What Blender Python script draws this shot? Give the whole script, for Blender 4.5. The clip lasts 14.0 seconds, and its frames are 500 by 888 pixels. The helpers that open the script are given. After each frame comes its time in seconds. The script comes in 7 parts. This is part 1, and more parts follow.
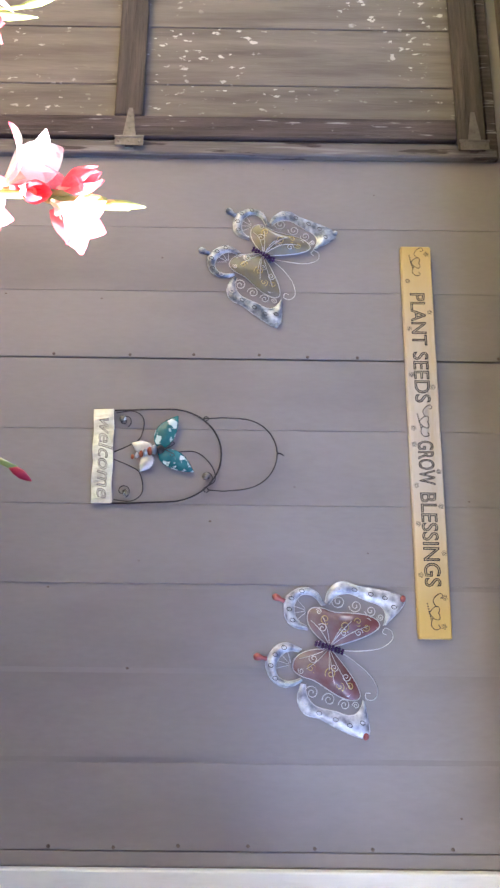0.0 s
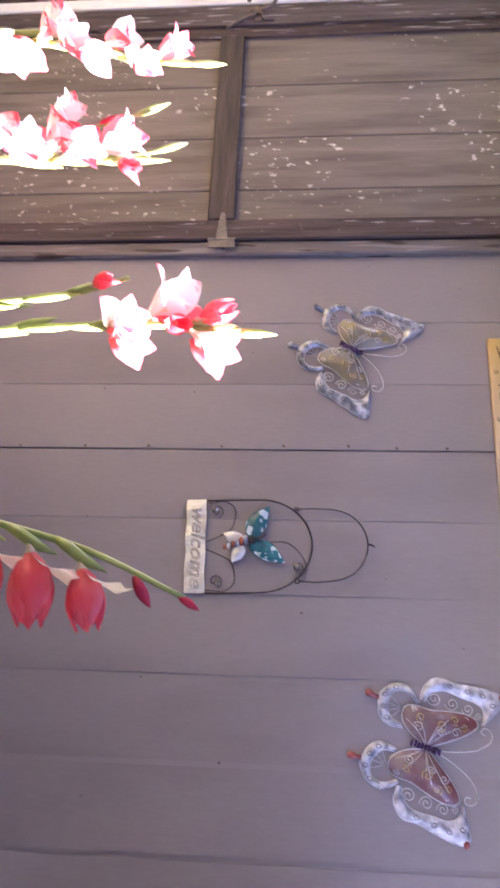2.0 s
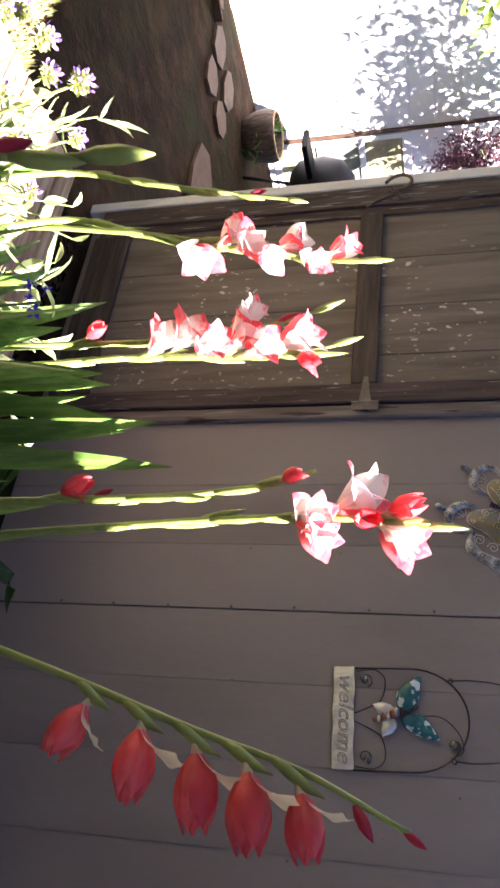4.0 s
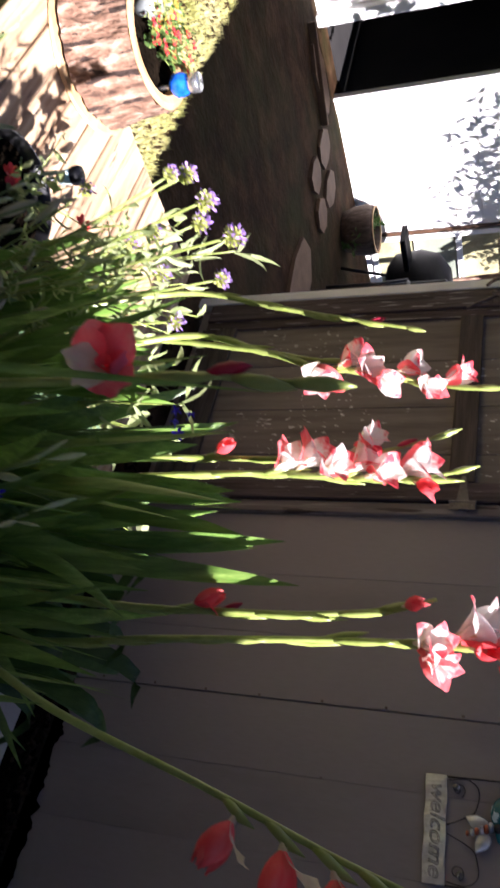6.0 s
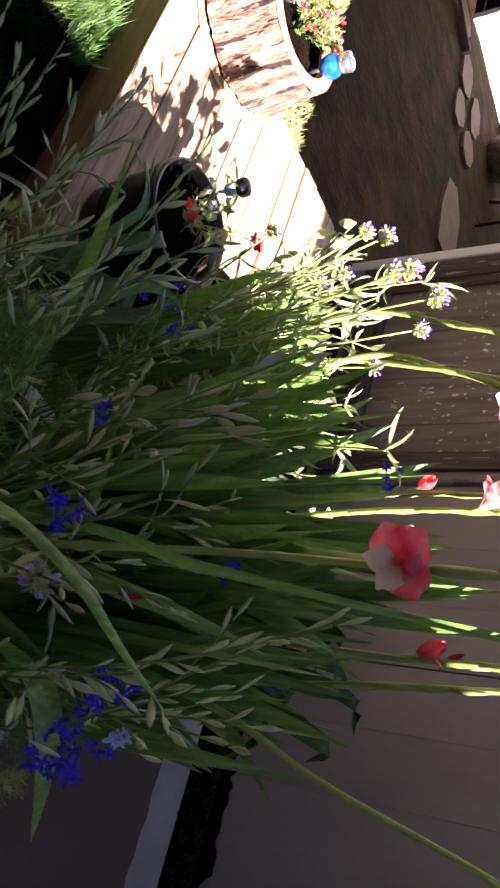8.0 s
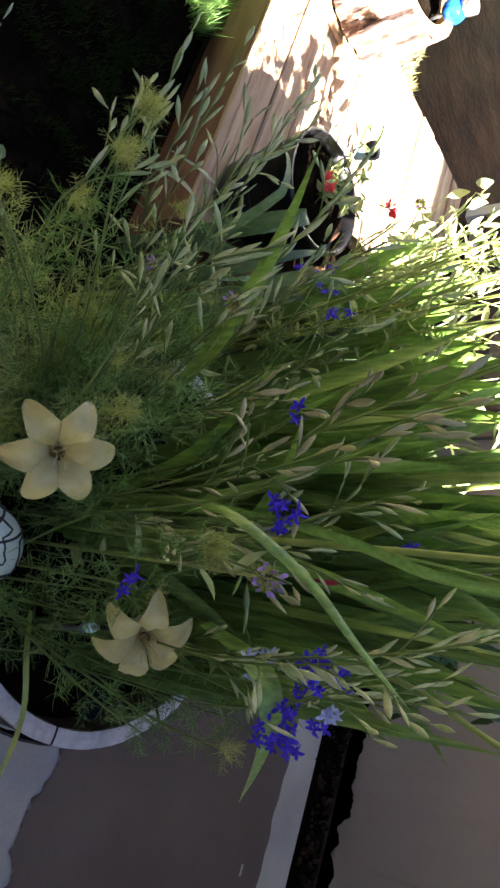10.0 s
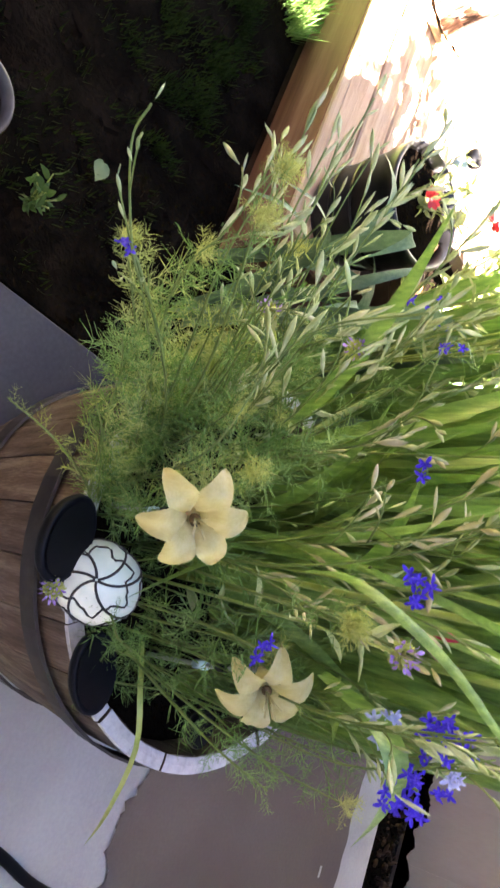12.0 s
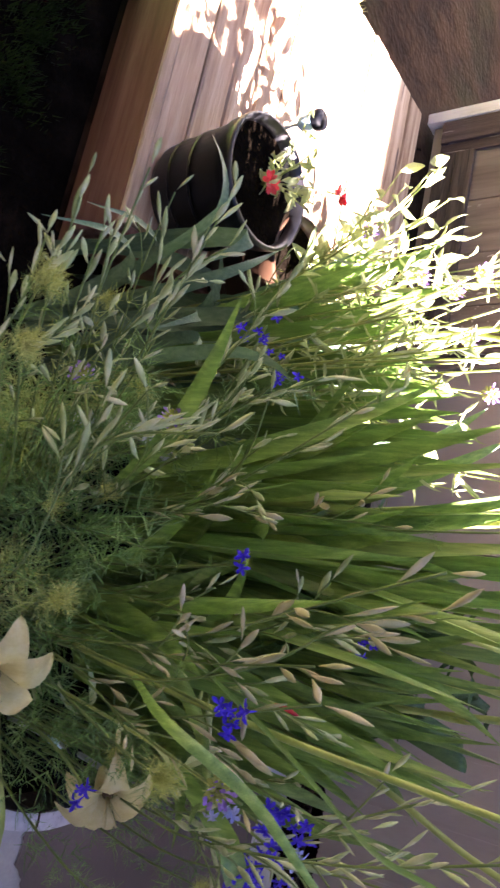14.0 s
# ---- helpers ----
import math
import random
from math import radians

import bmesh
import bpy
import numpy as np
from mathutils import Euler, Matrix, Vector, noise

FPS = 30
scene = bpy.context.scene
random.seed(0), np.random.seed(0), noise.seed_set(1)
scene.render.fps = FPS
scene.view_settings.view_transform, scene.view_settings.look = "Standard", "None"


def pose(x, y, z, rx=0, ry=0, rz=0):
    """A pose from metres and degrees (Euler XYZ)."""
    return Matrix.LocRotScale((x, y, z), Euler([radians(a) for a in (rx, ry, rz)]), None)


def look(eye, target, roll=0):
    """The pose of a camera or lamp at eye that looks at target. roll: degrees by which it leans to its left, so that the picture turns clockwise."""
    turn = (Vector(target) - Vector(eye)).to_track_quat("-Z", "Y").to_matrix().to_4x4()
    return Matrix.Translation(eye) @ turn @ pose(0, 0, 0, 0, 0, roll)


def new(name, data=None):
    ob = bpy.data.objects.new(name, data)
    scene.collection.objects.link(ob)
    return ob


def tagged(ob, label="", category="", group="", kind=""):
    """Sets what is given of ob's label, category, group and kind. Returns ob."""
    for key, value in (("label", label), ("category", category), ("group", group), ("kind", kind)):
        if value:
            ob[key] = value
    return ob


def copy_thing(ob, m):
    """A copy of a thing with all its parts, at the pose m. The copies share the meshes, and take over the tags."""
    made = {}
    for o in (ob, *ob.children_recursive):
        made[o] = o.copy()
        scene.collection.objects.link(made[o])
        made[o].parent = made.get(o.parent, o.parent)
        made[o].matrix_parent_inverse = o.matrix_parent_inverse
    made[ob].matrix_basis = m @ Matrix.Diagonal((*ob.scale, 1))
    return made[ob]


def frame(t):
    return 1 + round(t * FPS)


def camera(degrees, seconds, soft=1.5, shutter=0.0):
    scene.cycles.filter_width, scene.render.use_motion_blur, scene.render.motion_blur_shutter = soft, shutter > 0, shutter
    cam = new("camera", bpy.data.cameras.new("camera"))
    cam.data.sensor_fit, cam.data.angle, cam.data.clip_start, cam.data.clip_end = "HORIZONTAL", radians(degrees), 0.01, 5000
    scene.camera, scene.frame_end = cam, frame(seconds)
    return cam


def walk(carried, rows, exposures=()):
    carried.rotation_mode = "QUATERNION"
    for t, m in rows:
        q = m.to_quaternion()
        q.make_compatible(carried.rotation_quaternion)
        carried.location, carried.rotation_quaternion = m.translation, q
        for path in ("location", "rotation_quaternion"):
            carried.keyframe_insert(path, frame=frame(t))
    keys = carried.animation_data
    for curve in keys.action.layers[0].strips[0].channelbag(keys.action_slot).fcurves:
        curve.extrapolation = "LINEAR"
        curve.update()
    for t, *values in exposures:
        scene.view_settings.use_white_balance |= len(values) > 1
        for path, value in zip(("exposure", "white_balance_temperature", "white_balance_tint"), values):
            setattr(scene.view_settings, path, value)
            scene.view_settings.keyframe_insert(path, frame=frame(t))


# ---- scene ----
cam = camera(35.0, 14.0, soft=2.4, shutter=0.4)
PATH = [
    (0, (0.844, -0.005, 1.545), (0.268, 1.91, 1.551), 90.7),
    (0.5, (0.833, -0.006, 1.536), (0.26, 1.91, 1.529), 91.2),
    (1, (0.84, -0.02, 1.523), (0.228, 1.883, 1.481), 91.5),
    (1.5, (0.829, -0.039, 1.514), (0.147, 1.839, 1.423), 90.9),
    (2, (0.822, -0.047, 1.492), (0.066, 1.797, 1.319), 90.5),
    (2.5, (0.809, -0.062, 1.473), (-0.047, 1.727, 1.211), 90.5),
    (3, (0.798, -0.072, 1.451), (-0.117, 1.667, 1.078), 90.3),
    (3.2, (0.796, -0.073, 1.441), (-0.148, 1.643, 1.039), 89.9),
    (5.3, (0.781, -0.136, 1.426), (-0.368, 1.386, 0.823), 89.2),
    (5.5, (0.782, -0.149, 1.422), (-0.364, 1.361, 0.786), 89.4),
    (6, (0.79, -0.179, 1.404), (-0.384, 1.292, 0.727), 89.9),
    (6.1, (0.793, -0.191, 1.398), (-0.401, 1.259, 0.712), 89.7),
    (6.5, (0.789, -0.215, 1.379), (-0.42, 1.174, 0.597), 90.2),
    (7, (0.775, -0.233, 1.364), (-0.37, 1.161, 0.5), 90.9),
    (7.5, (0.734, -0.283, 1.353), (-0.296, 1.144, 0.403), 89.8),
    (8, (0.71, -0.339, 1.344), (-0.243, 1.109, 0.348), 88.9),
    (8.5, (0.703, -0.39, 1.33), (-0.18, 1.064, 0.279), 88.3),
    (8.7, (0.706, -0.4, 1.32), (-0.155, 1.038, 0.229), 87.6),
    (10.8, (0.712, -0.463, 1.27), (-0.006, 0.93, 0.028), 90.4),
    (11, (0.713, -0.468, 1.265), (0.016, 0.921, 0.007), 90.4),
    (11.5, (0.686, -0.485, 1.245), (0.019, 0.881, -0.055), 91.0),
    (12, (0.655, -0.52, 1.233), (-0.012, 0.83, -0.084), 92.2),
    (12.5, (0.626, -0.532, 1.251), (-0.108, 0.826, -0.021), 92.3),
    (13, (0.573, -0.534, 1.264), (-0.082, 0.887, 0.018), 93.1),
    (13.5, (0.459, -0.533, 1.265), (-0.032, 1.017, 0.1), 93.5),
    (14, (0.424, -0.507, 1.292), (-0.057, 1.055, 0.139), 92.0),
]
EXPOSURES = [(0, 4.85, 5700, 21), (1.0, 4.83, 5700, 31), (1.5, 4.71, 5850, 32), (2.0, 4.57, 5950, 41), (2.5, 4.34, 6000, 39), (3.0, 4.18, 6150, 28), (4.0, 3.35, 6200, 24), (5.3, 2.32, 6150, 24), (6.5, 2.27, 6000, 21), (7.5, 2.72, 6150, 26), (8.0, 2.90, 6250, 28), (8.4, 2.50, 6250, 24), (8.7, 2.12, 6250, 23),
             (10.0, 4.1, 6700, 15), (10.8, 5.08, 7250, 19), (12.0, 5.74, 7400, 20), (12.7, 5.60, 7300, 20), (13.2, 5.22, 6950, 19), (14, 4.65, 6550, 33)]
walk(cam, [(t, look(eye, target, roll)) for t, eye, target, roll in PATH], EXPOSURES)

# ---- light: clear sky, sun from behind the shed's right end, almost along its front ----
SUN_EL, SUN_AZ = 42.0, 2.5
world = bpy.data.worlds.new("sky")
scene.world = world
world.use_nodes = True
wn = world.node_tree
sky = wn.nodes.new("ShaderNodeTexSky")
sky.sky_type = "NISHITA"
sky.sun_disc = False
sky.air_density, sky.dust_density, sky.altitude = 0.5, 0.2, 1500
sky.sun_elevation, sky.sun_rotation = radians(SUN_EL), radians(90 - SUN_AZ)
wn.links.new(sky.outputs[0], wn.nodes["Background"].inputs[0])
wn.nodes["Background"].inputs[1].default_value = 0.05
sun = new("sun", bpy.data.lights.new("sun", "SUN"))
sun.data.energy, sun.data.angle, sun.data.color = 5.0, radians(0.53), (1.0, 0.96, 0.90)
to_sun = Vector((math.cos(radians(SUN_EL)) * math.cos(radians(SUN_AZ)), math.cos(radians(SUN_EL)) * math.sin(radians(SUN_AZ)), math.sin(radians(SUN_EL))))
sun.matrix_basis = look(to_sun * 20, (0, 0, 0))

# ---- materials ----
def material(name, colours, rough=0.6, scale=8.0, stretch=(1, 1, 1), bump=0.2, fine=60.0, metal=0.0, spots=None, trans=0.0, per_object=0.0, detail=6.0, spec=0.4, depth=0.004, stain=None, islands=0.0, spot_stretch=None, spot_patch=None):
    """Two-scale noise between the colours, with fine relief; spots = (colour, scale, amount): flakes or flecks; stain = (colour, scale, amount)."""
    m = bpy.data.materials.new(name)
    m.use_nodes = True
    n, l = m.node_tree.nodes, m.node_tree.links
    b = n["Principled BSDF"]
    b.inputs["Roughness"].default_value, b.inputs["Metallic"].default_value = rough, metal
    b.inputs["Specular IOR Level"].default_value = spec
    co = n.new("ShaderNodeTexCoord")
    mp = n.new("ShaderNodeMapping")
    mp.inputs["Scale"].default_value = stretch
    info = n.new("ShaderNodeObjectInfo")
    add = n.new("ShaderNodeVectorMath")
    add.operation = "MULTIPLY_ADD"
    add.inputs[1].default_value = (7.3, 3.1, 5.7)
    l.new(info.outputs["Random"], add.inputs[0])
    l.new(co.outputs["Object"], add.inputs[2])
    l.new(add.outputs[0], mp.inputs[0])
    big = n.new("ShaderNodeTexNoise")
    big.inputs["Scale"].default_value, big.inputs["Detail"].default_value = scale, detail
    l.new(mp.outputs[0], big.inputs[0])
    small = n.new("ShaderNodeTexNoise")
    small.inputs["Scale"].default_value, small.inputs["Detail"].default_value = fine, 4
    l.new(mp.outputs[0], small.inputs[0])
    mix = n.new("ShaderNodeMath")
    mix.operation = "MULTIPLY_ADD"
    mix.inputs[1].default_value = 0.35
    l.new(small.outputs[0], mix.inputs[0])
    l.new(big.outputs[0], mix.inputs[2])
    ramp = n.new("ShaderNodeValToRGB")
    l.new(mix.outputs[0], ramp.inputs[0])
    el = ramp.color_ramp.elements
    while len(el) < len(colours):
        el.new(0.5)
    for i, c in enumerate(colours):
        el[i].position = 0.42 + 0.5 * i / max(1, len(colours) - 1)
        el[i].color = (*c, 1)
    out = ramp.outputs[0]
    for extra in (stain, spots):
        if extra:
            c, sc, amount = extra
            sn = n.new("ShaderNodeTexNoise")
            sn.inputs["Scale"].default_value, sn.inputs["Detail"].default_value = sc, 5
            l.new(mp.outputs[0] if extra is stain else add.outputs[0], sn.inputs[0])
            if extra is spots and spot_stretch:
                sm = n.new("ShaderNodeMapping")
                sm.inputs["Scale"].default_value = spot_stretch
                l.new(add.outputs[0], sm.inputs[0])
                l.new(sm.outputs[0], sn.inputs[0])
            sr = n.new("ShaderNodeValToRGB")
            sharp = 0.02 if extra is spots else 0.18
            sr.color_ramp.elements[0].position, sr.color_ramp.elements[1].position = 1 - amount - sharp, 1 - amount + sharp
            l.new(sn.outputs[0], sr.inputs[0])
            mx = n.new("ShaderNodeMix")
            mx.data_type = "RGBA"
            amount_out = sr.outputs[0]
            if extra is spots and spot_patch:
                pn = n.new("ShaderNodeTexNoise")
                pn.inputs["Scale"].default_value, pn.inputs["Detail"].default_value = spot_patch, 3
                l.new(add.outputs[0], pn.inputs[0])
                pr = n.new("ShaderNodeValToRGB")
                pr.color_ramp.elements[0].position, pr.color_ramp.elements[1].position = 0.47, 0.56
                l.new(pn.outputs[0], pr.inputs[0])
                pm = n.new("ShaderNodeMath")
                pm.operation = "MULTIPLY"
                l.new(sr.outputs[0], pm.inputs[0])
                l.new(pr.outputs[0], pm.inputs[1])
                amount_out = pm.outputs[0]
            l.new(amount_out, mx.inputs["Factor"])
            l.new(out, mx.inputs["A"])
            mx.inputs["B"].default_value = (*c, 1)
            out = mx.outputs["Result"]
    if per_object or islands:
        hsv = n.new("ShaderNodeHueSaturation")
        rng = n.new("ShaderNodeMapRange")
        v = per_object or islands
        rng.inputs["To Min"].default_value, rng.inputs["To Max"].default_value = 1 - v, 1 + v
        if per_object:
            l.new(info.outputs["Random"], rng.inputs[0])
        else:
            geo = n.new("ShaderNodeNewGeometry")
            l.new(geo.outputs["Random Per Island"], rng.inputs[0])
        l.new(rng.outputs[0], hsv.inputs["Value"])
        l.new(out, hsv.inputs["Color"])
        out = hsv.outputs[0]
    l.new(out, b.inputs["Base Color"])
    if bump:
        bp = n.new("ShaderNodeBump")
        bp.inputs["Strength"].default_value, bp.inputs["Distance"].default_value = bump, depth
        l.new(mix.outputs[0], bp.inputs["Height"])
        l.new(bp.outputs[0], b.inputs["Normal"])
    if trans:
        tr = n.new("ShaderNodeBsdfTranslucent")
        ms = n.new("ShaderNodeMixShader")
        ms.inputs[0].default_value = trans
        l.new(out, tr.inputs[0])
        l.new(b.outputs[0], ms.inputs[1])
        l.new(tr.outputs[0], ms.inputs[2])
        l.new(ms.outputs[0], n["Material Output"].inputs[0])
    return m


M = {}
M["siding"] = material("painted_siding", [(0.235, 0.205, 0.200), (0.265, 0.232, 0.225), (0.29, 0.255, 0.248)], 0.55, 2.2, (1, 1, 0.35), 0.25, 90, stain=((0.17, 0.145, 0.14), 3.0, 0.3))
M["plank"] = material("weathered_painted_planks", [(0.150, 0.122, 0.100), (0.180, 0.149, 0.124), (0.215, 0.180, 0.152)], 0.65, 3, (7, 7, 0.7), 0.6, 30, spots=((0.58, 0.55, 0.50), 40, 0.355), spot_stretch=(1.5, 1, 0.8), spot_patch=2.6, per_object=0.08, stain=((0.085, 0.064, 0.050), 4, 0.38))
M["door_frame"] = material("bare_weathered_timber", [(0.028, 0.017, 0.015), (0.068, 0.045, 0.040), (0.12, 0.088, 0.082)], 0.75, 4, (16, 16, 0.7), 1.0, 30, depth=0.008, spots=((0.30, 0.27, 0.26), 34, 0.355), spot_stretch=(2.8, 1, 0.22))
M["door_rail"] = material("bare_weathered_rail", [(0.034, 0.023, 0.018), (0.066, 0.048, 0.037), (0.115, 0.088, 0.070)], 0.75, 4, (0.8, 14, 14), 1.0, 30, depth=0.008, spots=((0.04, 0.03, 0.024), 26, 0.34), spot_stretch=(0.16, 1, 2.4))
M["jamb"] = material("worn_jamb_paint", [(0.12, 0.10, 0.088), (0.185, 0.157, 0.142)], 0.65, 4, (10, 10, 0.6), 0.8, 30, spots=((0.055, 0.038, 0.033), 18, 0.40), spot_stretch=(2.2, 1, 0.3), stain=((0.42, 0.39, 0.37), 7, 0.30))
M["white"] = material("white_paint", [(0.72, 0.71, 0.69), (0.8, 0.79, 0.77)], 0.5, 4, (6, 6, 1), 0.15, 40, stain=((0.55, 0.53, 0.5), 6, 0.3))
M["steel"] = material("worn_steel", [(0.13, 0.11, 0.098), (0.23, 0.20, 0.18)], 0.5, 30, metal=0.5, fine=120)
M["rust"] = material("rusty_iron", [(0.10, 0.07, 0.055), (0.20, 0.155, 0.12)], 0.7, 40, metal=0.2, fine=140)
M["concrete"] = material("concrete", [(0.30, 0.30, 0.31), (0.38, 0.38, 0.38), (0.45, 0.45, 0.44)], 0.85, 3, bump=0.3, fine=120, stain=((0.24, 0.235, 0.23), 1.6, 0.4))
M["concrete_brown"] = material("brown_stained_concrete", [(0.085, 0.066, 0.058), (0.105, 0.083, 0.073), (0.125, 0.10, 0.09)], 0.7, 2.2, bump=0.2, fine=120, stain=((0.075, 0.056, 0.05), 2, 0.35))
M["dark_slab"] = material("dark_concrete", [(0.026, 0.025, 0.030), (0.042, 0.041, 0.048), (0.065, 0.063, 0.072)], 0.6, 3, bump=0.3, fine=120)
M["grey_paint"] = material("dull_white_paint", [(0.58, 0.59, 0.61), (0.66, 0.67, 0.69)], 0.55, 4, (6, 6, 1), 0.15, 40, stain=((0.36, 0.36, 0.37), 6, 0.3))
# Soil taken near black: the shade over the bed is in its colour.
M["soil"] = material("shade_darkened_soil", [(0.003, 0.002, 0.0015), (0.006, 0.0045, 0.003), (0.013, 0.009, 0.006)], 0.95, 14, spec=0.0, bump=1.0, fine=90, depth=0.02)
M["ground"] = material("bare_brown_lawn_earth", [(0.010, 0.005, 0.0025), (0.026, 0.013, 0.0065), (0.055, 0.030, 0.016)], 0.95, 7, (1.0, 0.75, 1), bump=0.8, fine=46, depth=0.02, spec=0.05, stain=((0.020, 0.021, 0.007), 2.4, 0.40))
M["deck"] = material("sun_bleached_cedar_boards", [(0.20, 0.108, 0.058), (0.40, 0.27, 0.165), (0.58, 0.45, 0.31)], 0.75, 3, (0.7, 14, 14), 0.9, 30, per_object=0.16, spots=((0.12, 0.075, 0.05), 22, 0.30), spot_stretch=(0.2, 2, 2))
M["red_timber"] = material("red_stained_timber", [(0.10, 0.036, 0.020), (0.16, 0.066, 0.040), (0.23, 0.118, 0.078)], 0.65, 3, (0.7, 10, 10), 0.5, 30)
M["house_white"] = material("white_house_siding", [(0.72, 0.70, 0.68), (0.8, 0.78, 0.76)], 0.6, 2, bump=0.1, fine=30)
M["black"] = material("unlit_interior_black", [(0.006, 0.005, 0.005), (0.015, 0.013, 0.012)], 0.9, 3)
M["black_iron"] = material("black_painted_metal", [(0.012, 0.012, 0.014), (0.03, 0.03, 0.033)], 0.45, 20)
M["flagstone"] = material("sandstone_flags", [(0.066, 0.034, 0.017), (0.12, 0.070, 0.038)], 0.85, 8, bump=0.5, fine=50, per_object=0.2)
M["stave"] = material("old_oak_staves", [(0.032, 0.018, 0.012), (0.085, 0.055, 0.038), (0.17, 0.125, 0.095)], 0.75, 5, (10, 10, 0.8), 0.6, 40, per_object=0.18)
M["stave_top"] = material("bleached_stave_ends", [(0.30, 0.30, 0.33), (0.50, 0.49, 0.52), (0.64, 0.63, 0.64)], 0.8, 30, bump=0.6, fine=140, per_object=0.12)
M["hoop"] = material("dull_steel_hoop", [(0.018, 0.015, 0.015), (0.045, 0.038, 0.036)], 0.6, 20, metal=0.3)
M["rotten"] = material("rotten_wood_and_gap_shade", [(0.010, 0.006, 0.004), (0.024, 0.015, 0.010), (0.045, 0.028, 0.018)], 0.95, 30, spec=0.08, islands=0.35)
M["bark"] = material("log_bark", [(0.045, 0.022, 0.014), (0.23, 0.13, 0.085), (0.48, 0.355, 0.27)], 0.9, 16, (2.6, 2.6, 0.7), 1.0, 60, depth=0.03, spots=((0.035, 0.02, 0.015), 22, 0.40), spot_stretch=(2.0, 2.0, 0.22))
M["cutwood"] = material("cut_log_rim", [(0.36, 0.20, 0.09), (0.50, 0.30, 0.14), (0.58, 0.38, 0.2)], 0.7, 14, bump=0.4, fine=80)


# ---- building helpers ----
def part(name, bm, mat, parent=None, label="", smooth=False):
    me = bpy.data.meshes.new(name)
    bm.to_mesh(me)
    bm.free()
    me.materials.append(M[mat] if isinstance(mat, str) else mat)
    if smooth:
        me.polygons.foreach_set("use_smooth", [True] * len(me.polygons))
    ob = new(name, me)
    ob.parent = parent
    if label:
        ob["label"] = label
    return ob


def thing(name, loc=(0, 0, 0), label="", category="", group="", kind=""):
    ob = new(name)
    ob.empty_display_size = 0.05
    ob.location = loc
    return tagged(ob, label, category, group, kind)


def box(x0, x1, y0, y1, z0, z1, bevel=0.0, bm=None):
    bm = bm or bmesh.new()
    r = bmesh.ops.create_cube(bm, size=1.0, matrix=Matrix.Translation(((x0 + x1) / 2, (y0 + y1) / 2, (z0 + z1) / 2)) @ Matrix.Diagonal((x1 - x0, y1 - y0, z1 - z0, 1)))
    if bevel:
        es = {e for v in r["verts"] for e in v.link_edges}
        bmesh.ops.bevel(bm, geom=list(es), offset=bevel, segments=1, affect="EDGES")
    return bm


def ring_tube(bm, pts, radii, sides=6, caps=True):
    """A tube along points with a radius at each; a path of vectors."""
    pts = [Vector(p) for p in pts]
    rings = []
    ref = Vector((0.31, 0.17, 0.93))
    for i, p in enumerate(pts):
        d = (pts[min(i + 1, len(pts) - 1)] - pts[max(i - 1, 0)]).normalized()
        a = d.cross(ref)
        if a.length < 0.05:
            a = d.cross(Vector((1, 0, 0)))
        a.normalize()
        b = d.cross(a)
        rings.append([bm.verts.new(p + radii[i] * (a * math.cos(2 * math.pi * k / sides) + b * math.sin(2 * math.pi * k / sides))) for k in range(sides)])
    for r0, r1 in zip(rings, rings[1:]):
        for k in range(sides):
            bm.faces.new((r0[k], r0[(k + 1) % sides], r1[(k + 1) % sides], r1[k]))
    if caps:
        bm.faces.new(rings[0][::-1])
        bm.faces.new(rings[-1])
    return bm


def lathe(profile, sides=32, bm=None, close=False):
    """Turn (radius, z) pairs about the z axis."""
    bm = bm or bmesh.new()
    rings = [[bm.verts.new((r * math.cos(2 * math.pi * k / sides), r * math.sin(2 * math.pi * k / sides), z)) for k in range(sides)] for r, z in profile]
    for r0, r1 in zip(rings, rings[1:]):
        for k in range(sides):
            bm.faces.new((r0[k], r0[(k + 1) % sides], r1[(k + 1) % sides], r1[k]))
    if close:
        bm.faces.new(rings[0][::-1])
        bm.faces.new(rings[-1])
    return bm


def bez(p0, p1, p2, n=8):
    p0, p1, p2 = Vector(p0), Vector(p1), Vector(p2)
    return [(1 - s) ** 2 * p0 + 2 * s * (1 - s) * p1 + s * s * p2 for s in (i / n for i in range(n + 1))]


def smooth_path(ctrl, n=6):
    """A Catmull-Rom path through control points."""
    c = [Vector(p) for p in ctrl]
    c = [2 * c[0] - c[1]] + c + [2 * c[-1] - c[-2]]
    out = []
    for a, b, d, e in zip(c, c[1:], c[2:], c[3:]):
        for i in range(n):
            s = i / n
            out.append(0.5 * (2 * b + (d - a) * s + (2 * a - 5 * b + 4 * d - e) * s * s + (3 * b - a - 3 * d + e) * s ** 3))
    return out + [c[-2]]


def grid_face(bm, rows):
    """Faces between rows of points of one length."""
    vs = [[bm.verts.new(p) for p in r] for r in rows]
    for a, b in zip(vs, vs[1:]):
        for i in range(len(a) - 1):
            bm.faces.new((a[i], a[i + 1], b[i + 1], b[i]))
    return bm

# ---- more materials ----
M["silver"] = material("embossed_silver_tin", [(0.45, 0.46, 0.50), (0.72, 0.73, 0.76), (0.85, 0.85, 0.87)], 0.42, 40, metal=0.5, bump=1.0, fine=110, depth=0.005, stain=((0.13, 0.145, 0.18), 42, 0.54))
M["silver_red"] = material("silver_tin_with_red_tips", [(0.55, 0.55, 0.58), (0.78, 0.78, 0.80), (0.88, 0.88, 0.89)], 0.42, 40, metal=0.35, bump=0.8, fine=130, depth=0.003, stain=((0.20, 0.19, 0.22), 42, 0.48))
M["red_tip"] = material("red_lacquer_tip", [(0.25, 0.05, 0.05), (0.45, 0.16, 0.13)], 0.35, 30, metal=0.4)
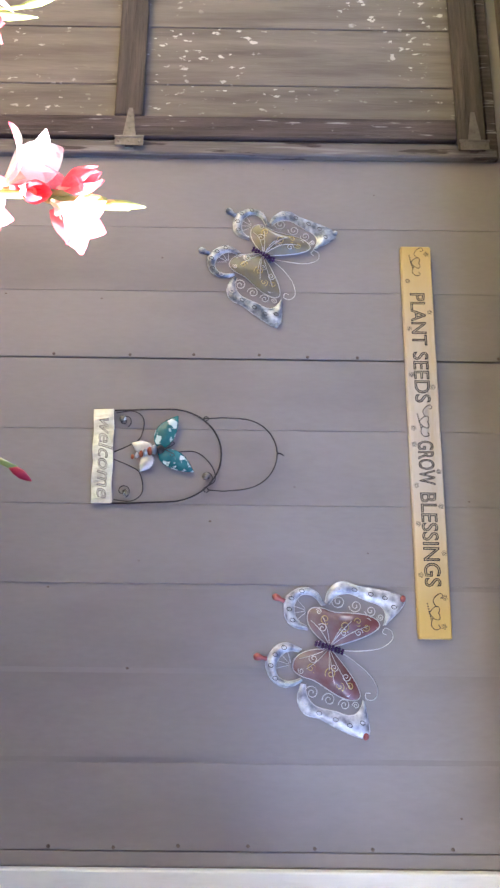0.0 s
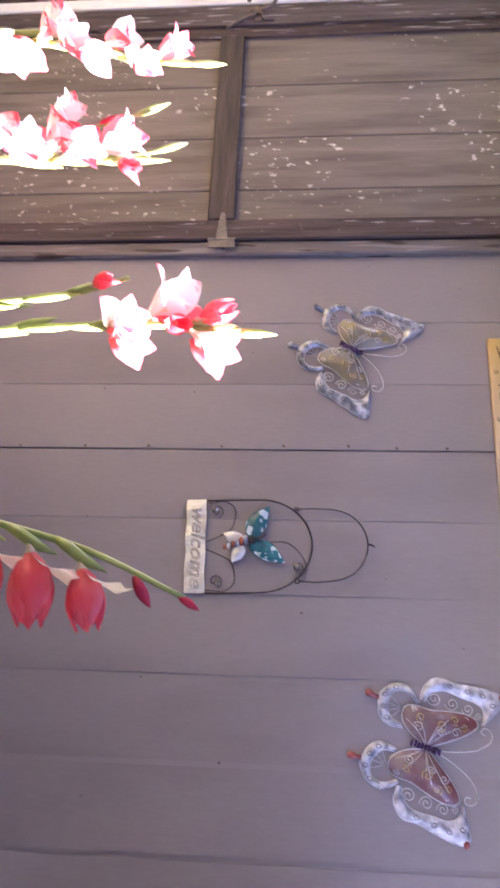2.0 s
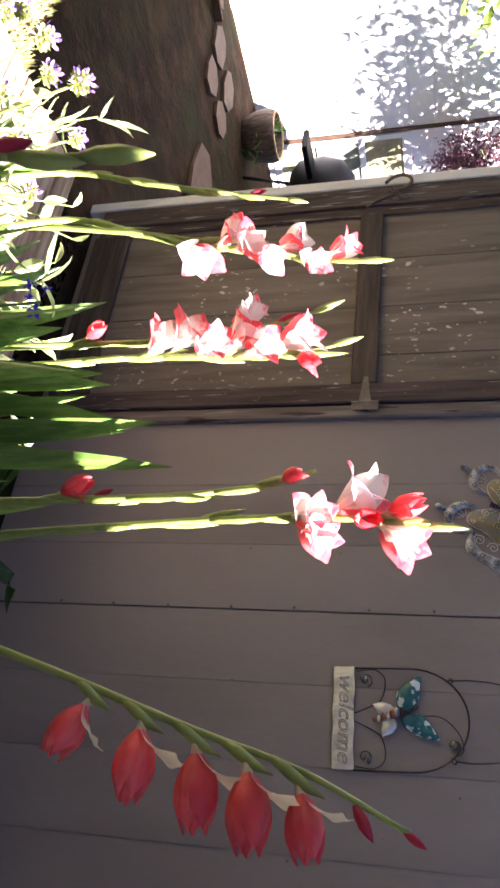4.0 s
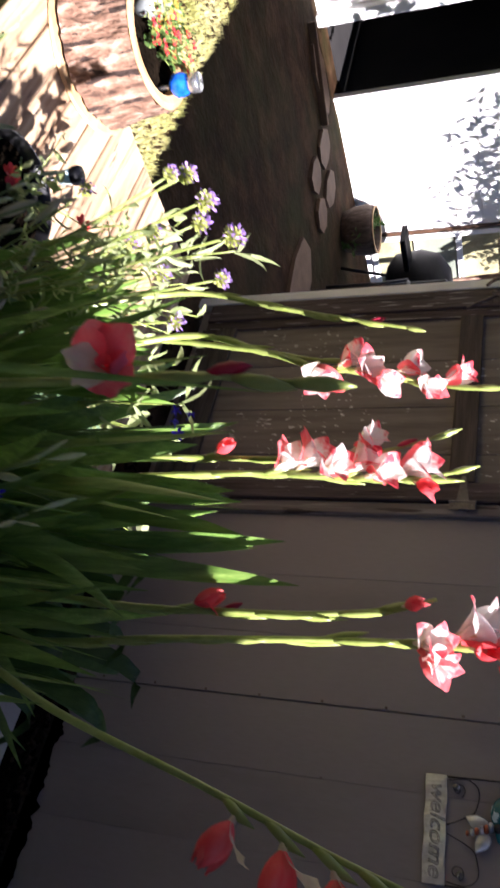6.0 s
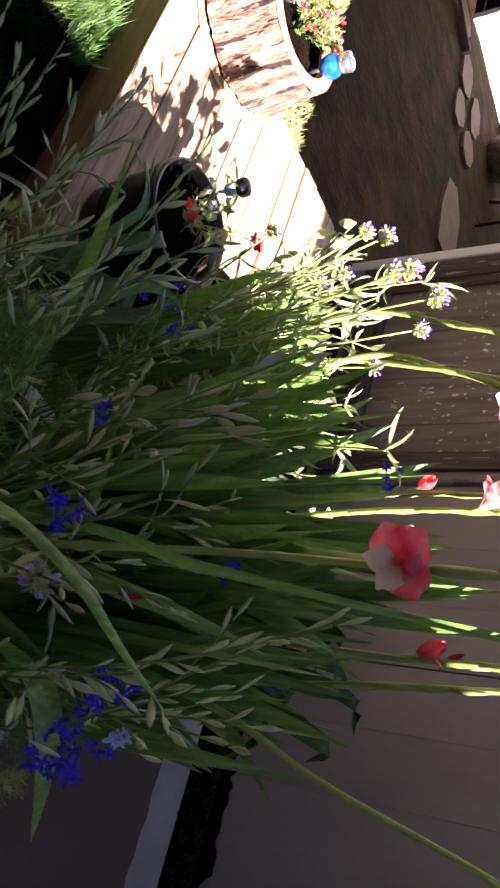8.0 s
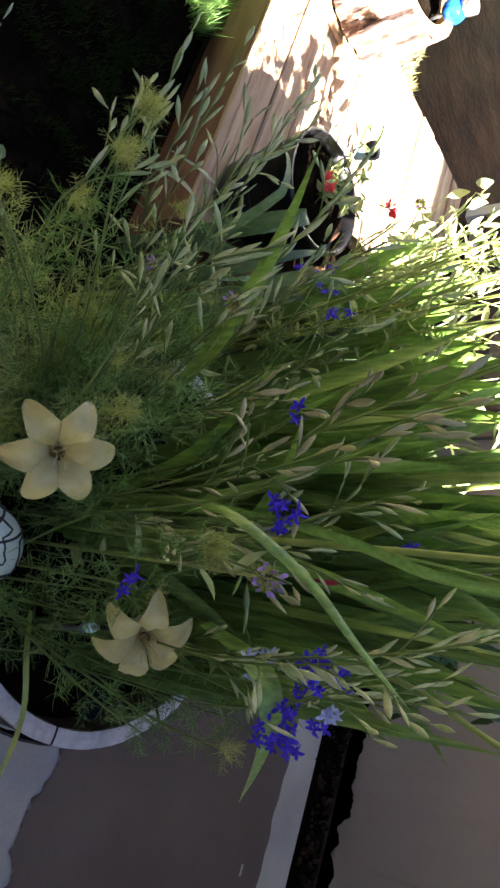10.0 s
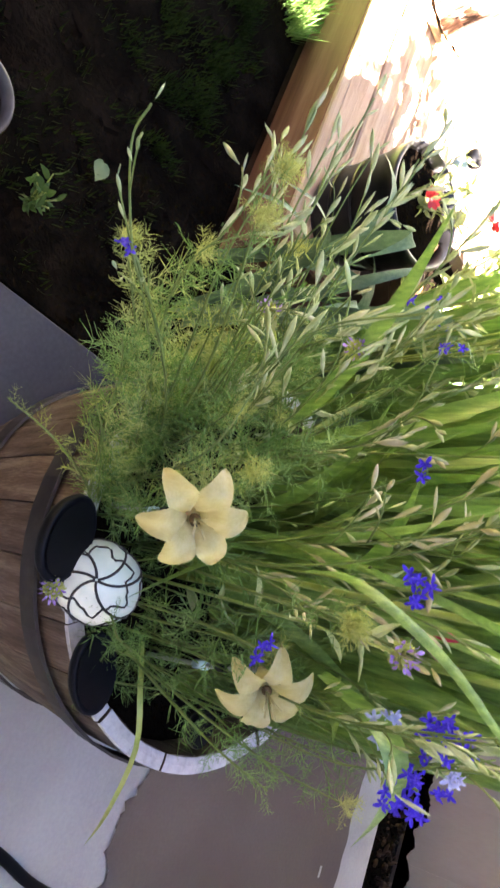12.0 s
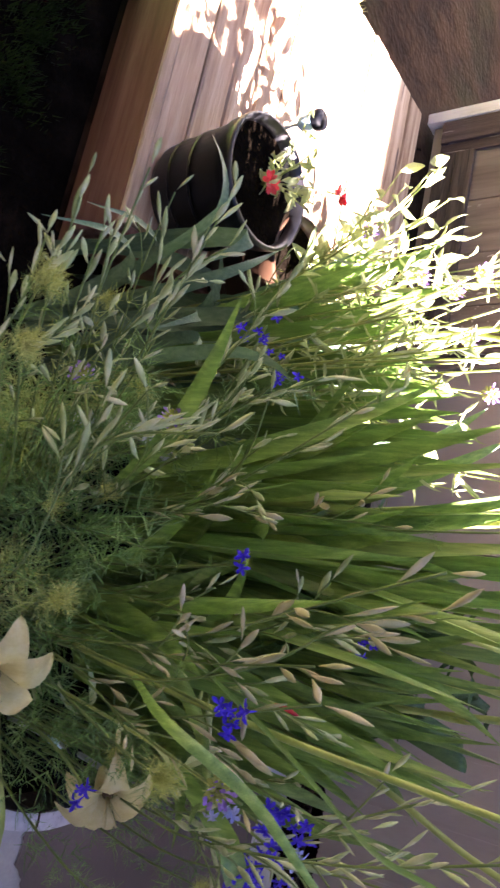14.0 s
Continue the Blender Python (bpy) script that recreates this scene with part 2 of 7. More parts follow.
M["wire"] = material("brushed_silver_wire", [(0.55, 0.52, 0.50), (0.75, 0.72, 0.70)], 0.35, 40, metal=0.8)
M["dark_wire"] = material("blackened_wire", [(0.03, 0.028, 0.03), (0.07, 0.06, 0.06)], 0.5, 40, metal=0.5)
M["bead"] = material("purple_bead", [(0.03, 0.01, 0.05), (0.09, 0.03, 0.12)], 0.2, 40)
M["gold"] = material("gold_paint", [(0.45, 0.33, 0.10), (0.60, 0.46, 0.18)], 0.4, 40, metal=0.5)
M["olive_wing"] = material("olive_capiz_wing", [(0.135, 0.125, 0.11), (0.19, 0.172, 0.148), (0.24, 0.222, 0.20)], 0.22, 14, bump=0.15, stain=((0.24, 0.19, 0.075), 16, 0.42))
M["red_wing"] = material("rose_capiz_wing", [(0.135, 0.075, 0.072), (0.205, 0.14, 0.135), (0.29, 0.225, 0.22)], 0.2, 12, bump=0.15, stain=((0.17, 0.035, 0.038), 16, 0.41))
M["plate"] = material("hammered_tin_plate", [(0.50, 0.48, 0.46), (0.68, 0.67, 0.66), (0.78, 0.78, 0.78)], 0.4, 30, metal=0.6, bump=0.8, fine=70, depth=0.004)
M["teal"] = material("teal_enamel_wing", [(0.008, 0.07, 0.085), (0.018, 0.13, 0.15), (0.05, 0.21, 0.24)], 0.15, 16, bump=0.1, spots=((0.55, 0.68, 0.70), 40, 0.43))
# The pale spots are glints painted into the gem's colour.
M["gem"] = material("glass_gem_painted_glints", [(0.05, 0.042, 0.034), (0.26, 0.23, 0.19)], 0.03, 90, spec=0.9, spots=((0.7, 0.68, 0.62), 120, 0.36))
M["copper"] = material("copper_red_stripe", [(0.30, 0.07, 0.03), (0.45, 0.14, 0.07)], 0.35, 40, metal=0.5)
M["ink"] = material("black_burnt_ink", [(0.02, 0.017, 0.016), (0.05, 0.042, 0.038)], 0.7, 40)


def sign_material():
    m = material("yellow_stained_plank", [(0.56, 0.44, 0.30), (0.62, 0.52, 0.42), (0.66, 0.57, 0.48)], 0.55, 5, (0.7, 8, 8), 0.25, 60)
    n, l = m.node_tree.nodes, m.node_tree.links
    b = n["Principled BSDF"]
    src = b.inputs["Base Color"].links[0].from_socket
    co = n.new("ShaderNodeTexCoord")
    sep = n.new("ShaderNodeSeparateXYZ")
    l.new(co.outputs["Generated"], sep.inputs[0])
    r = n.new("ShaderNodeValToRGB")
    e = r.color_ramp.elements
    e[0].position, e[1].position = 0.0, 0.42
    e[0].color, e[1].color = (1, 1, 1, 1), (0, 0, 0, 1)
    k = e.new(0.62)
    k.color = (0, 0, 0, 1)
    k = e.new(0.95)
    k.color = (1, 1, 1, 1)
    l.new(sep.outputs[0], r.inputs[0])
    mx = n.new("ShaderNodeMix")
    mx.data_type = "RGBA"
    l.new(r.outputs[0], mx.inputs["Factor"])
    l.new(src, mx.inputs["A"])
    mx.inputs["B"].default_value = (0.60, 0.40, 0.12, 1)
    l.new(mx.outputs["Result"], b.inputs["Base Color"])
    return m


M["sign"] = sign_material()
M["emboss"] = material("dark_embossed_tin", [(0.26, 0.25, 0.25), (0.46, 0.44, 0.43)], 0.4, 60, metal=0.6)


def blush_material():
    """Cream petal, whitened to stand for sun, red towards its tip and edges."""
    m = material("blushed_petal", [(0.91, 0.82, 0.78), (0.93, 0.89, 0.85), (0.94, 0.92, 0.88)], 0.45, 14, (3, 3, 1), 0.2, 60, trans=0.62)
    n, l = m.node_tree.nodes, m.node_tree.links
    b = n["Principled BSDF"]
    src = b.inputs["Base Color"].links[0].from_socket
    co = n.new("ShaderNodeTexCoord")
    sep = n.new("ShaderNodeSeparateXYZ")
    l.new(co.outputs["Generated"], sep.inputs[0])
    nz = n.new("ShaderNodeTexNoise")
    nz.inputs["Scale"].default_value = 5
    l.new(co.outputs["Generated"], nz.inputs[0])
    ad = n.new("ShaderNodeMath")
    ad.operation = "MULTIPLY_ADD"
    ad.inputs[1].default_value = 0.45
    l.new(nz.outputs[0], ad.inputs[0])
    l.new(sep.outputs[2], ad.inputs[2])
    info = n.new("ShaderNodeObjectInfo")
    vary = n.new("ShaderNodeMath")
    vary.operation = "MULTIPLY_ADD"
    vary.inputs[1].default_value = 0.34
    l.new(info.outputs["Random"], vary.inputs[0])
    l.new(ad.outputs[0], vary.inputs[2])
    r = n.new("ShaderNodeValToRGB")
    half = n.new("ShaderNodeMath")
    half.operation = "MULTIPLY"
    half.inputs[1].default_value = 0.7
    l.new(vary.outputs[0], half.inputs[0])
    r.color_ramp.elements[0].position, r.color_ramp.elements[1].position = 0.85, 0.99
    l.new(half.outputs[0], r.inputs[0])
    mx = n.new("ShaderNodeMix")
    mx.data_type = "RGBA"
    l.new(r.outputs[0], mx.inputs["Factor"])
    l.new(src, mx.inputs["A"])
    mx.inputs["B"].default_value = (0.88, 0.10, 0.13, 1)
    for link in list(src.links):
        l.new(mx.outputs["Result"], link.to_socket) if link.to_node != mx else None
    return m


M["petal_blush"] = blush_material()
M["petal_pink"] = material("magenta_petal", [(0.78, 0.20, 0.36), (0.86, 0.30, 0.46)], 0.5, 14, (3, 3, 1), 0.2, 60, trans=0.5)
M["blade"] = material("gladiolus_leaf", [(0.070, 0.150, 0.022), (0.135, 0.25, 0.042), (0.25, 0.38, 0.085)], 0.36, 5, (30, 30, 2), 0.25, 40, trans=0.30, per_object=0.25, spec=0.9)
M["iris"] = material("iris_leaf", [(0.07, 0.14, 0.07), (0.11, 0.185, 0.095), (0.16, 0.24, 0.135)], 0.5, 5, (30, 30, 2), 0.25, 40, trans=0.3, per_object=0.2)
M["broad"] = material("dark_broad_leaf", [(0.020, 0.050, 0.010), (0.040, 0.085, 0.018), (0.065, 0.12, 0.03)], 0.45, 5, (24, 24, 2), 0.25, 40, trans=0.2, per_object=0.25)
M["thin_stem"] = material("thin_green_stem", [(0.10, 0.16, 0.034), (0.19, 0.25, 0.072)], 0.5, 30, trans=0.2)
M["stem"] = material("green_stem", [(0.23, 0.30, 0.055), (0.40, 0.46, 0.14)], 0.33, 30, trans=0.25, spec=0.7)
M["fern"] = material("feathery_leaf", [(0.070, 0.165, 0.034), (0.135, 0.25, 0.060), (0.24, 0.355, 0.115)], 0.55, 14, bump=0.0, trans=0.35, islands=0.25)
M["fern_yellow"] = material("yellowing_feathery_leaf", [(0.20, 0.275, 0.060), (0.31, 0.38, 0.11), (0.43, 0.455, 0.17)], 0.55, 14, bump=0.0, trans=0.35, islands=0.25)
M["leafy"] = material("broad_leaf", [(0.05, 0.11, 0.025), (0.09, 0.17, 0.04), (0.13, 0.2, 0.06)], 0.5, 20, bump=0.2, trans=0.35, islands=0.25)
M["leafy_pale"] = material("pale_fallen_leaf", [(0.10, 0.15, 0.05), (0.15, 0.20, 0.08)], 0.6, 20, bump=0.2)
M["dark_pot"] = material("dark_grey_pot", [(0.03, 0.028, 0.03), (0.07, 0.065, 0.065)], 0.6, 20, bump=0.2)
# Leaf green lightened to carry the glare of direct sun.
M["leafy_sunlit"] = material("sunlit_yellow_green_leaf", [(0.23, 0.30, 0.11), (0.38, 0.44, 0.20), (0.52, 0.55, 0.32)], 0.5, 20, bump=0.2, trans=0.4, islands=0.25)
M["pod"] = material("pale_seed_pod", [(0.26, 0.33, 0.12), (0.42, 0.47, 0.22), (0.62, 0.60, 0.38)], 0.6, 30, bump=0.3, trans=0.2, islands=0.2)
M["straw"] = material("straw_seed_pod", [(0.25, 0.27, 0.10), (0.42, 0.38, 0.20), (0.60, 0.53, 0.35)], 0.7, 26, bump=0.3, trans=0.2, islands=0.2)
M["petal_red"] = material("salmon_red_petal", [(0.88, 0.085, 0.105), (0.93, 0.15, 0.16), (0.95, 0.28, 0.27)], 0.45, 14, (3, 3, 1), 0.2, 60, trans=0.5, per_object=0.1)
M["petal_cream"] = material("cream_petal", [(0.68, 0.60, 0.36), (0.76, 0.66, 0.46), (0.78, 0.48, 0.38)], 0.5, 14, (3, 3, 1), 0.2, 60, trans=0.4)
M["petal_bud"] = material("crimson_bud", [(0.40, 0.02, 0.05), (0.58, 0.04, 0.08)], 0.5, 30, trans=0.3)
M["lily"] = material("pale_yellow_silk_petal", [(0.45, 0.385, 0.15), (0.54, 0.475, 0.225), (0.60, 0.545, 0.30)], 0.55, 10, (6, 6, 1), 0.3, 90, trans=0.35)
M["lily_heart"] = material("brown_lily_heart", [(0.05, 0.025, 0.006), (0.16, 0.085, 0.02)], 0.6, 120)
M["blue_petal"] = material("larkspur_blue_petal", [(0.035, 0.018, 0.38), (0.06, 0.03, 0.55), (0.10, 0.06, 0.66)], 0.5, 30, trans=0.35, islands=0.2)
M["pale_blue_petal"] = material("pale_blue_petal", [(0.35, 0.38, 0.68), (0.55, 0.57, 0.80)], 0.5, 30, trans=0.35)
M["lilac_petal"] = material("lilac_petal", [(0.24, 0.12, 0.45), (0.40, 0.24, 0.60), (0.56, 0.42, 0.72)], 0.5, 40, trans=0.35, islands=0.25)
M["bract"] = material("green_bracts", [(0.34, 0.38, 0.08), (0.46, 0.48, 0.16)], 0.55, 40, trans=0.3, islands=0.2)
M["panel"] = material("black_plastic", [(0.0012, 0.0014, 0.0022), (0.003, 0.0035, 0.006)], 0.55, 30, bump=0.1, spec=0.15)
M["panel_cell"] = material("solar_cell", [(0.001, 0.0012, 0.002), (0.0018, 0.002, 0.004)], 0.5, 60, bump=0.0, spec=0.1)
M["clear_tube"] = material("cloudy_plastic_tube", [(0.36, 0.60, 0.76), (0.60, 0.80, 0.90)], 0.15, 60)
M["stake"] = material("grey_metal_stake", [(0.22, 0.25, 0.25), (0.35, 0.38, 0.38)], 0.4, 40, metal=0.4)
M["glaze"] = material("mint_white_glass_globe", [(0.52, 0.60, 0.52), (0.70, 0.72, 0.65), (0.80, 0.79, 0.73)], 0.18, 22, bump=0.25, fine=90, stain=((0.50, 0.64, 0.54), 12, 0.36))
M["pot"] = material("black_plastic_pot", [(0.004, 0.004, 0.0045), (0.010, 0.0095, 0.011)], 0.35, 20, bump=0.15)
M["brown_pot"] = material("brown_plastic_pot", [(0.045, 0.022, 0.012), (0.09, 0.045, 0.025)], 0.45, 20)
M["blue_glass"] = material("cobalt_glass_globe", [(0.006, 0.05, 0.42), (0.015, 0.14, 0.68)], 0.08, 40, bump=0.5, fine=60, depth=0.003)
M["chrome"] = material("brushed_cap", [(0.45, 0.45, 0.46), (0.62, 0.62, 0.62)], 0.25, 40, metal=0.9)
M["red_flower"] = material("scarlet_petal", [(0.55, 0.02, 0.03), (0.70, 0.06, 0.07)], 0.5, 40, trans=0.3, islands=0.3)
M["yellow_flower"] = material("gold_petal", [(0.60, 0.38, 0.04), (0.7, 0.5, 0.1)], 0.5, 40, trans=0.3, islands=0.3)
M["grass"] = material("thin_lawn_grass", [(0.25, 0.26, 0.06), (0.44, 0.42, 0.15), (0.60, 0.54, 0.29)], 0.6, 3, bump=0.0, trans=0.3, islands=0.3)
# Moss green lowered to hold the shade of the bed.
M["moss"] = material("shade_darkened_groundcover", [(0.006, 0.013, 0.002), (0.022, 0.038, 0.005)], 0.7, 5, spec=0.1, bump=0.0, trans=0.25, islands=0.35)
# Chips carry the bed's shade in their near-black colour.
M["chip"] = material("shade_darkened_bark_chip", [(0.003, 0.002, 0.0015), (0.008, 0.0055, 0.004)], 0.95, 30, spec=0.0, islands=0.35)
M["plum"] = material("purple_plum_leaf", [(0.06, 0.018, 0.03), (0.22, 0.09, 0.12)], 0.4, 10, bump=0.0, trans=0.3, islands=0.4)
M["tree_leaf"] = material("bright_tree_leaf", [(0.12, 0.20, 0.025), (0.26, 0.34, 0.06)], 0.5, 10, bump=0.0, trans=0.4, islands=0.3)
# Pale pane colour stands in for a bright scene mirrored in the glass.
M["bright_pane"] = material("painted_reflection_glass", [(0.16, 0.15, 0.08), (0.42, 0.38, 0.22)], 0.1, 5, bump=0.0)
M["glass"] = material("window_glass", [(0.10, 0.12, 0.10), (0.22, 0.24, 0.18)], 0.05, 3, bump=0.0)

# ---- shed front: grooved siding, wall face at y = 2 ----
G = 0.2032
WALL = 2.0
shed_wall = tagged(part("wall_north", box(-1.74, 1.249, WALL + 0.05, WALL + 0.11, 0.02, 2.75), "siding"), "taupe painted grooved plywood siding of a shed", "wall", kind="structure")
for x0, x1 in ((-1.74, -0.0025), (0.0025, 1.2145), (1.2165, 1.25)):
    part("sheet", box(x0, x1, WALL + 0.0022, WALL + 0.05, 0.02, 2.75), "siding", shed_wall)
for k in range(-3, 6):
    x0, x1 = k * G + (0.0022 if k == 0 else 0.012 if k > 2 else 0.0004), (k + 1) * G - (0.0022 if k == -1 else 0.0004)
    if k == -3:
        x0 = -0.637
    if k == 5:
        x1 = 1.2145
    bm = box(x0, x1, WALL, WALL + 0.0021, 0.03, 2.72)
    bmesh.ops.bevel(bm, geom=[e for e in bm.edges if abs(e.verts[0].co.z - e.verts[1].co.z) > 1 and e.verts[0].co.y < WALL + 0.001], offset=0.0009, segments=2, affect="EDGES")
    part("siding_board", bm, "siding", shed_wall)
part("siding_board", box(1.2165, 1.2475, WALL, WALL + 0.0021, 0.03, 2.72, 0.0015), "siding", shed_wall)
part("siding_board", box(-1.70, -0.637, WALL - 0.004, WALL + 0.0021, 2.277, 2.72, 0.0015), "siding", shed_wall)
tagged(part("wall_west", box(-1.74, -1.64, WALL + 0.112, 6.0, 0.0, 2.75), "siding"), "taupe painted side wall of the shed", "wall", kind="structure")
tagged(part("corner_trim", box(-1.755, -1.705, WALL - 0.035, WALL + 0.1, 0.0, 2.72, 0.003), "white"), "white painted corner board of the shed", "trim", kind="structure")
# unseen wall at the right, its top shaped to throw shade over the barrel
profile = [(-4.0, 2.40), (-0.06, 2.05), (0.20, 2.02), (0.46, 2.06), (0.54, 2.06), (0.62, 1.90), (0.70, 1.82), (1.0, 1.72), (1.79, 1.57), (1.80, 2.45), (WALL + 0.1, 2.45)]
bm = bmesh.new()
sec = [[bm.verts.new((x, y, z)) for x, z in ((1.312, 0.0), (1.44, 0.0), (1.44, zt), (1.312, zt))] for y, zt in profile]
for p0, p1 in zip(sec, sec[1:]):
    for k in range(4):
        bm.faces.new((p0[k], p0[(k + 1) % 4], p1[(k + 1) % 4], p1[k]))
bm.faces.new(sec[0])
bm.faces.new(sec[-1][::-1])
bmesh.ops.recalc_face_normals(bm, faces=bm.faces)
tagged(part("wall_east", bm, "grey_paint"), "unseen white painted house wall, top shaped to cast shade", "wall", kind="structure")
tagged(part("corner_board", box(1.250, 1.310, WALL - 0.03, WALL + 0.1, 0.0, 2.72, 0.003), "white"), "white painted corner board beside the siding", "trim", kind="structure")
# eave and roof, out of view; run past the shed's end to block skylight
roof = tagged(part("roof", box(-2.1, 3.2, 1.475, 1.505, 2.14, 2.36, 0.003), "door_rail"), "brown eave and roof of the shed", "roof", kind="structure")
bmr = bmesh.new()
grid_face(bmr, [[(-2.1, 1.455, 2.37), (3.2, 1.455, 2.37)], [(-2.1, 4.2, 2.5), (3.2, 4.2, 2.5)], [(-2.1, 6.8, 2.37), (3.2, 6.8, 2.37)]])
r = bmesh.ops.solidify(bmr, geom=bmr.faces[:], thickness=0.05)
part("roof_sheet", bmr, "door_rail", roof)
part("soffit", box(-2.09, 3.19, 1.506, WALL - 0.03, 2.30, 2.315), "door_rail", roof)

# ---- shed door ----
door = tagged(new("door_1"), "weathered brown ledged plank door with flaking paint", "door", kind="structure")
DY = WALL - 0.012
for i, (x0, x1) in enumerate(((-1.60, -1.552), (-1.5505, -1.336), (-1.3335, -1.108), (-1.1055, -0.893), (-0.8905, -0.758))):
    part("plank", box(x0, x1, DY, DY + 0.018, 0.09, 2.24, 0.002), "plank", door)
part("stile", box(-0.762, -0.690, DY - 0.022, DY, 0.07, 2.15, 0.003), "door_frame", door, "dark bare timber stile")
part("stile", box(-1.70, -1.60, DY - 0.022, DY + 0.01, 0.07, 2.24, 0.003), "door_frame", door)
part("stile", box(-1.60, -1.552, DY - 0.012, DY - 0.0005, 0.07, 2.24, 0.003), "door_frame", door)
part("rail", box(-1.552, -0.764, DY - 0.022, DY - 0.0005, 1.138, 1.222, 0.003), "door_rail", door)
part("rail", box(-1.552, -0.66, DY - 0.024, DY - 0.0005, 2.155, 2.235, 0.003), "door_rail", door)
part("rail", box(-1.552, -0.764, DY - 0.022, DY - 0.0005, 0.14, 0.215, 0.003), "door_rail", door)
part("rail", box(-1.552, -0.764, DY - 0.018, DY - 0.0005, 0.06, 0.136, 0.003), "door_rail", door)
part("jamb", box(-0.686, -0.64, DY - 0.010, DY + 0.02, 0.0, 2.27, 0.004), "jamb", door)
part("head", box(-1.70, -0.64, DY - 0.006, DY + 0.016, 2.243, 2.275, 0.003), "door_frame", door)

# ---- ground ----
tagged(part("flower_bed", box(-1.38, 0.088, -1.8, 0.43, -0.06, -0.012, 0.006), "soil"), "bed of mulch beside the slab, darkened for shade", "ground", kind="structure")
tagged(part("planting_strip", box(-0.32, 0.088, 0.331, 1.99, -0.06, -0.010, 0.004), "soil"), "strip of soil before the shed, darkened for shade", "ground", kind="structure")
tagged(part("soil_gap", box(0.091, 1.26, 1.823, 1.998, -0.06, -0.012), "soil"), "gap of soil between slab and siding, darkened for shade", "ground", kind="structure")
tagged(part("ground", box(-60, 60, -60, 60, -0.30, -0.02), "ground"), "dry brown earth and thin lawn in the shade", "ground", kind="structure")
# slab end in a darker grey than the rest
tagged(part("pavement_edge", box(0.09, 0.549, -3.0, 0.33, -0.12, 0.0, 0.004), "dark_slab"), "dark slab end beside the mulch bed", "pavement", kind="structure")
slab = tagged(part("pavement", box(0.551, 1.31, -3.0, 0.33, -0.12, 0.0, 0.004, box(0.09, 1.31, 0.331, 1.82, -0.12, 0.0, 0.004)), "concrete"), "grey concrete slab with a brown stain", "pavement", kind="structure")

# ---- landing of boards before the door ----
landing = thing("landing", (-0.85, 0.95, 0.0), "low landing of weathered boards before the shed door", "deck")
ys = [0.437, 0.527, 0.618, 0.712, 0.803, 0.896, 0.985, 1.078, 1.168, 1.262, 1.352, 1.445, 1.54]
for i, (y0, y1) in enumerate(zip(ys, ys[1:])):
    a, b = y0 - 0.95 + 0.002, y1 - 0.95 - 0.002
    part("board", box(-0.54 + 0.006 * math.sin(i * 3.1), 0.526 + 0.006 * math.sin(i * 2.3), a, b, 0.165 + 0.002 * math.sin(i * 1.7), 0.198 + 0.002 * math.sin(i * 1.7), 0.004), "deck", landing)
part("fascia", box(0.534, 0.556, -0.51, 0.585, 0.02, 0.186, 0.004), "red_timber", landing, "red stained end board")
part("timber", box(-0.55, 0.556, -0.538, -0.514, 0.06, 0.190, 0.004), "red_timber", landing, "red stained front timber")
# pale cap that imitates sunlight on the timber's top edge
part("edge_strip", box(-0.548, 0.552, -0.540, -0.5145, 0.1905, 0.204, 0.003), "deck", landing, "pale strip standing for the sunlit top edge")
part("timber", box(-0.55, 0.556, -0.512, -0.49, -0.01, 0.150, 0.004), "red_timber", landing)
for x in (-0.5, 0.0, 0.42):
    part("joist", box(x - 0.03, x + 0.03, -0.45, 0.58, 0.0, 0.163), "deck", landing)

# ---- barrel ----
BX, BY, BR, BH = 0.43, 0.36, 0.30, 0.43
barrel = thing("barrel", (BX, BY, 0), "half oak barrel planter with steel hoops on concrete", "planter")
for k in range(26):
    a0, a1 = 2 * math.pi * k / 26, 2 * math.pi * (k + 0.97) / 26
    bm = bmesh.new()
    rows = []
    for z, r in ((0, 0.245), (0.14, 0.275), (0.28, 0.293), (BH - 0.002 * (k % 3), BR)):
        rows.append([(rr * math.cos(a), rr * math.sin(a), z) for rr, a in ((r, a0), (r, (a0 + a1) / 2), (r, a1), (r - 0.024, a1), (r - 0.024, a0), (r, a0))])
    grid_face(bm, rows)
    bmesh.ops.remove_doubles(bm, verts=bm.verts, dist=1e-5)
    bmesh.ops.holes_fill(bm, edges=bm.edges)
    stave = part("stave", bm, "stave", barrel)
    zt = BH - 0.002 * (k % 3)
    bm = bmesh.new()
    grid_face(bm, [[((BR + e) * math.cos(a), (BR + e) * math.sin(a), zt + h) for a in (a0, a0 + (a1 - a0) * 0.33, a0 + (a1 - a0) * 0.66, a1)] for e, h in ((-0.0245, -0.006), (-0.0235, 0.0015), (-0.012, 0.0025), (0.0, 0.0015), (0.001, -0.004))])
    part("end_grain", bm, "stave_top", stave, "bleached stave end")
for z, r in ((0.10, 0.272), (0.33, 0.2985)):
    part("hoop", lathe([(r + 0.001, z), (r + 0.006, z + 0.002), (r + 0.010, z + 0.04), (r + 0.006, z + 0.042)], 48), "hoop", barrel, "dull steel hoop")
part("soil", lathe([(0.001, 0.385), (0.12, 0.39), (0.22, 0.37), (0.272, 0.36)], 32), "soil", barrel, "dark potting soil")

# ---- log planter ----
log = thing("log_planter", (-1.36, 0.68, 0.198), "upright hollow log planter with rough bark", "planter")
NS = 96


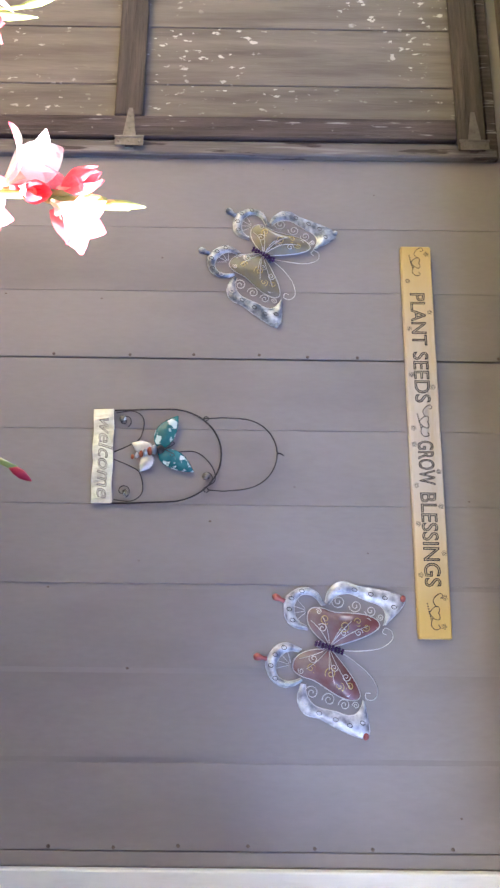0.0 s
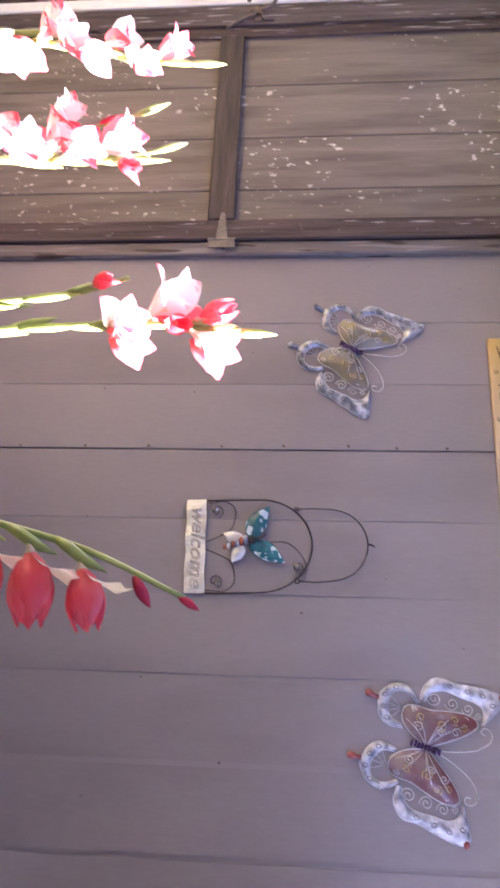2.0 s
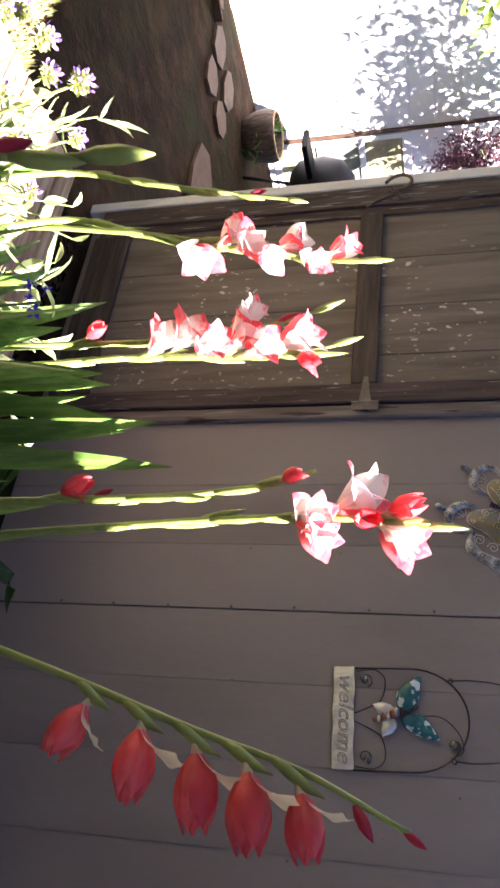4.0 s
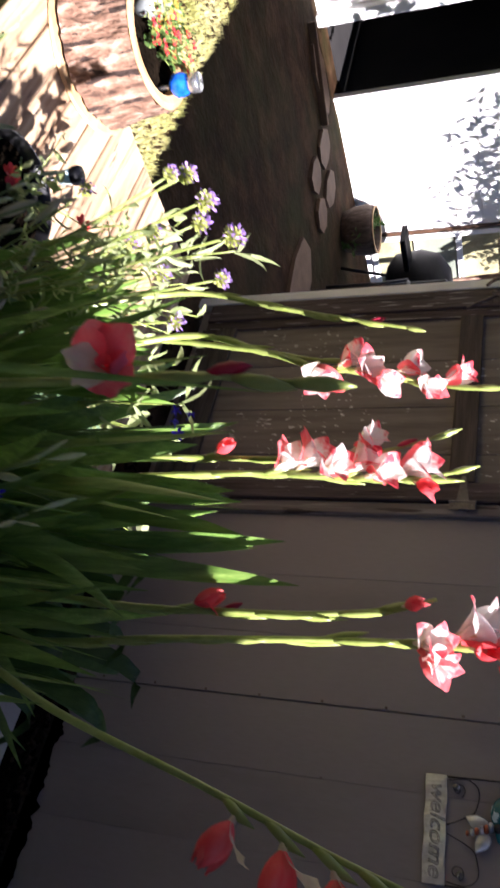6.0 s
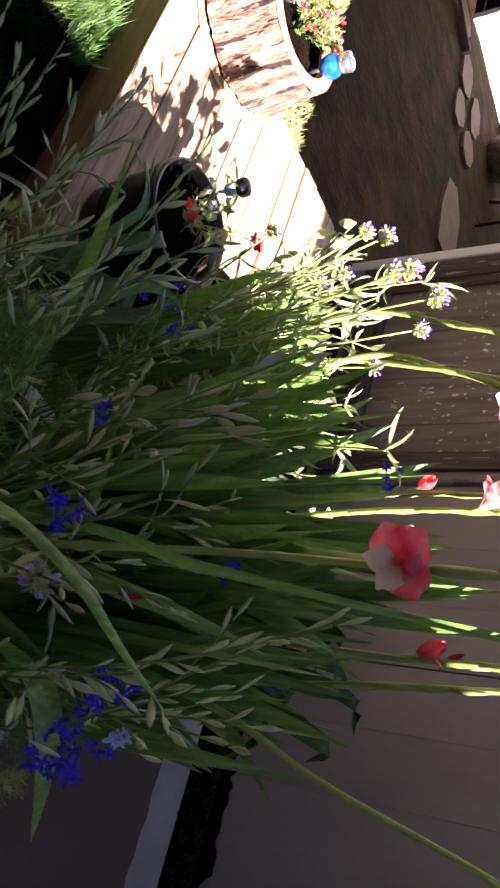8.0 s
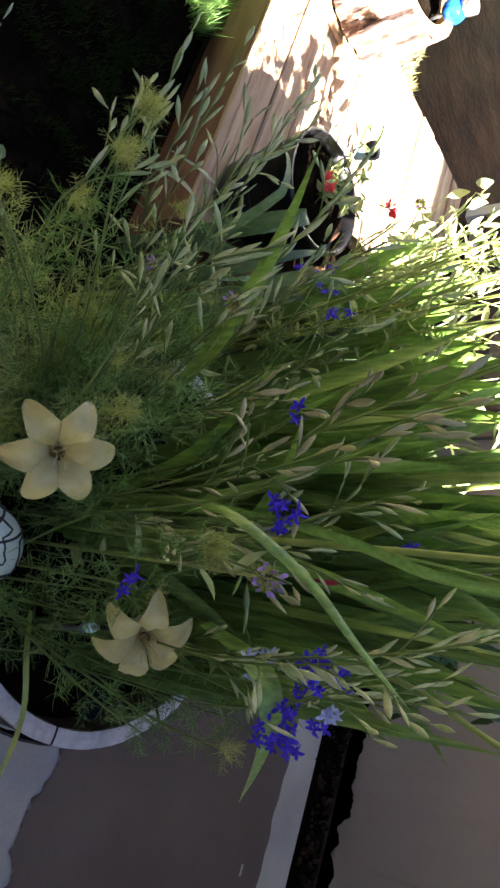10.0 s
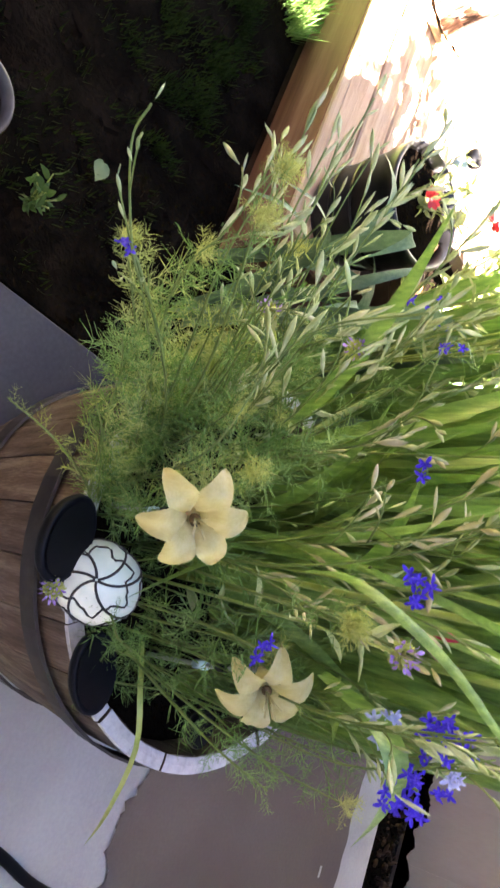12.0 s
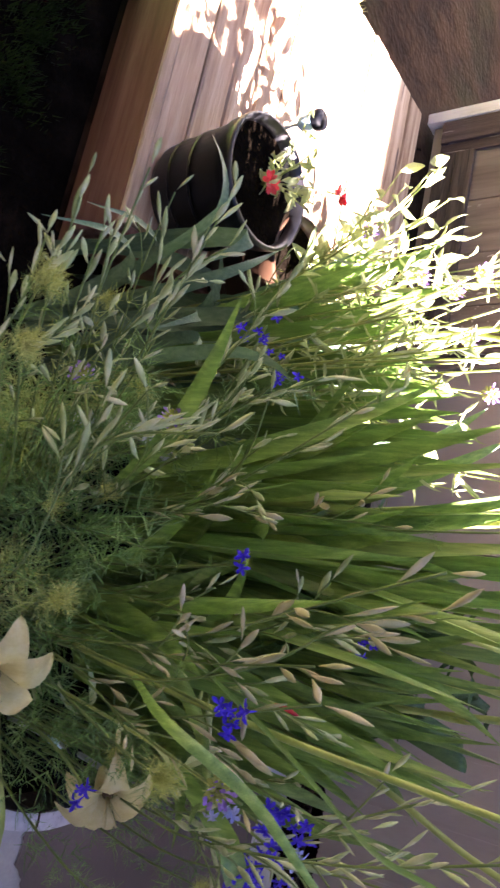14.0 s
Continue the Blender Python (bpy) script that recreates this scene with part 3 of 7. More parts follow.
def log_ring(r, z):
    out = []
    for k in range(NS + 1):
        a = 2 * math.pi * (k % NS) / NS
        c, s_ = math.cos(a), math.sin(a)
        rr = r + 0.012 * noise.noise((3 * c, 3 * s_, z * 4)) + 0.010 * noise.noise((16 * c, 16 * s_, z * 14)) + 0.006 * noise.noise((40 * c, 40 * s_, z * 40))
        out.append((rr * c, rr * s_, z))
    return out


part("bark", grid_face(bmesh.new(), [log_ring(0.214 - 0.026 * i / 14 + 0.004 * math.cos(i * 0.5), 0.028 + 0.184 * i / 14) for i in range(15)]), "bark", log, smooth=True)
# near-black ring that paints the shade of the gap under the bark
part("gap", lathe([(0.192, 0.0), (0.192, 0.035)], 48), "rotten", log, "near-black ring for the shaded gap above the base")
part("base", lathe([(0.18, 0.001), (0.228, 0.001), (0.234, 0.006), (0.228, 0.013), (0.18, 0.014)], 64), "cutwood", log, "round pale wooden base")
part("rim", lathe([(0.186, 0.208), (0.191, 0.214), (0.174, 0.218), (0.153, 0.214), (0.146, 0.17)], 64), "cutwood", log, "pale cut wood rim")
part("soil", lathe([(0.001, 0.20), (0.158, 0.188)], 32), "soil", log)

# ---- things on the shed wall ----
def tube_part(name, pts, r, mat, parent, sides=6, label="", taper=None):
    bm = bmesh.new()
    n = len(pts)
    ring_tube(bm, pts, [r * (taper(i / (n - 1)) if taper else 1) for i in range(n)], sides)
    return part(name, bm, mat, parent, label, smooth=True)


def spiral(cx, cz, r, turns, start, y=0.0, n=22, hand=1):
    """A flat spiral in the xz plane that winds in to its centre."""
    return [(cx + r * (1 - 0.85 * i / n) * math.cos(start + hand * turns * 2 * math.pi * i / n), y, cz + r * (1 - 0.85 * i / n) * math.sin(start + hand * turns * 2 * math.pi * i / n)) for i in range(n + 1)]


def letters(name, text, x, z, size, width, mat, parent, y, lean=0.0, label="", line=0.0):
    """Raised letters on a face that looks to -y, stretched to the width."""
    cu = bpy.data.curves.new("letters", "FONT")
    cu.body, cu.size, cu.extrude, cu.offset = text, size, 0.001, -size * 0.006
    if line:
        cu.fill_mode, cu.extrude, cu.bevel_depth, cu.bevel_resolution, cu.resolution_u = "NONE", 0.0, line, 1, 4
    tmp = bpy.data.objects.new("letters_tmp", cu)
    scene.collection.objects.link(tmp)
    dg = bpy.context.evaluated_depsgraph_get()
    me = bpy.data.meshes.new_from_object(tmp.evaluated_get(dg))
    bpy.data.objects.remove(tmp)
    xs = [v.co.x for v in me.vertices]
    f = width / (max(xs) - min(xs))
    x_min = min(xs)
    for v in me.vertices:
        v.co = Vector((x + (v.co.x - x_min) * f + lean * v.co.y, y - v.co.z, z + v.co.y))
    me.materials.clear()
    me.materials.append(M[mat])
    ob = new(name, me)
    ob.parent = parent
    if label:
        ob["label"] = label
    return ob


def heart_doodle(parent, x, z, s, y=-0.0245):
    """Inked wire heart with two tails and a dotted line."""
    h = []
    for i in range(25):
        a = 2 * math.pi * i / 24
        h.append((x + s * 0.0135 * math.sin(a) ** 3 + 0.002, y, z + s * (0.0105 * math.cos(a) - 0.004 * math.cos(2 * a) - 0.0016 * math.cos(3 * a))))
    tube_part("inked_heart", h, 0.0009, "ink", parent, 4)
    tube_part("inked_curl", smooth_path([(x - 0.012, y, z + 0.004), (x - 0.026, y, z - 0.004), (x - 0.04, y, z + 0.004), (x - 0.046, y, z + 0.016), (x - 0.038, y, z + 0.021), (x - 0.034, y, z + 0.014)], 5), 0.0009, "ink", parent, 4)
    tube_part("inked_curl", smooth_path([(x + 0.012, y, z - 0.006), (x + 0.03, y, z - 0.012), (x + 0.042, y, z - 0.002), (x + 0.038, y, z + 0.01), (x + 0.03, y, z + 0.006)], 5), 0.0009, "ink", parent, 4)
    bm = bmesh.new()
    for i in range(7):
        box(x - 0.02 + 0.006 * i - 0.0012, x - 0.02 + 0.006 * i + 0.0012, y - 0.0006, y + 0.0012, z - 0.020 + 0.0012 * i, z - 0.0165 + 0.0012 * i, 0, bm)
    part("inked_dots", bm, "ink", parent)


def wall_sign():
    s = thing("wall_sign", (0.198, WALL, 2.011), "long yellow-stained wooden plank sign with inked lettering on siding", "sign")
    b = box(-0.54, 0.54, -0.022, -0.001, -0.0415, 0.0415, 0.003)
    for v in b.verts:
        v.co.z += 0.0022 * math.sin(v.co.x * 21) * (1 if v.co.z > 0 else 0.4)
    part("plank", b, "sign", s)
    for word, x0, x1 in (("PLANT", -0.393, -0.236), ("SEEDS", -0.217, -0.071), ("GROW", 0.035, 0.154), ("BLESSINGS", 0.174, 0.414)):
        letters("lettering", word, x0, -0.0205, 0.057, x1 - x0, "ink", s, -0.0222, label="black inked outline capital letters", line=0.0013)
    for x, z in ((-0.488, 0.0), (-0.018, 0.0), (0.476, 0.0)):
        heart_doodle(s, x, z, 1.25)
    for x, z in ((-0.515, 0.03), (-0.43, -0.026), (-0.335, 0.030), (-0.285, -0.028), (-0.15, -0.028), (-0.115, 0.027), (0.0, -0.03), (0.045, -0.03), (0.118, 0.03), (0.155, -0.03), (0.21, 0.03), (0.255, -0.03), (0.33, 0.031), (0.385, -0.03), (0.44, 0.026), (0.51, 0.02)):
        bm = bmesh.new()
        for k in range(5):
            a = 2 * math.pi * k / 5 + x * 40
            ring_tube(bm, [(x + 0.0045 * math.cos(a) + 0.0022 * math.cos(b2), -0.0228, z + 0.0045 * math.sin(a) + 0.0022 * math.sin(b2)) for b2 in [2 * math.pi * i / 8 for i in range(9)]], [0.0005] * 9, 4)
        part("inked_blossom", bm, "ink", s)
    return s


def outline(ctrl, n=5):
    return [(p.x, p.y) for p in smooth_path([(a, b, 0) for a, b in ctrl], n)]


def band(bm, outer, inner, bulge, sx):
    """An embossed sheet between two outlines of one length; sx mirrors it."""
    n = len(outer)
    rows = []
    for (oq, op), (iq, ip) in zip(outer, inner):
        row = []
        for j in range(6):
            f = j / 5
            row.append((sx * (oq + (iq - oq) * f), -0.004 - bulge * math.sin(math.pi * f) ** 0.7, op + (ip - op) * f))
        rows.append(row)
    grid_face(bm, rows)
    return bm


def resample(pts, n):
    pts = [Vector((*p, 0)) for p in pts]
    d = [0.0]
    for a, b in zip(pts, pts[1:]):
        d.append(d[-1] + (b - a).length)
    out = []
    for i in range(n):
        t, k = d[-1] * i / (n - 1), 0
        while k < len(d) - 2 and d[k + 1] < t:
            k += 1
        f = (t - d[k]) / max(1e-9, d[k + 1] - d[k])
        p = pts[k].lerp(pts[k + 1], f)
        out.append((p.x, p.y))
    return out


def butterfly(x, z, tilt, frame_mat, wing_mat, tip_mat, label, size=1.0):
    """Wall butterfly, head up, of silver tin, wire curls and domed wings. (q, p): across and along the body in millimetres."""
    b = thing("wall_butterfly", (x, WALL, z), label, "wall ornament", "metal butterflies on the shed")
    b.rotation_euler = (0, radians(tilt), 0)
    k = 0.000464 * size
    fore_out = outline([(210, -82), (268, -84), (318, -58), (344, -12), (340, 50), (352, 130), (362, 215), (362, 275), (338, 305), (290, 292), (235, 262), (197, 242)])
    fore_in = outline([(205, -60), (238, -48), (268, -25), (290, 20), (288, 75), (283, 125), (284, 170), (272, 208), (250, 226), (228, 232), (210, 234), (190, 232)])
    hind_out = outline([(196, -80), (235, -120), (254, -172), (240, -225), (205, -262), (165, -283), (120, -275), (80, -258), (50, -226), (42, -180), (50, -128)])
    hind_in = outline([(186, -92), (212, -130), (222, -170), (210, -205), (186, -222), (160, -228), (130, -224), (104, -212), (84, -194), (72, -168), (68, -138)])
    wing = outline([(8, -4), (38, -80), (78, -132), (120, -150), (160, -138), (176, -90), (176, -24), (198, 60), (212, 130), (206, 192), (176, 214), (128, 180), (78, 120), (30, 50), (8, 14)], 3)
    for sx in (1, -1):
        for o, i, nm in ((fore_out, fore_in, "forewing_rim"), (hind_out, hind_in, "hindwing_rim")):
            o2, i2 = resample(o, 44), resample(i, 44)
            rim = part(nm, band(bmesh.new(), [(q * k, p * k) for q, p in o2], [(q * k, p * k) for q, p in i2], 0.008, sx), frame_mat, b, smooth=True)
            tube_part("rim_wire", [(sx * q * k, -0.004, p * k) for q, p in o2], 0.0016, frame_mat, rim, 5)
            tube_part("rim_wire", [(sx * q * k, -0.004, p * k) for q, p in i2], 0.0013, "wire", rim, 5)
            for s in (0.2, 0.36, 0.52, 0.66, 0.8):
                j = int(s * 43)
                cq, cp = (o2[j][0] + i2[j][0]) / 2 * k, (o2[j][1] + i2[j][1]) / 2 * k
                tube_part("embossed_loop", [(sx * (cq + 0.0045 * math.cos(a)), -0.0125, cp + 0.0062 * math.sin(a)) for a in [2 * math.pi * m / 12 for m in range(13)]], 0.0009, "dark_wire" if s > 0.3 else "wire", rim, 4)
        # tail knob and fore tip
        tq, tp = 150 * k, -282 * k
        knob = bmesh.new()
        ring_tube(knob, [(sx * tq, -0.006, tp), (sx * (tq + 0.001), -0.008, tp - 0.010), (sx * (tq + 0.002), -0.008, tp - 0.018), (sx * (tq + 0.003), -0.008, tp - 0.027), (sx * (tq + 0.003), -0.008, tp - 0.033)], [0.006, 0.0048, 0.0085, 0.0092, 0.003], 10)
        part("tail_knob", knob, tip_mat, b, smooth=True)
        tipm = bmesh.new()
        bmesh.ops.create_icosphere(tipm, subdivisions=2, radius=1.0, matrix=Matrix.Translation((sx * 350 * k, -0.008, 292 * k)) @ Matrix.Diagonal((0.009, 0.004, 0.007, 1)))
        part("wing_tip", tipm, tip_mat if tip_mat == "red_tip" else frame_mat, b, smooth=True)
        # domed wing
        cq, cp = sum(q for q, _ in wing) / len(wing), sum(p for _, p in wing) / len(wing)
        rows = [[(sx * (cq + (q - cq) * f) * k, -0.008 - 0.020 * (1 - f * f), (cp + (p - cp) * f) * k) for q, p in wing + wing[:1]] for f in (1.0, 0.85, 0.65, 0.4, 0.15, 0.01)]
        dome = part("inner_wing", grid_face(bmesh.new(), rows), wing_mat, b, smooth=True)
        tube_part("wing_wire", [(sx * q * k, -0.008, p * k) for q, p in wing + wing[:1]], 0.0015, "wire", dome, 5)
        for q, p, r, h, y in ((125, -60, 26, 1, -0.024), (120, 40, 30, -1, -0.029), (165, 100, 24, 1, -0.024), (150, 150, 20, -1, -0.020)):
            tube_part("gold_curl", spiral(sx * q * k, p * k, r * k, 1.4, 0.8 * h, y, hand=h * sx), 0.0011, "gold", dome, 4)
        for q, p, r, h, y in ((78, -62, 24, -1, -0.026), (88, 48, 20, 1, -0.028), (152, -102, 16, -1, -0.017), (112, 118, 22, 1, -0.025), (185, 150, 14, 1, -0.014)):
            tube_part("wire_scroll", spiral(sx * q * k, p * k, r * k, 1.4, 1.9 * h, y, hand=-h * sx), 0.0011, "wire", dome, 4)
        for e in ((170, 170), (140, 40), (150, -90), (100, -128), (190, 90)):
            tube_part("vein", [(sx * e[0] * k * s, -0.010 - 0.024 * math.sin(math.pi * min(1, s * 0.95)), e[1] * k * s * (0.6 + 0.4 * s)) for s in [m / 8 for m in range(9)]], 0.0009, "wire", dome, 4)
        # wire curls in the open fields, spokes in the hind wing
        for q, p, r in ((235, -20, 36), (240, 70, 34), (240, 150, 30), (225, 205, 18)):
            tube_part("wire_curl", spiral(sx * q * k, p * k, r * k, 1.6, -1.2, -0.008, hand=-sx), 0.0013, "wire", b, 4)
        for a in (-2.0, -1.55, -1.1, -2.5):
            tube_part("spoke", [(sx * (140 + 12 * math.cos(a)) * k, -0.006, (-150 + 20 * math.sin(a)) * k), (sx * (140 + 85 * math.cos(a)) * k, -0.006, (-150 + 82 * math.sin(a)) * k)], 0.0008, "wire", b, 4)
        # antenna
        tube_part("antenna", smooth_path([(sx * 0.002, -0.01, 60 * k), (sx * 30 * k, -0.016, 150 * k), (sx * 72 * k, -0.014, 240 * k), (sx * 130 * k, -0.012, 290 * k), (sx * 172 * k, -0.012, 280 * k), (sx * 180 * k, -0.012, 245 * k), (sx * 155 * k, -0.012, 235 * k), (sx * 148 * k, -0.012, 258 * k)], 5), 0.0011, "wire", b, 4)
    bm = bmesh.new()
    for i in range(9):
        for j in range(3):
            bmesh.ops.create_icosphere(bm, subdivisions=1, radius=0.0042, matrix=Matrix.Translation((0.0045 * math.cos(2.1 * j + i), -0.014 + 0.0045 * math.sin(2.1 * j + i), (-68 + 17 * i) * k)))
    part("body", bm, "bead", b, "twisted dark purple beads", smooth=True)
    part("back_plate", box(-0.008, 0.008, -0.008, -0.0005, -0.03, 0.03, 0.002), frame_mat, b)
    return b


def welcome_hanger():
    h = thing("welcome_hanger", (0.281, WALL, 1.140), "wire garden hanger with tin word plate and enamel dragonfly", "wall ornament")
    h.rotation_euler = (0, radians(-1.6), 0)
    bm = box(-0.128, 0.128, -0.012, -0.009, 0.0, 0.054, 0.001)
    bmesh.ops.subdivide_edges(bm, edges=[e for e in bm.edges if e.calc_length() > 0.2], cuts=24, use_grid_fill=True)
    for v in bm.verts:
        v.co.y += 0.0016 * math.sin(v.co.x * 90 + v.co.z * 60)
        v.co.z += 0.0012 * math.sin(v.co.x * 70)
    plate = part("word_plate", bm, "plate", h, "hammered tin plate")
    letters("lettering", "welcome", -0.112, 0.016, 0.052, 0.222, "emboss", plate, -0.0125, 0.35, "embossed script word", line=0.0013)
    y = -0.008
    arch = [(-0.125, y, 0.05), (-0.126, y, 0.12), (-0.126, y, 0.2)] + [(-0.126 * math.cos(a), y, 0.2 + 0.137 * math.sin(a)) for a in [math.pi * i / 22 for i in range(23)]] + [(0.126, y, 0.2), (0.127, y, 0.12), (0.127, y, 0.05)]
    tube_part("arch_wire", arch, 0.0023, "dark_wire", h)
    loop = [(-0.098, y, 0.292), (-0.1, y, 0.34), (-0.097, y, 0.385)] + [(-0.096 * math.cos(a), y, 0.385 + 0.098 * math.sin(a)) for a in [math.pi * i / 18 for i in range(1, 18)]] + [(0.097, y, 0.385), (0.1, y, 0.34), (0.096, y, 0.30)]
    tube_part("hanging_wire", loop, 0.0017, "dark_wire", h)
    for sx in (-1, 1):
        tube_part("eyelet", [(sx * 0.097 + 0.006 * math.cos(a), y - 0.002, 0.297 + 0.006 * math.sin(a)) for a in [2 * math.pi * i / 10 for i in range(14)]], 0.0016, "dark_wire", h)
    tube_part("twist", [(0.0, y, 0.483), (0.003, y - 0.006, 0.492), (0.008, y - 0.003, 0.50)], 0.0022, "dark_wire", h)
    # corner curls
    for sx in (-1, 1):
        tube_part("corner_curl", smooth_path([(sx * 0.118, y, 0.058), (sx * 0.122, y, 0.105), (sx * 0.098, y, 0.132), (sx * 0.05, y, 0.125), (sx * 0.03, y, 0.1), (sx * 0.01, y, 0.056)], 6), 0.0015, "dark_wire", h, 5)
        tube_part("corner_curl", spiral(sx * 0.095, 0.082, 0.019, 1.3, 0.4, y), 0.0014, "dark_wire", h, 5)
        g = bmesh.new()
        bmesh.ops.create_icosphere(g, subdivisions=2, radius=0.0095, matrix=Matrix.Translation((sx * 0.1, y - 0.004, 0.077 if sx < 0 else 0.09)) @ Matrix.Diagonal((1, 0.7, 1, 1)))
        part("gem", g, "gem", h, "clear glass gem", smooth=True)
    tube_part("side_curl", smooth_path([(0.0, y, 0.19), (-0.008, y, 0.235), (-0.004, y, 0.275), (0.03, y, 0.31), (0.07, y, 0.32), (0.092, y, 0.29)], 6), 0.0015, "dark_wire", h, 5)
    tube_part("side_curl", spiral(0.062, 0.297, 0.018, 1.2, 0.4, y), 0.0014, "dark_wire", h, 5)
    g = bmesh.new()
    bmesh.ops.create_icosphere(g, subdivisions=2, radius=0.010, matrix=Matrix.Translation((0.06, y - 0.004, 0.297)) @ Matrix.Diagonal((1, 0.7, 1, 1)))
    part("gem", g, "gem", h, smooth=True)
    # dragonfly
    fly = part("dragonfly_head", bmesh.new(), "ink", h, "small tin dragonfly with teal enamel wings")
    bm = bmesh.new()
    bmesh.ops.create_icosphere(bm, subdivisions=2, radius=0.0115, matrix=Matrix.Translation((-0.012, -0.018, 0.178)))
    bm.to_mesh(fly.data)
    bm.free()
    for i in range(6):
        s = i / 5
        bm = bmesh.new()
        bmesh.ops.create_icosphere(bm, subdivisions=2, radius=0.0118 - 0.0011 * i, matrix=Matrix.Translation((-0.011 + 0.018 * s, -0.020, 0.162 - 0.056 * s)) @ Matrix.Diagonal((1.15, 0.8, 0.7, 1)))
        part("body_ring", bm, "copper" if i % 2 else "silver", fly, smooth=True)

    def leaf_wing(x, z, ang, ln, wd, mat, nm):
        rows = []
        c, s_ = math.cos(ang), math.sin(ang)
        for i in range(9):
            s = i / 8
            w = wd * math.sin(math.pi * s ** 0.75) ** 0.85
            off = 0.18 * wd * math.sin(math.pi * s)
            rows.append([(x + c * ln * s - s_ * (w * f + off), -0.014 - 0.006 * (1 - f * f) * math.sin(math.pi * s), z + s_ * ln * s + c * (w * f + off)) for f in (-1, -0.5, 0, 0.5, 1)])
        ob = part(nm, grid_face(bmesh.new(), rows), mat, fly, smooth=True)
        edge = [r[0] for r in rows] + [r[-1] for r in reversed(rows)]
        tube_part("wing_rim", edge, 0.0014, "teal" if mat == "teal" else "silver", ob, 4)
        return ob

    leaf_wing(-0.016, 0.172, radians(150), 0.102, 0.026, "teal", "upper_wing")
    leaf_wing(-0.004, 0.172, radians(60), 0.106, 0.024, "teal", "upper_wing")
    leaf_wing(-0.014, 0.158, radians(252), 0.060, 0.0175, "plate", "lower_wing")
    leaf_wing(-0.004, 0.152, radians(-28), 0.058, 0.0175, "plate", "lower_wing")
    for sx in (-1, 1):
        tube_part("feeler", smooth_path([(-0.012, -0.018, 0.188), (-0.012 + sx * 0.008, -0.018, 0.205), (-0.012 + sx * 0.016, -0.018, 0.215), (-0.012 + sx * 0.02, -0.018, 0.208), (-0.012 + sx * 0.014, -0.018, 0.203)], 4), 0.0012, "dark_wire", fly, 4)
    return h


wall_sign()
butterfly(-0.314, 1.583, 30, "silver", "olive_wing", "silver", "silver tin butterfly with olive domed wings on taupe siding", 1.03)
butterfly(0.76, 1.75, 17.5, "silver_red", "red_wing", "red_tip", "silver tin butterfly with rose domed wings and red tips", 1.045)
welcome_hanger()


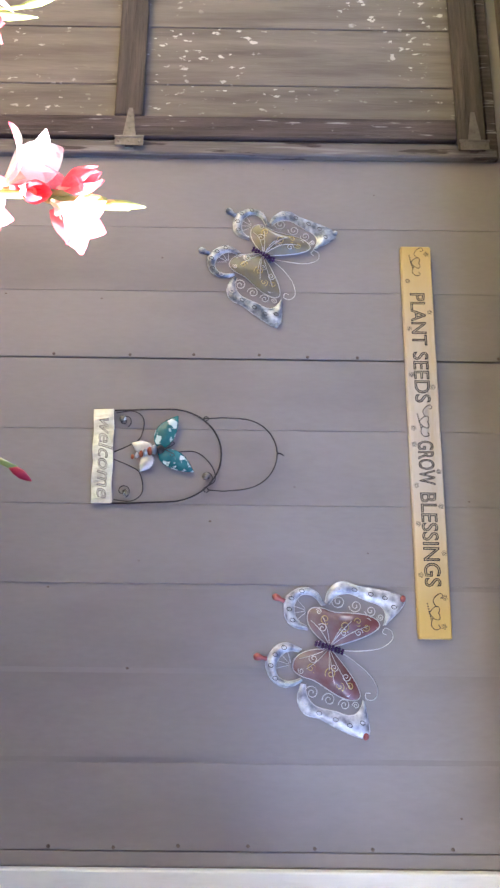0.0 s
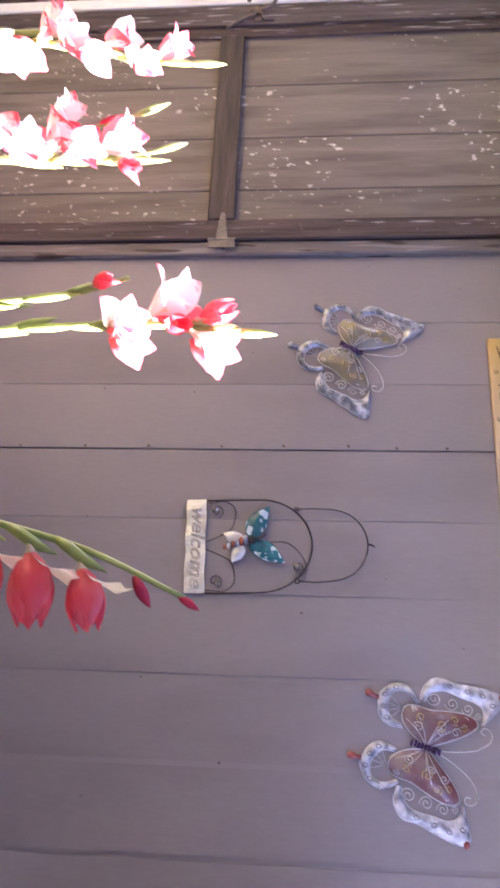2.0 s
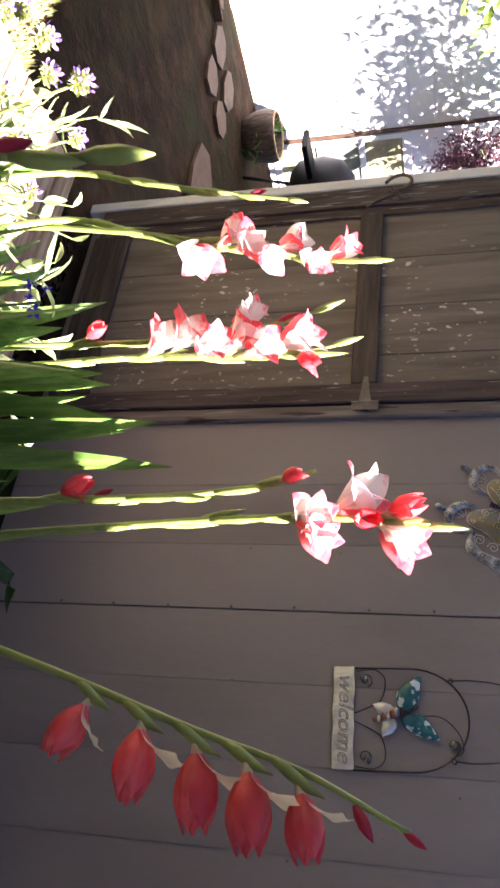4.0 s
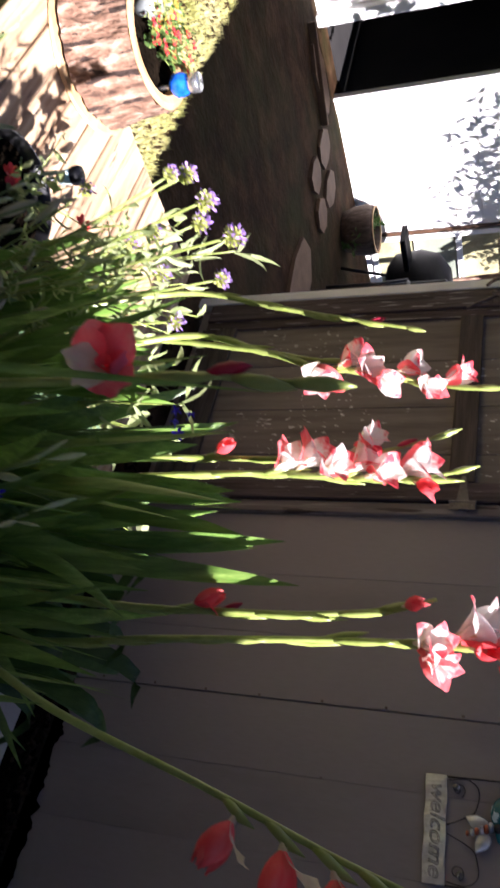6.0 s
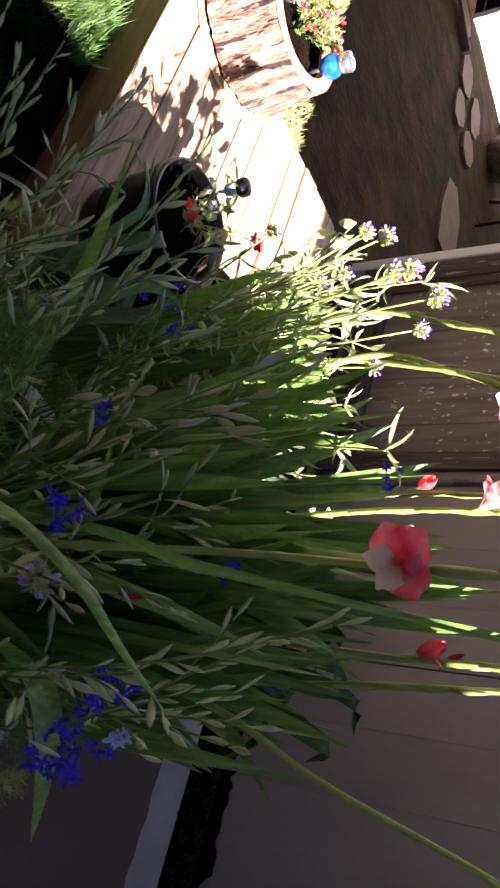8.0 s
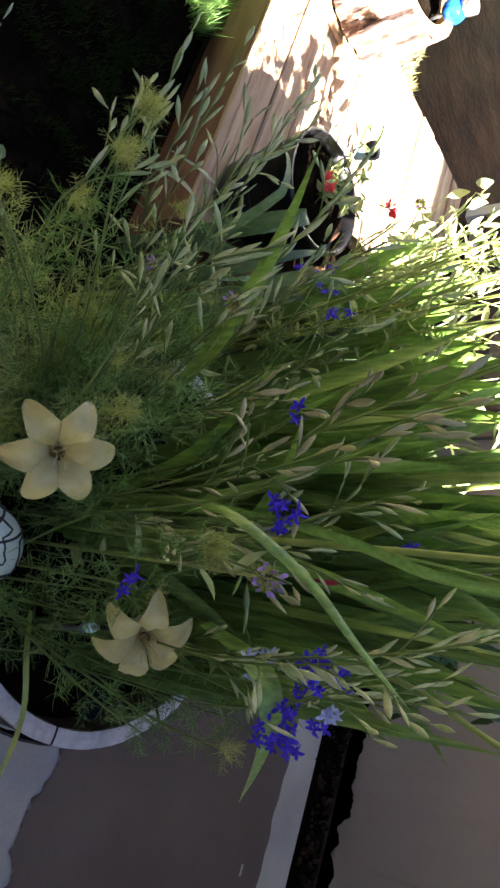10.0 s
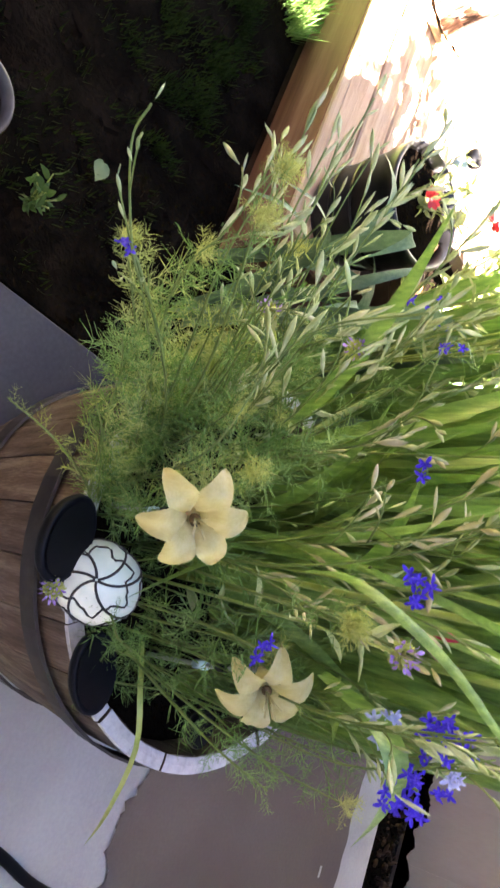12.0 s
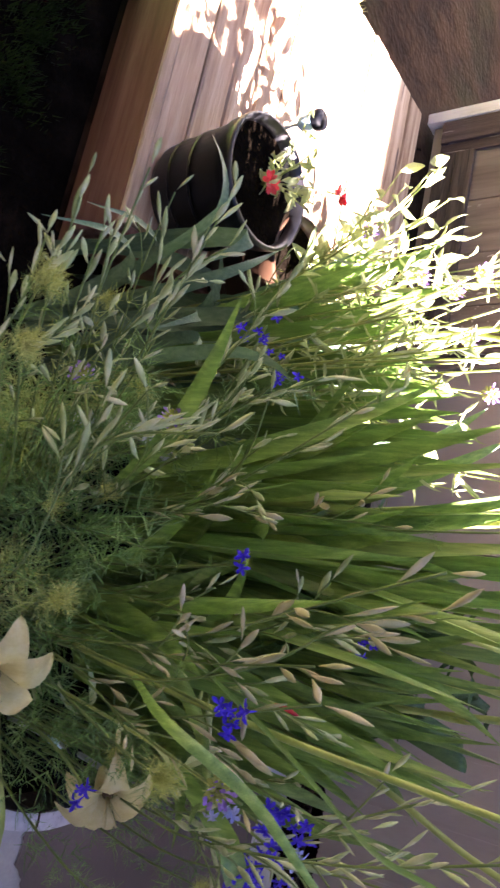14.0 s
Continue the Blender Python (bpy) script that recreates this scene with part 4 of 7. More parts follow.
def door_hardware():
    # T-hinge with one long and one short leaf
    hinge = thing("hinge", (-0.684, WALL - 0.036, 1.187), "worn painted steel T-hinge on the door", "hinge")
    bm = bmesh.new()
    grid_face(bm, [[(-0.10, -0.003, -0.006), (-0.10, -0.003, 0.006)], [(0.0, -0.003, -0.02), (0.0, -0.003, 0.02)]])
    bmesh.ops.solidify(bm, geom=bm.faces[:], thickness=0.003)
    part("strap", bm, "steel", hinge)
    part("plate", box(0.004, 0.030, -0.003, 0.0, -0.042, 0.042, 0.001), "steel", hinge)
    part("pin", lathe([(0.001, -0.044), (0.005, -0.043), (0.005, 0.043), (0.001, 0.044)], 10), "steel", hinge)
    bm = bmesh.new()
    for x, z in ((0.017, -0.03), (0.017, 0.0), (0.017, 0.03), (-0.03, 0), (-0.07, 0)):
        bmesh.ops.create_icosphere(bm, subdivisions=1, radius=0.004, matrix=Matrix.Translation((x, -0.004, z)) @ Matrix.Diagonal((1, 0.5, 1, 1)))
    part("screw_heads", bm, "steel", hinge)
    part("packing", box(-0.095, 0.030, 0.0, 0.013, -0.012, 0.012), "door_frame", hinge)
    top = copy_thing(hinge, pose(-0.684, WALL - 0.036, 2.20))
    # iron hook latch
    hook = thing("hook_latch", (-1.66, WALL - 0.036, 1.255), "rusty forged hook latch on the door edge", "latch")
    tube_part("hook", smooth_path([(-0.027, -0.022, -0.025), (-0.05, -0.024, -0.002), (-0.062, -0.024, 0.03), (-0.055, -0.022, 0.058), (-0.034, -0.02, 0.071), (-0.009, -0.018, 0.061), (0.007, -0.014, 0.025), (0.002, -0.010, 0.0)], 6), 0.0068, "rust", hook, 8)
    tube_part("eye", [(0.002 + 0.012 * math.cos(a), -0.010 + 0.004 * math.sin(2 * a), 0.012 * math.sin(a)) for a in [2 * math.pi * i / 12 for i in range(14)]], 0.005, "rust", hook, 6)
    tube_part("long_arm", smooth_path([(0.012, -0.006, 0.006), (0.03, -0.006, -0.02), (0.052, -0.004, -0.065), (0.071, 0.004, -0.099)], 5), 0.0055, "rust", hook, 6)
    tube_part("short_arm", smooth_path([(0.014, -0.006, 0.008), (0.022, -0.008, 0.024), (0.042, -0.004, 0.030), (0.038, 0.002, 0.068)], 5), 0.0058, "rust", hook, 6)
    part("plate", box(0.028, 0.048, -0.002, 0.003, 0.0, 0.028, 0.001), "rust", hook)
    # nails of the panel seams
    nails = []
    for sx, zs in ((0.0, (0.12, 0.30, 0.47, 0.64, 0.83, 1.013, 1.221, 1.395, 1.574, 1.706, 1.842, 2.03, 2.228)), (1.216, (0.75, 0.92, 1.10, 1.249, 1.397, 1.557, 1.71, 1.843, 2.027))):
        for z in zs:
            bm = bmesh.new()
            bmesh.ops.create_icosphere(bm, subdivisions=1, radius=0.0048, matrix=Matrix.Diagonal((1, 0.45, 1, 1)))
            nails.append(part("nail_head", bm, "rust", shed_wall))
            nails[-1].location = (sx - 0.010 + 0.003 * math.sin(z * 31), WALL - 0.0005, z)
    # stray nail marks and knots in the siding
    for x, z, q in ((0.449, 1.451, 0.0032), (-0.308, 1.297, 0.0022), (-0.178, 1.133, 0.0026), (-0.19, 0.865, 0.0028), (0.814, 1.259, 0.0034), (0.527, 1.854, 0.0020), (0.356, 1.668, 0.0018), (1.141, 2.051, 0.0026), (-0.604, 1.64, 0.0018), (-0.521, 1.904, 0.0022), (0.552, 1.274, 0.0018), (0.39, 2.12, 0.0022), (0.62, 1.05, 0.0026), (0.9, 0.93, 0.0024), (0.2, 0.86, 0.0026)):
        bm = bmesh.new()
        bmesh.ops.create_icosphere(bm, subdivisions=1, radius=q, matrix=Matrix.Diagonal((1, 0.4, 1.3, 1)))
        o = part("nail_head", bm, "rust", shed_wall)
        o.location = (x, WALL - 0.0003, z)
    for i in range(16):
        bm = bmesh.new()
        bmesh.ops.create_icosphere(bm, subdivisions=1, radius=0.0032, matrix=Matrix.Diagonal((1, 0.5, 1, 1)))
        o = part("nail_head", bm, "steel", door)
        o.location = ((-0.726 + 0.02 * (i % 2 - 0.5)), WALL - 0.035, 0.25 + 0.118 * i)


door_hardware()

# ---- plant helpers ----
rnd = random.Random(7)


class Batch:
    """Many small copies of template shapes joined into one mesh."""

    def __init__(self):
        self.v, self.f, self.n = [], [], 0

    def add(self, tpl, m):
        v, f = tpl
        a = np.array(m)
        self.v.append(v @ a[:3, :3].T + a[:3, 3])
        self.f.extend([tuple(i + self.n for i in q) for q in f])
        self.n += len(v)

    def build(self, name, mat, parent=None, label="", smooth=False):
        me = bpy.data.meshes.new(name)
        me.from_pydata(np.concatenate(self.v).tolist() if self.v else [], [], self.f)
        me.materials.append(M[mat])
        if smooth:
            me.polygons.foreach_set("use_smooth", [True] * len(me.polygons))
        ob = new(name, me)
        ob.parent = parent
        if label:
            ob["label"] = label
        return ob


def tpl_of(bm):
    bm.verts.index_update()
    r = (np.array([v.co[:] for v in bm.verts]), [tuple(v.index for v in f.verts) for f in bm.faces])
    bm.free()
    return r


def along(p, d, roll=0.0, s=1.0):
    """A pose at p whose x axis runs along d."""
    q = Vector(d).to_track_quat("X", "Z")
    return Matrix.Translation(p) @ q.to_matrix().to_4x4() @ Matrix.Rotation(roll, 4, "X") @ Matrix.Scale(s, 4)


def frond_tpl(seed, n=8, width=0.0022):
    """A finely cut leaf of threads along +x, 1 unit = its length of 5 cm."""
    r = random.Random(seed)
    v, f = [], []

    def thread(a, b, w):
        a, b = Vector(a), Vector(b)
        d = (b - a)
        side = d.cross(Vector((r.uniform(-1, 1), r.uniform(-1, 1), r.uniform(-1, 1)))).normalized() * w / 2
        i = len(v)
        v.extend([a - side, a + side, b + side * 0.5, b - side * 0.5])
        f.append((i, i + 1, i + 2, i + 3))

    pts = [Vector((0.05 * s, 0.006 * math.sin(3 * s + seed), 0.012 * s * s)) for s in [i / n for i in range(n + 1)]]
    for i in range(n):
        thread(pts[i], pts[i + 1], width * 1.2)
        if i:
            for sg in (-1, 1):
                ln = 0.021 * (1 - 0.55 * i / n) * r.uniform(0.7, 1.25)
                d = Vector((0.75, sg * r.uniform(0.5, 1.0), r.uniform(-0.5, 0.6))).normalized()
                e = pts[i] + d * ln * 0.55
                thread(pts[i], e, width)
                for k in range(2):
                    d2 = (d + 0.75 * Vector((r.uniform(-1, 1), r.uniform(-1, 1), r.uniform(-1, 1)))).normalized()
                    thread(e, e + d2 * ln * r.uniform(0.4, 0.8), width * 0.85)
    return np.array([p[:] for p in v]), f


def whorl_tpl(seed, n=22, width=0.0011):
    """A spray of long fine needles that spread from short nodes along +x."""
    r = random.Random(seed)
    v, f = [], []
    for k in range(n):
        a = Vector((0.012 * (k % 4), 0.001 * math.sin(k), 0))
        d = Vector((r.uniform(0.2, 1.0), r.uniform(-1, 1), r.uniform(-1, 1))).normalized()
        ln = r.uniform(0.016, 0.032)
        bend = Vector((r.uniform(-0.3, 0.6), r.uniform(-0.4, 0.4), r.uniform(-0.4, 0.4))) * ln * 0.4
        b, c = a + d * ln * 0.55, a + d * ln + bend
        side = d.cross(Vector((0.3, r.uniform(-1, 1), r.uniform(-1, 1)))).normalized() * width / 2
        i = len(v)
        v.extend([a - side, a + side, b - side, b + side, c - side * 0.3, c + side * 0.3])
        f.extend([(i, i + 1, i + 3, i + 2), (i + 2, i + 3, i + 5, i + 4)])
    return np.array([p[:] for p in v]), f


FRONDS = [whorl_tpl(s + 50, 24, 0.0009) if s % 2 else frond_tpl(s, 9, 0.0011) for s in range(6)]
bm = bmesh.new()
ring_tube(bm, [(0, 0, 0), (0.006, 0, 0), (0.014, 0, 0.001), (0.022, 0, 0.0015), (0.029, 0, 0.001), (0.033, 0, 0)], [0.0006, 0.0018, 0.0042, 0.0046, 0.0026, 0.0003], 6)
for v in bm.verts:
    v.co.z = v.co.z * 0.45 + 5 * v.co.x * v.co.x
    v.co.x *= 1.3
POD = tpl_of(bm)
bm = bmesh.new()
for a in range(5):
    c, s_ = math.cos(2 * math.pi * a / 5 + 0.2 * (a % 2)), math.sin(2 * math.pi * a / 5 + 0.2 * (a % 2))
    k = (1.0, 0.72, 1.12, 0.85, 0.95)[a]
    rows = []
    for rad, half, fwd in ((0.0008, 0.0012, 0.001), (0.005 * k, 0.0030, 0.0045), (0.010 * k, 0.0038, 0.0050), (0.0145 * k, 0.0024, 0.0025 + 0.003 * (a % 3)), (0.0165 * k, 0.0004, 0.001 + 0.004 * (a % 3))):
        rows.append([(fwd + 0.0016, rad * c - half * s_, rad * s_ + half * c), (fwd, rad * c, rad * s_), (fwd + 0.0022, rad * c + half * s_, rad * s_ - half * c)])
    grid_face(bm, rows)
ring_tube(bm, [(0.002, 0, 0), (-0.008, 0, 0.001), (-0.016, 0, 0.004)], [0.0022, 0.0016, 0.0005], 5)
STAR = tpl_of(bm)
bm = bmesh.new()
grid_face(bm, [[(0, -0.0004, 0), (0, 0.0004, 0)], [(0.004, -0.0022, 0.0006), (0.004, 0.0022, 0.0006)], [(0.007, -0.0018, -0.0004), (0.007, 0.0018, -0.0004)], [(0.0085, -0.0004, -0.001), (0.0085, 0.0004, -0.001)]])
FLORET = tpl_of(bm)
bm = bmesh.new()
grid_face(bm, [[(0, -0.002, 0), (0, 0, -0.001), (0, 0.002, 0)], [(0.012, -0.009, 0.003), (0.012, 0, 0), (0.012, 0.009, 0.003)], [(0.026, -0.010, 0.004), (0.026, 0, 0.001), (0.026, 0.010, 0.004)], [(0.040, -0.005, 0.001), (0.040, 0, -0.001), (0.040, 0.005, 0.001)], [(0.048, -0.0005, -0.004), (0.048, 0, -0.004), (0.048, 0.0005, -0.004)]])
LEAF = tpl_of(bm)


def blade(name, pts, width, side, mat, parent, fold=0.25, origin=(0, 0, 0), twist=0.0, tip=3.2):
    """A sword leaf: a folded strip that tapers to its tip."""
    pts = [Vector(p) - Vector(origin) for p in pts]
    n = len(pts)
    rows = []
    side = Vector(side).normalized()
    for i, p in enumerate(pts):
        s = i / (n - 1)
        d = (pts[min(i + 1, n - 1)] - pts[max(i - 1, 0)]).normalized()
        sd = (side - d * side.dot(d)).normalized()
        sd = Matrix.Rotation(twist * s, 3, d) @ sd
        up = sd.cross(d)
        w = width / 2 * min(1.0, 0.55 + 1.6 * s) * max(0.02, 1 - s ** tip) * (1 + 0.05 * math.sin(9 * s + width * 900))
        rows.append([p - sd * w, p - sd * w * 0.5 + up * w * fold * 0.55, p + up * w * fold, p + sd * w * 0.5 + up * w * fold * 0.55, p + sd * w])
    return part(name, grid_face(bmesh.new(), rows), mat, parent, smooth=True)


def rv(a, r=rnd):
    return Vector((r.uniform(-a, a), r.uniform(-a, a), r.uniform(-a, a)))


# ---- gladioli in the barrel ----
def tepal_mesh(name, ln, wd, flare, hook, mat):
    """A broad pointed tepal, cupped, that starts along +z and turns outwards along +y."""
    rows = []
    for i in range(12):
        s = i / 11
        w = wd * (0.16 + 0.98 * math.sin(math.pi * min(1.0, s * 0.62 + 0.05)) ** 1.3) * max(0.015, 1 - s ** 3.4) ** 0.75
        rows.append([(w * f, ln * (0.10 * s + flare * s ** 2.3) - 0.30 * w * f * f * (1.15 - s) + hook * s ** 6 + 0.0016 * math.sin(7 * f + 8 * s) * s, ln * (s - 0.14 * s ** 3)) for f in (-1, -0.7, -0.35, 0, 0.35, 0.7, 1)])
    me = bpy.data.meshes.new(name)
    bm = grid_face(bmesh.new(), rows)
    bm.to_mesh(me)
    bm.free()
    me.materials.append(M[mat])
    me.polygons.foreach_set("use_smooth", [True] * len(me.polygons))
    return me


def petal_mesh(name, ln, wd, flare, curl, mat, blunt=0.6, closed=False):
    """A tepal that starts along +z and bends outwards along +y; closed: it hugs an egg-shaped flower."""
    rows = []
    for i in range(10):
        s = i / 9
        if closed:
            rad = wd * (0.25 + 1.15 * math.sin(math.pi * min(1.0, s * 0.93)) ** 0.9 * (1 - 0.25 * s))
            half = 1.12 * math.sin(math.pi * (0.12 + 0.865 * s ** 0.9)) ** 0.5
            rows.append([(rad * math.sin(half * f), rad * math.cos(half * f) + curl * s ** 4 + 0.0012 * math.sin(6 * f + 9 * s) * s, ln * s * (1 - 0.05 * f * f)) for f in (-1, -0.66, -0.33, 0, 0.33, 0.66, 1)])
        else:
            w = wd * max(0.03, math.sin(math.pi * (0.08 + 0.83 * s ** 1.1))) ** blunt
            rows.append([(w * f, ln * (0.16 * s + flare * s * s) * (1 - 0.25 * f * f) + curl * s ** 4 + 0.0028 * math.sin(5 * f + 7 * s) * s, ln * (s - 0.10 * s ** 3 - 0.16 * f * f * s ** 3)) for f in (-1, -0.66, -0.33, 0, 0.33, 0.66, 1)])
    me = bpy.data.meshes.new(name)
    bm = grid_face(bmesh.new(), rows)
    bm.to_mesh(me)
    bm.free()
    me.materials.append(M[mat])
    me.polygons.foreach_set("use_smooth", [True] * len(me.polygons))
    return me


PETALS = {"wide": petal_mesh("petal", 0.054, 0.0195, 0.36, 0.004, "petal_red", 0.42), "slim": petal_mesh("petal", 0.052, 0.013, 0.36, 0.008, "petal_red", 0.7),
          "blush": tepal_mesh("petal", 0.060, 0.0200, 0.26, 0.006, "petal_blush"), "full": petal_mesh("petal", 0.060, 0.0138, 0.0, 0.004, "petal_red", closed=True),
          "cream": petal_mesh("petal", 0.050, 0.0205, 0.36, 0.003, "petal_cream", 0.45),
          "round": petal_mesh("petal", 0.056, 0.030, 0.30, 0.003, "petal_red", 0.34), "inner": petal_mesh("petal", 0.040, 0.022, 0.12, 0.002, "petal_pink", 0.34)}


def bloom(parent, p, d, size=1.0, roll=0.0, opening=1.0, kinds="wcwsws"):
    """A funnel-shaped bloom at p (in the parent's frame) that opens along d."""
    bm = bmesh.new()
    ring_tube(bm, [(0, 0, -0.012), (0, 0, 0.0), (0, 0, 0.014), (0, 0, 0.024)], [0.003, 0.0045, 0.006, 0.010], 8, caps=False)
    tube = part("bloom", bm, "petal_red" if "r" in kinds else "petal_cream", parent, "salmon-red bloom with cream throat", smooth=True)
    tube.matrix_basis = Matrix.Translation(p) @ Vector(d).to_track_quat("Z", "Y").to_matrix().to_4x4() @ Matrix.Rotation(roll, 4, "Z") @ Matrix.Scale(size, 4)
    for k in range(6):
        kind = {"w": "wide", "s": "slim", "c": "cream", "b": "blush", "f": "full", "r": "round", "m": "inner"}[kinds[k]]
        o = new("petal", PETALS[kind])
        o.parent = tube
        o.matrix_basis = Matrix.Rotation(2 * math.pi * k / 6, 4, "Z") @ Matrix.Translation((0, 0.002, 0.004)) @ Matrix.Rotation(radians((2 + 3 * math.sin(3 * k + size * 40)) if kind == "full" else (-9 if k in (1, 4) else 3) + 11 * math.sin(5 * k + size * 60) if kind == "blush" else -22 if kind == "cream" else 10 - 26 * opening + 9 * math.sin(3 * k + size * 40)), 4, "X")
    return tube


def bud(parent, p, d, ln, mat="petal_bud", r=0.007):
    bm = bmesh.new()
    d = Vector(d).normalized()
    ring_tube(bm, [Vector(p) + d * ln * s for s in (0, 0.25, 0.55, 0.8, 1.0)], [r * 0.4, r * 0.9, r, r * 0.6, r * 0.08], 7)
    return part("bud", bm, mat, parent, smooth=True)


def gladiolus(ctrl, blooms=(), buds=(), spathes=(), leaves=5, label="gladiolus with salmon-red and cream flowers in the barrel", lean=0.0, leaf_len=(0.5, 0.68), stem_r=0.0055, seed=1, kinds="bbbbwb", roll=None, pale=False):
    """ctrl: the stem's path. blooms: (place along the stem 0..1, direction, size). Leaves stand in a fan about the stem's foot."""
    r = random.Random(seed)
    base = Vector(ctrl[0])
    g = thing("gladiolus", base, label, "flower", "gladioli in the barrel")
    path = [p - base for p in smooth_path(ctrl, 7)]
    if stem_r:
        tube_part("stem", path, stem_r, "stem", g, 8, taper=lambda s: 1.15 - 0.75 * s)

    def at(z):
        """The stem's point and direction at the height z over the ground."""
        h = z - base.z
        i = 0
        while i < len(path) - 2 and path[i + 1].z < h:
            i += 1
        f = (h - path[i].z) / max(1e-6, path[i + 1].z - path[i].z)
        return path[i].lerp(path[i + 1], f), (path[i + 1] - path[i]).normalized()

    for s, d, size, opening in blooms:
        p, t = at(s)
        d = Vector(d).normalized()
        if roll is None:
            d = (d * 0.75 + Vector((0.34, -0.24, 0.16))).normalized()
        bm = bmesh.new()
        ring_tube(bm, [p - t * 0.020, p - t * 0.008 + d * 0.003, p + t * 0.004 + d * 0.008, p + t * 0.018 + d * 0.010], [0.0025, 0.0046, 0.0040, 0.0005], 7)
        part("spathe", bm, "stem", g, smooth=True)
        bloom(g, p + d * 0.012, (d + t * (0.15 if roll is not None else 0.75)).normalized(), size, r.uniform(0, 6) if roll is None else roll + r.uniform(-0.25, 0.25), opening, kinds if size > 0.64 or roll is not None else "ffsfff")
    for s, d, ln in buds:
        p, t = at(s)
        bud(g, p + Vector(d).normalized() * 0.003, Vector(d) + t * (1.6 if pale else 0.8), ln * (1.7 if pale else 1.0), "stem" if pale else "petal_bud", r=min(0.0055, 0.18 * ln))
    for s, d, ln in spathes:
        p, t = at(s)
        bud(g, p, Vector(d) * 0.3 + t, ln, "stem", 0.0045)
    if stem_r and path[-1].z > 0.8 and roll is None:
        z, sg = 0.86, 1
        while z < path[-1].z + base.z - 0.06:
            p, t = at(z)
            bud(g, p, Vector((0.15 + 0.05 * sg, -0.06 - 0.20 * sg, 0)) * 0.5 + t, r.uniform(0.05, 0.08), "stem", 0.0046)
            z, sg = z + r.uniform(0.045, 0.065), -sg
    for i in range(leaves):
        ln = r.uniform(*leaf_len)
        a = r.uniform(0, 2 * math.pi)
        out = Vector((math.cos(a), math.sin(a), 0)) * r.uniform(0.03, 0.16) + Vector((lean, 0, 0))
        out.x = min(out.x, max(0.0, 0.60 - base.x) * 0.6)
        b0 = rv(0.018, r)
        b0.z = 0
        tip = b0 + out + Vector((0, 0, ln * 0.97))
        mid = b0 + out * 0.25 + Vector((0, 0, ln * 0.55))
        if r.random() < 0.22:
            tip = b0 + out * 1.9 + Vector((0, 0, ln * 0.78))
        blade("leaf", bez(b0, mid, tip, 10), r.uniform(0.024, 0.040), Vector((math.cos(a + 1.2 * r.uniform(-1, 1)), 0.6 * math.sin(a), 0.0)) + Vector((1e-3, 0, 0)), "blade", g, 0.3, twist=r.uniform(-0.5, 0.5))
    return g


SOIL = 0.385
# front spike, in the shade, leaning out over the barrel's edge
gladiolus([(0.50, 0.40, SOIL), (0.515, 0.43, 0.66), (0.545, 0.44, 0.86), (0.597, 0.445, 1.0), (0.637, 0.45, 1.145), (0.672, 0.45, 1.26), (0.694, 0.45, 1.34), (0.724, 0.45, 1.408)],
          [(1.190, (0.8, -0.2, -0.45), 0.66, 0.42), (1.228, (1.0, -0.2, -0.05), 0.78, 0.42), (1.268, (1.0, -0.1, 0.05), 0.80, 0.40), (1.304, (1.0, -0.15, 0.05), 0.80, 0.42), (1.338, (1.0, -0.05, 0.12), 0.66, 0.5)],
          [(1.374, (1, 0, 0.1), 0.023), (1.402, (0.5, 0, 0.6), 0.016)], leaves=6, stem_r=0.0046, seed=3, kinds="cfffff", roll=0.0)
# tall spikes whose tops stand in the sun
gladiolus([(0.46, 0.50, SOIL), (0.475, 0.58, 0.65), (0.466, 0.61, 0.84), (0.45, 0.61, 0.982), (0.440, 0.61, 1.102), (0.431, 0.61, 1.222), (0.428, 0.61, 1.322), (0.436, 0.61, 1.424)],
          [(1.287, (0.2, -0.95, 0.1), 0.72, 0.6), (1.294, (0.95, -0.35, -0.1), 0.72, 0.4), (1.320, (-0.85, -0.3, 0.35), 0.95, 0.5), (1.342, (0.2, -0.9, 0.2), 0.55, 0.5), (1.372, (0.95, -0.35, 0.0), 0.80, 0.35), (1.367, (-0.75, -0.2, 0.55), 0.62, 0.3)],
          [(1.412, (0.2, 0, 1), 0.022)], [(1.182, (-0.6, 0, 0), 0.055), (1.387, (-0.4, 0, 0), 0.03)], leaves=7, stem_r=0.0055, seed=4, pale=True)
gladiolus([(0.40, 0.50, SOIL), (0.405, 0.58, 0.68), (0.415, 0.60, 0.92), (0.414, 0.60, 1.05), (0.409, 0.60, 1.17), (0.396, 0.60, 1.26), (0.381, 0.60, 1.305)],
          [(1.02, (-0.7, 0.1, 0.35), 0.62, 0.35), (1.268, (-0.1, -0.6, 0.3), 0.42, 0.3)], [(1.065, (-0.7, 0.1, 0.6), 0.024)], [(1.15, (0.5, 0, 0), 0.045), (1.24, (-0.4, 0, 0), 0.05)], leaves=7, stem_r=0.0055, seed=5)
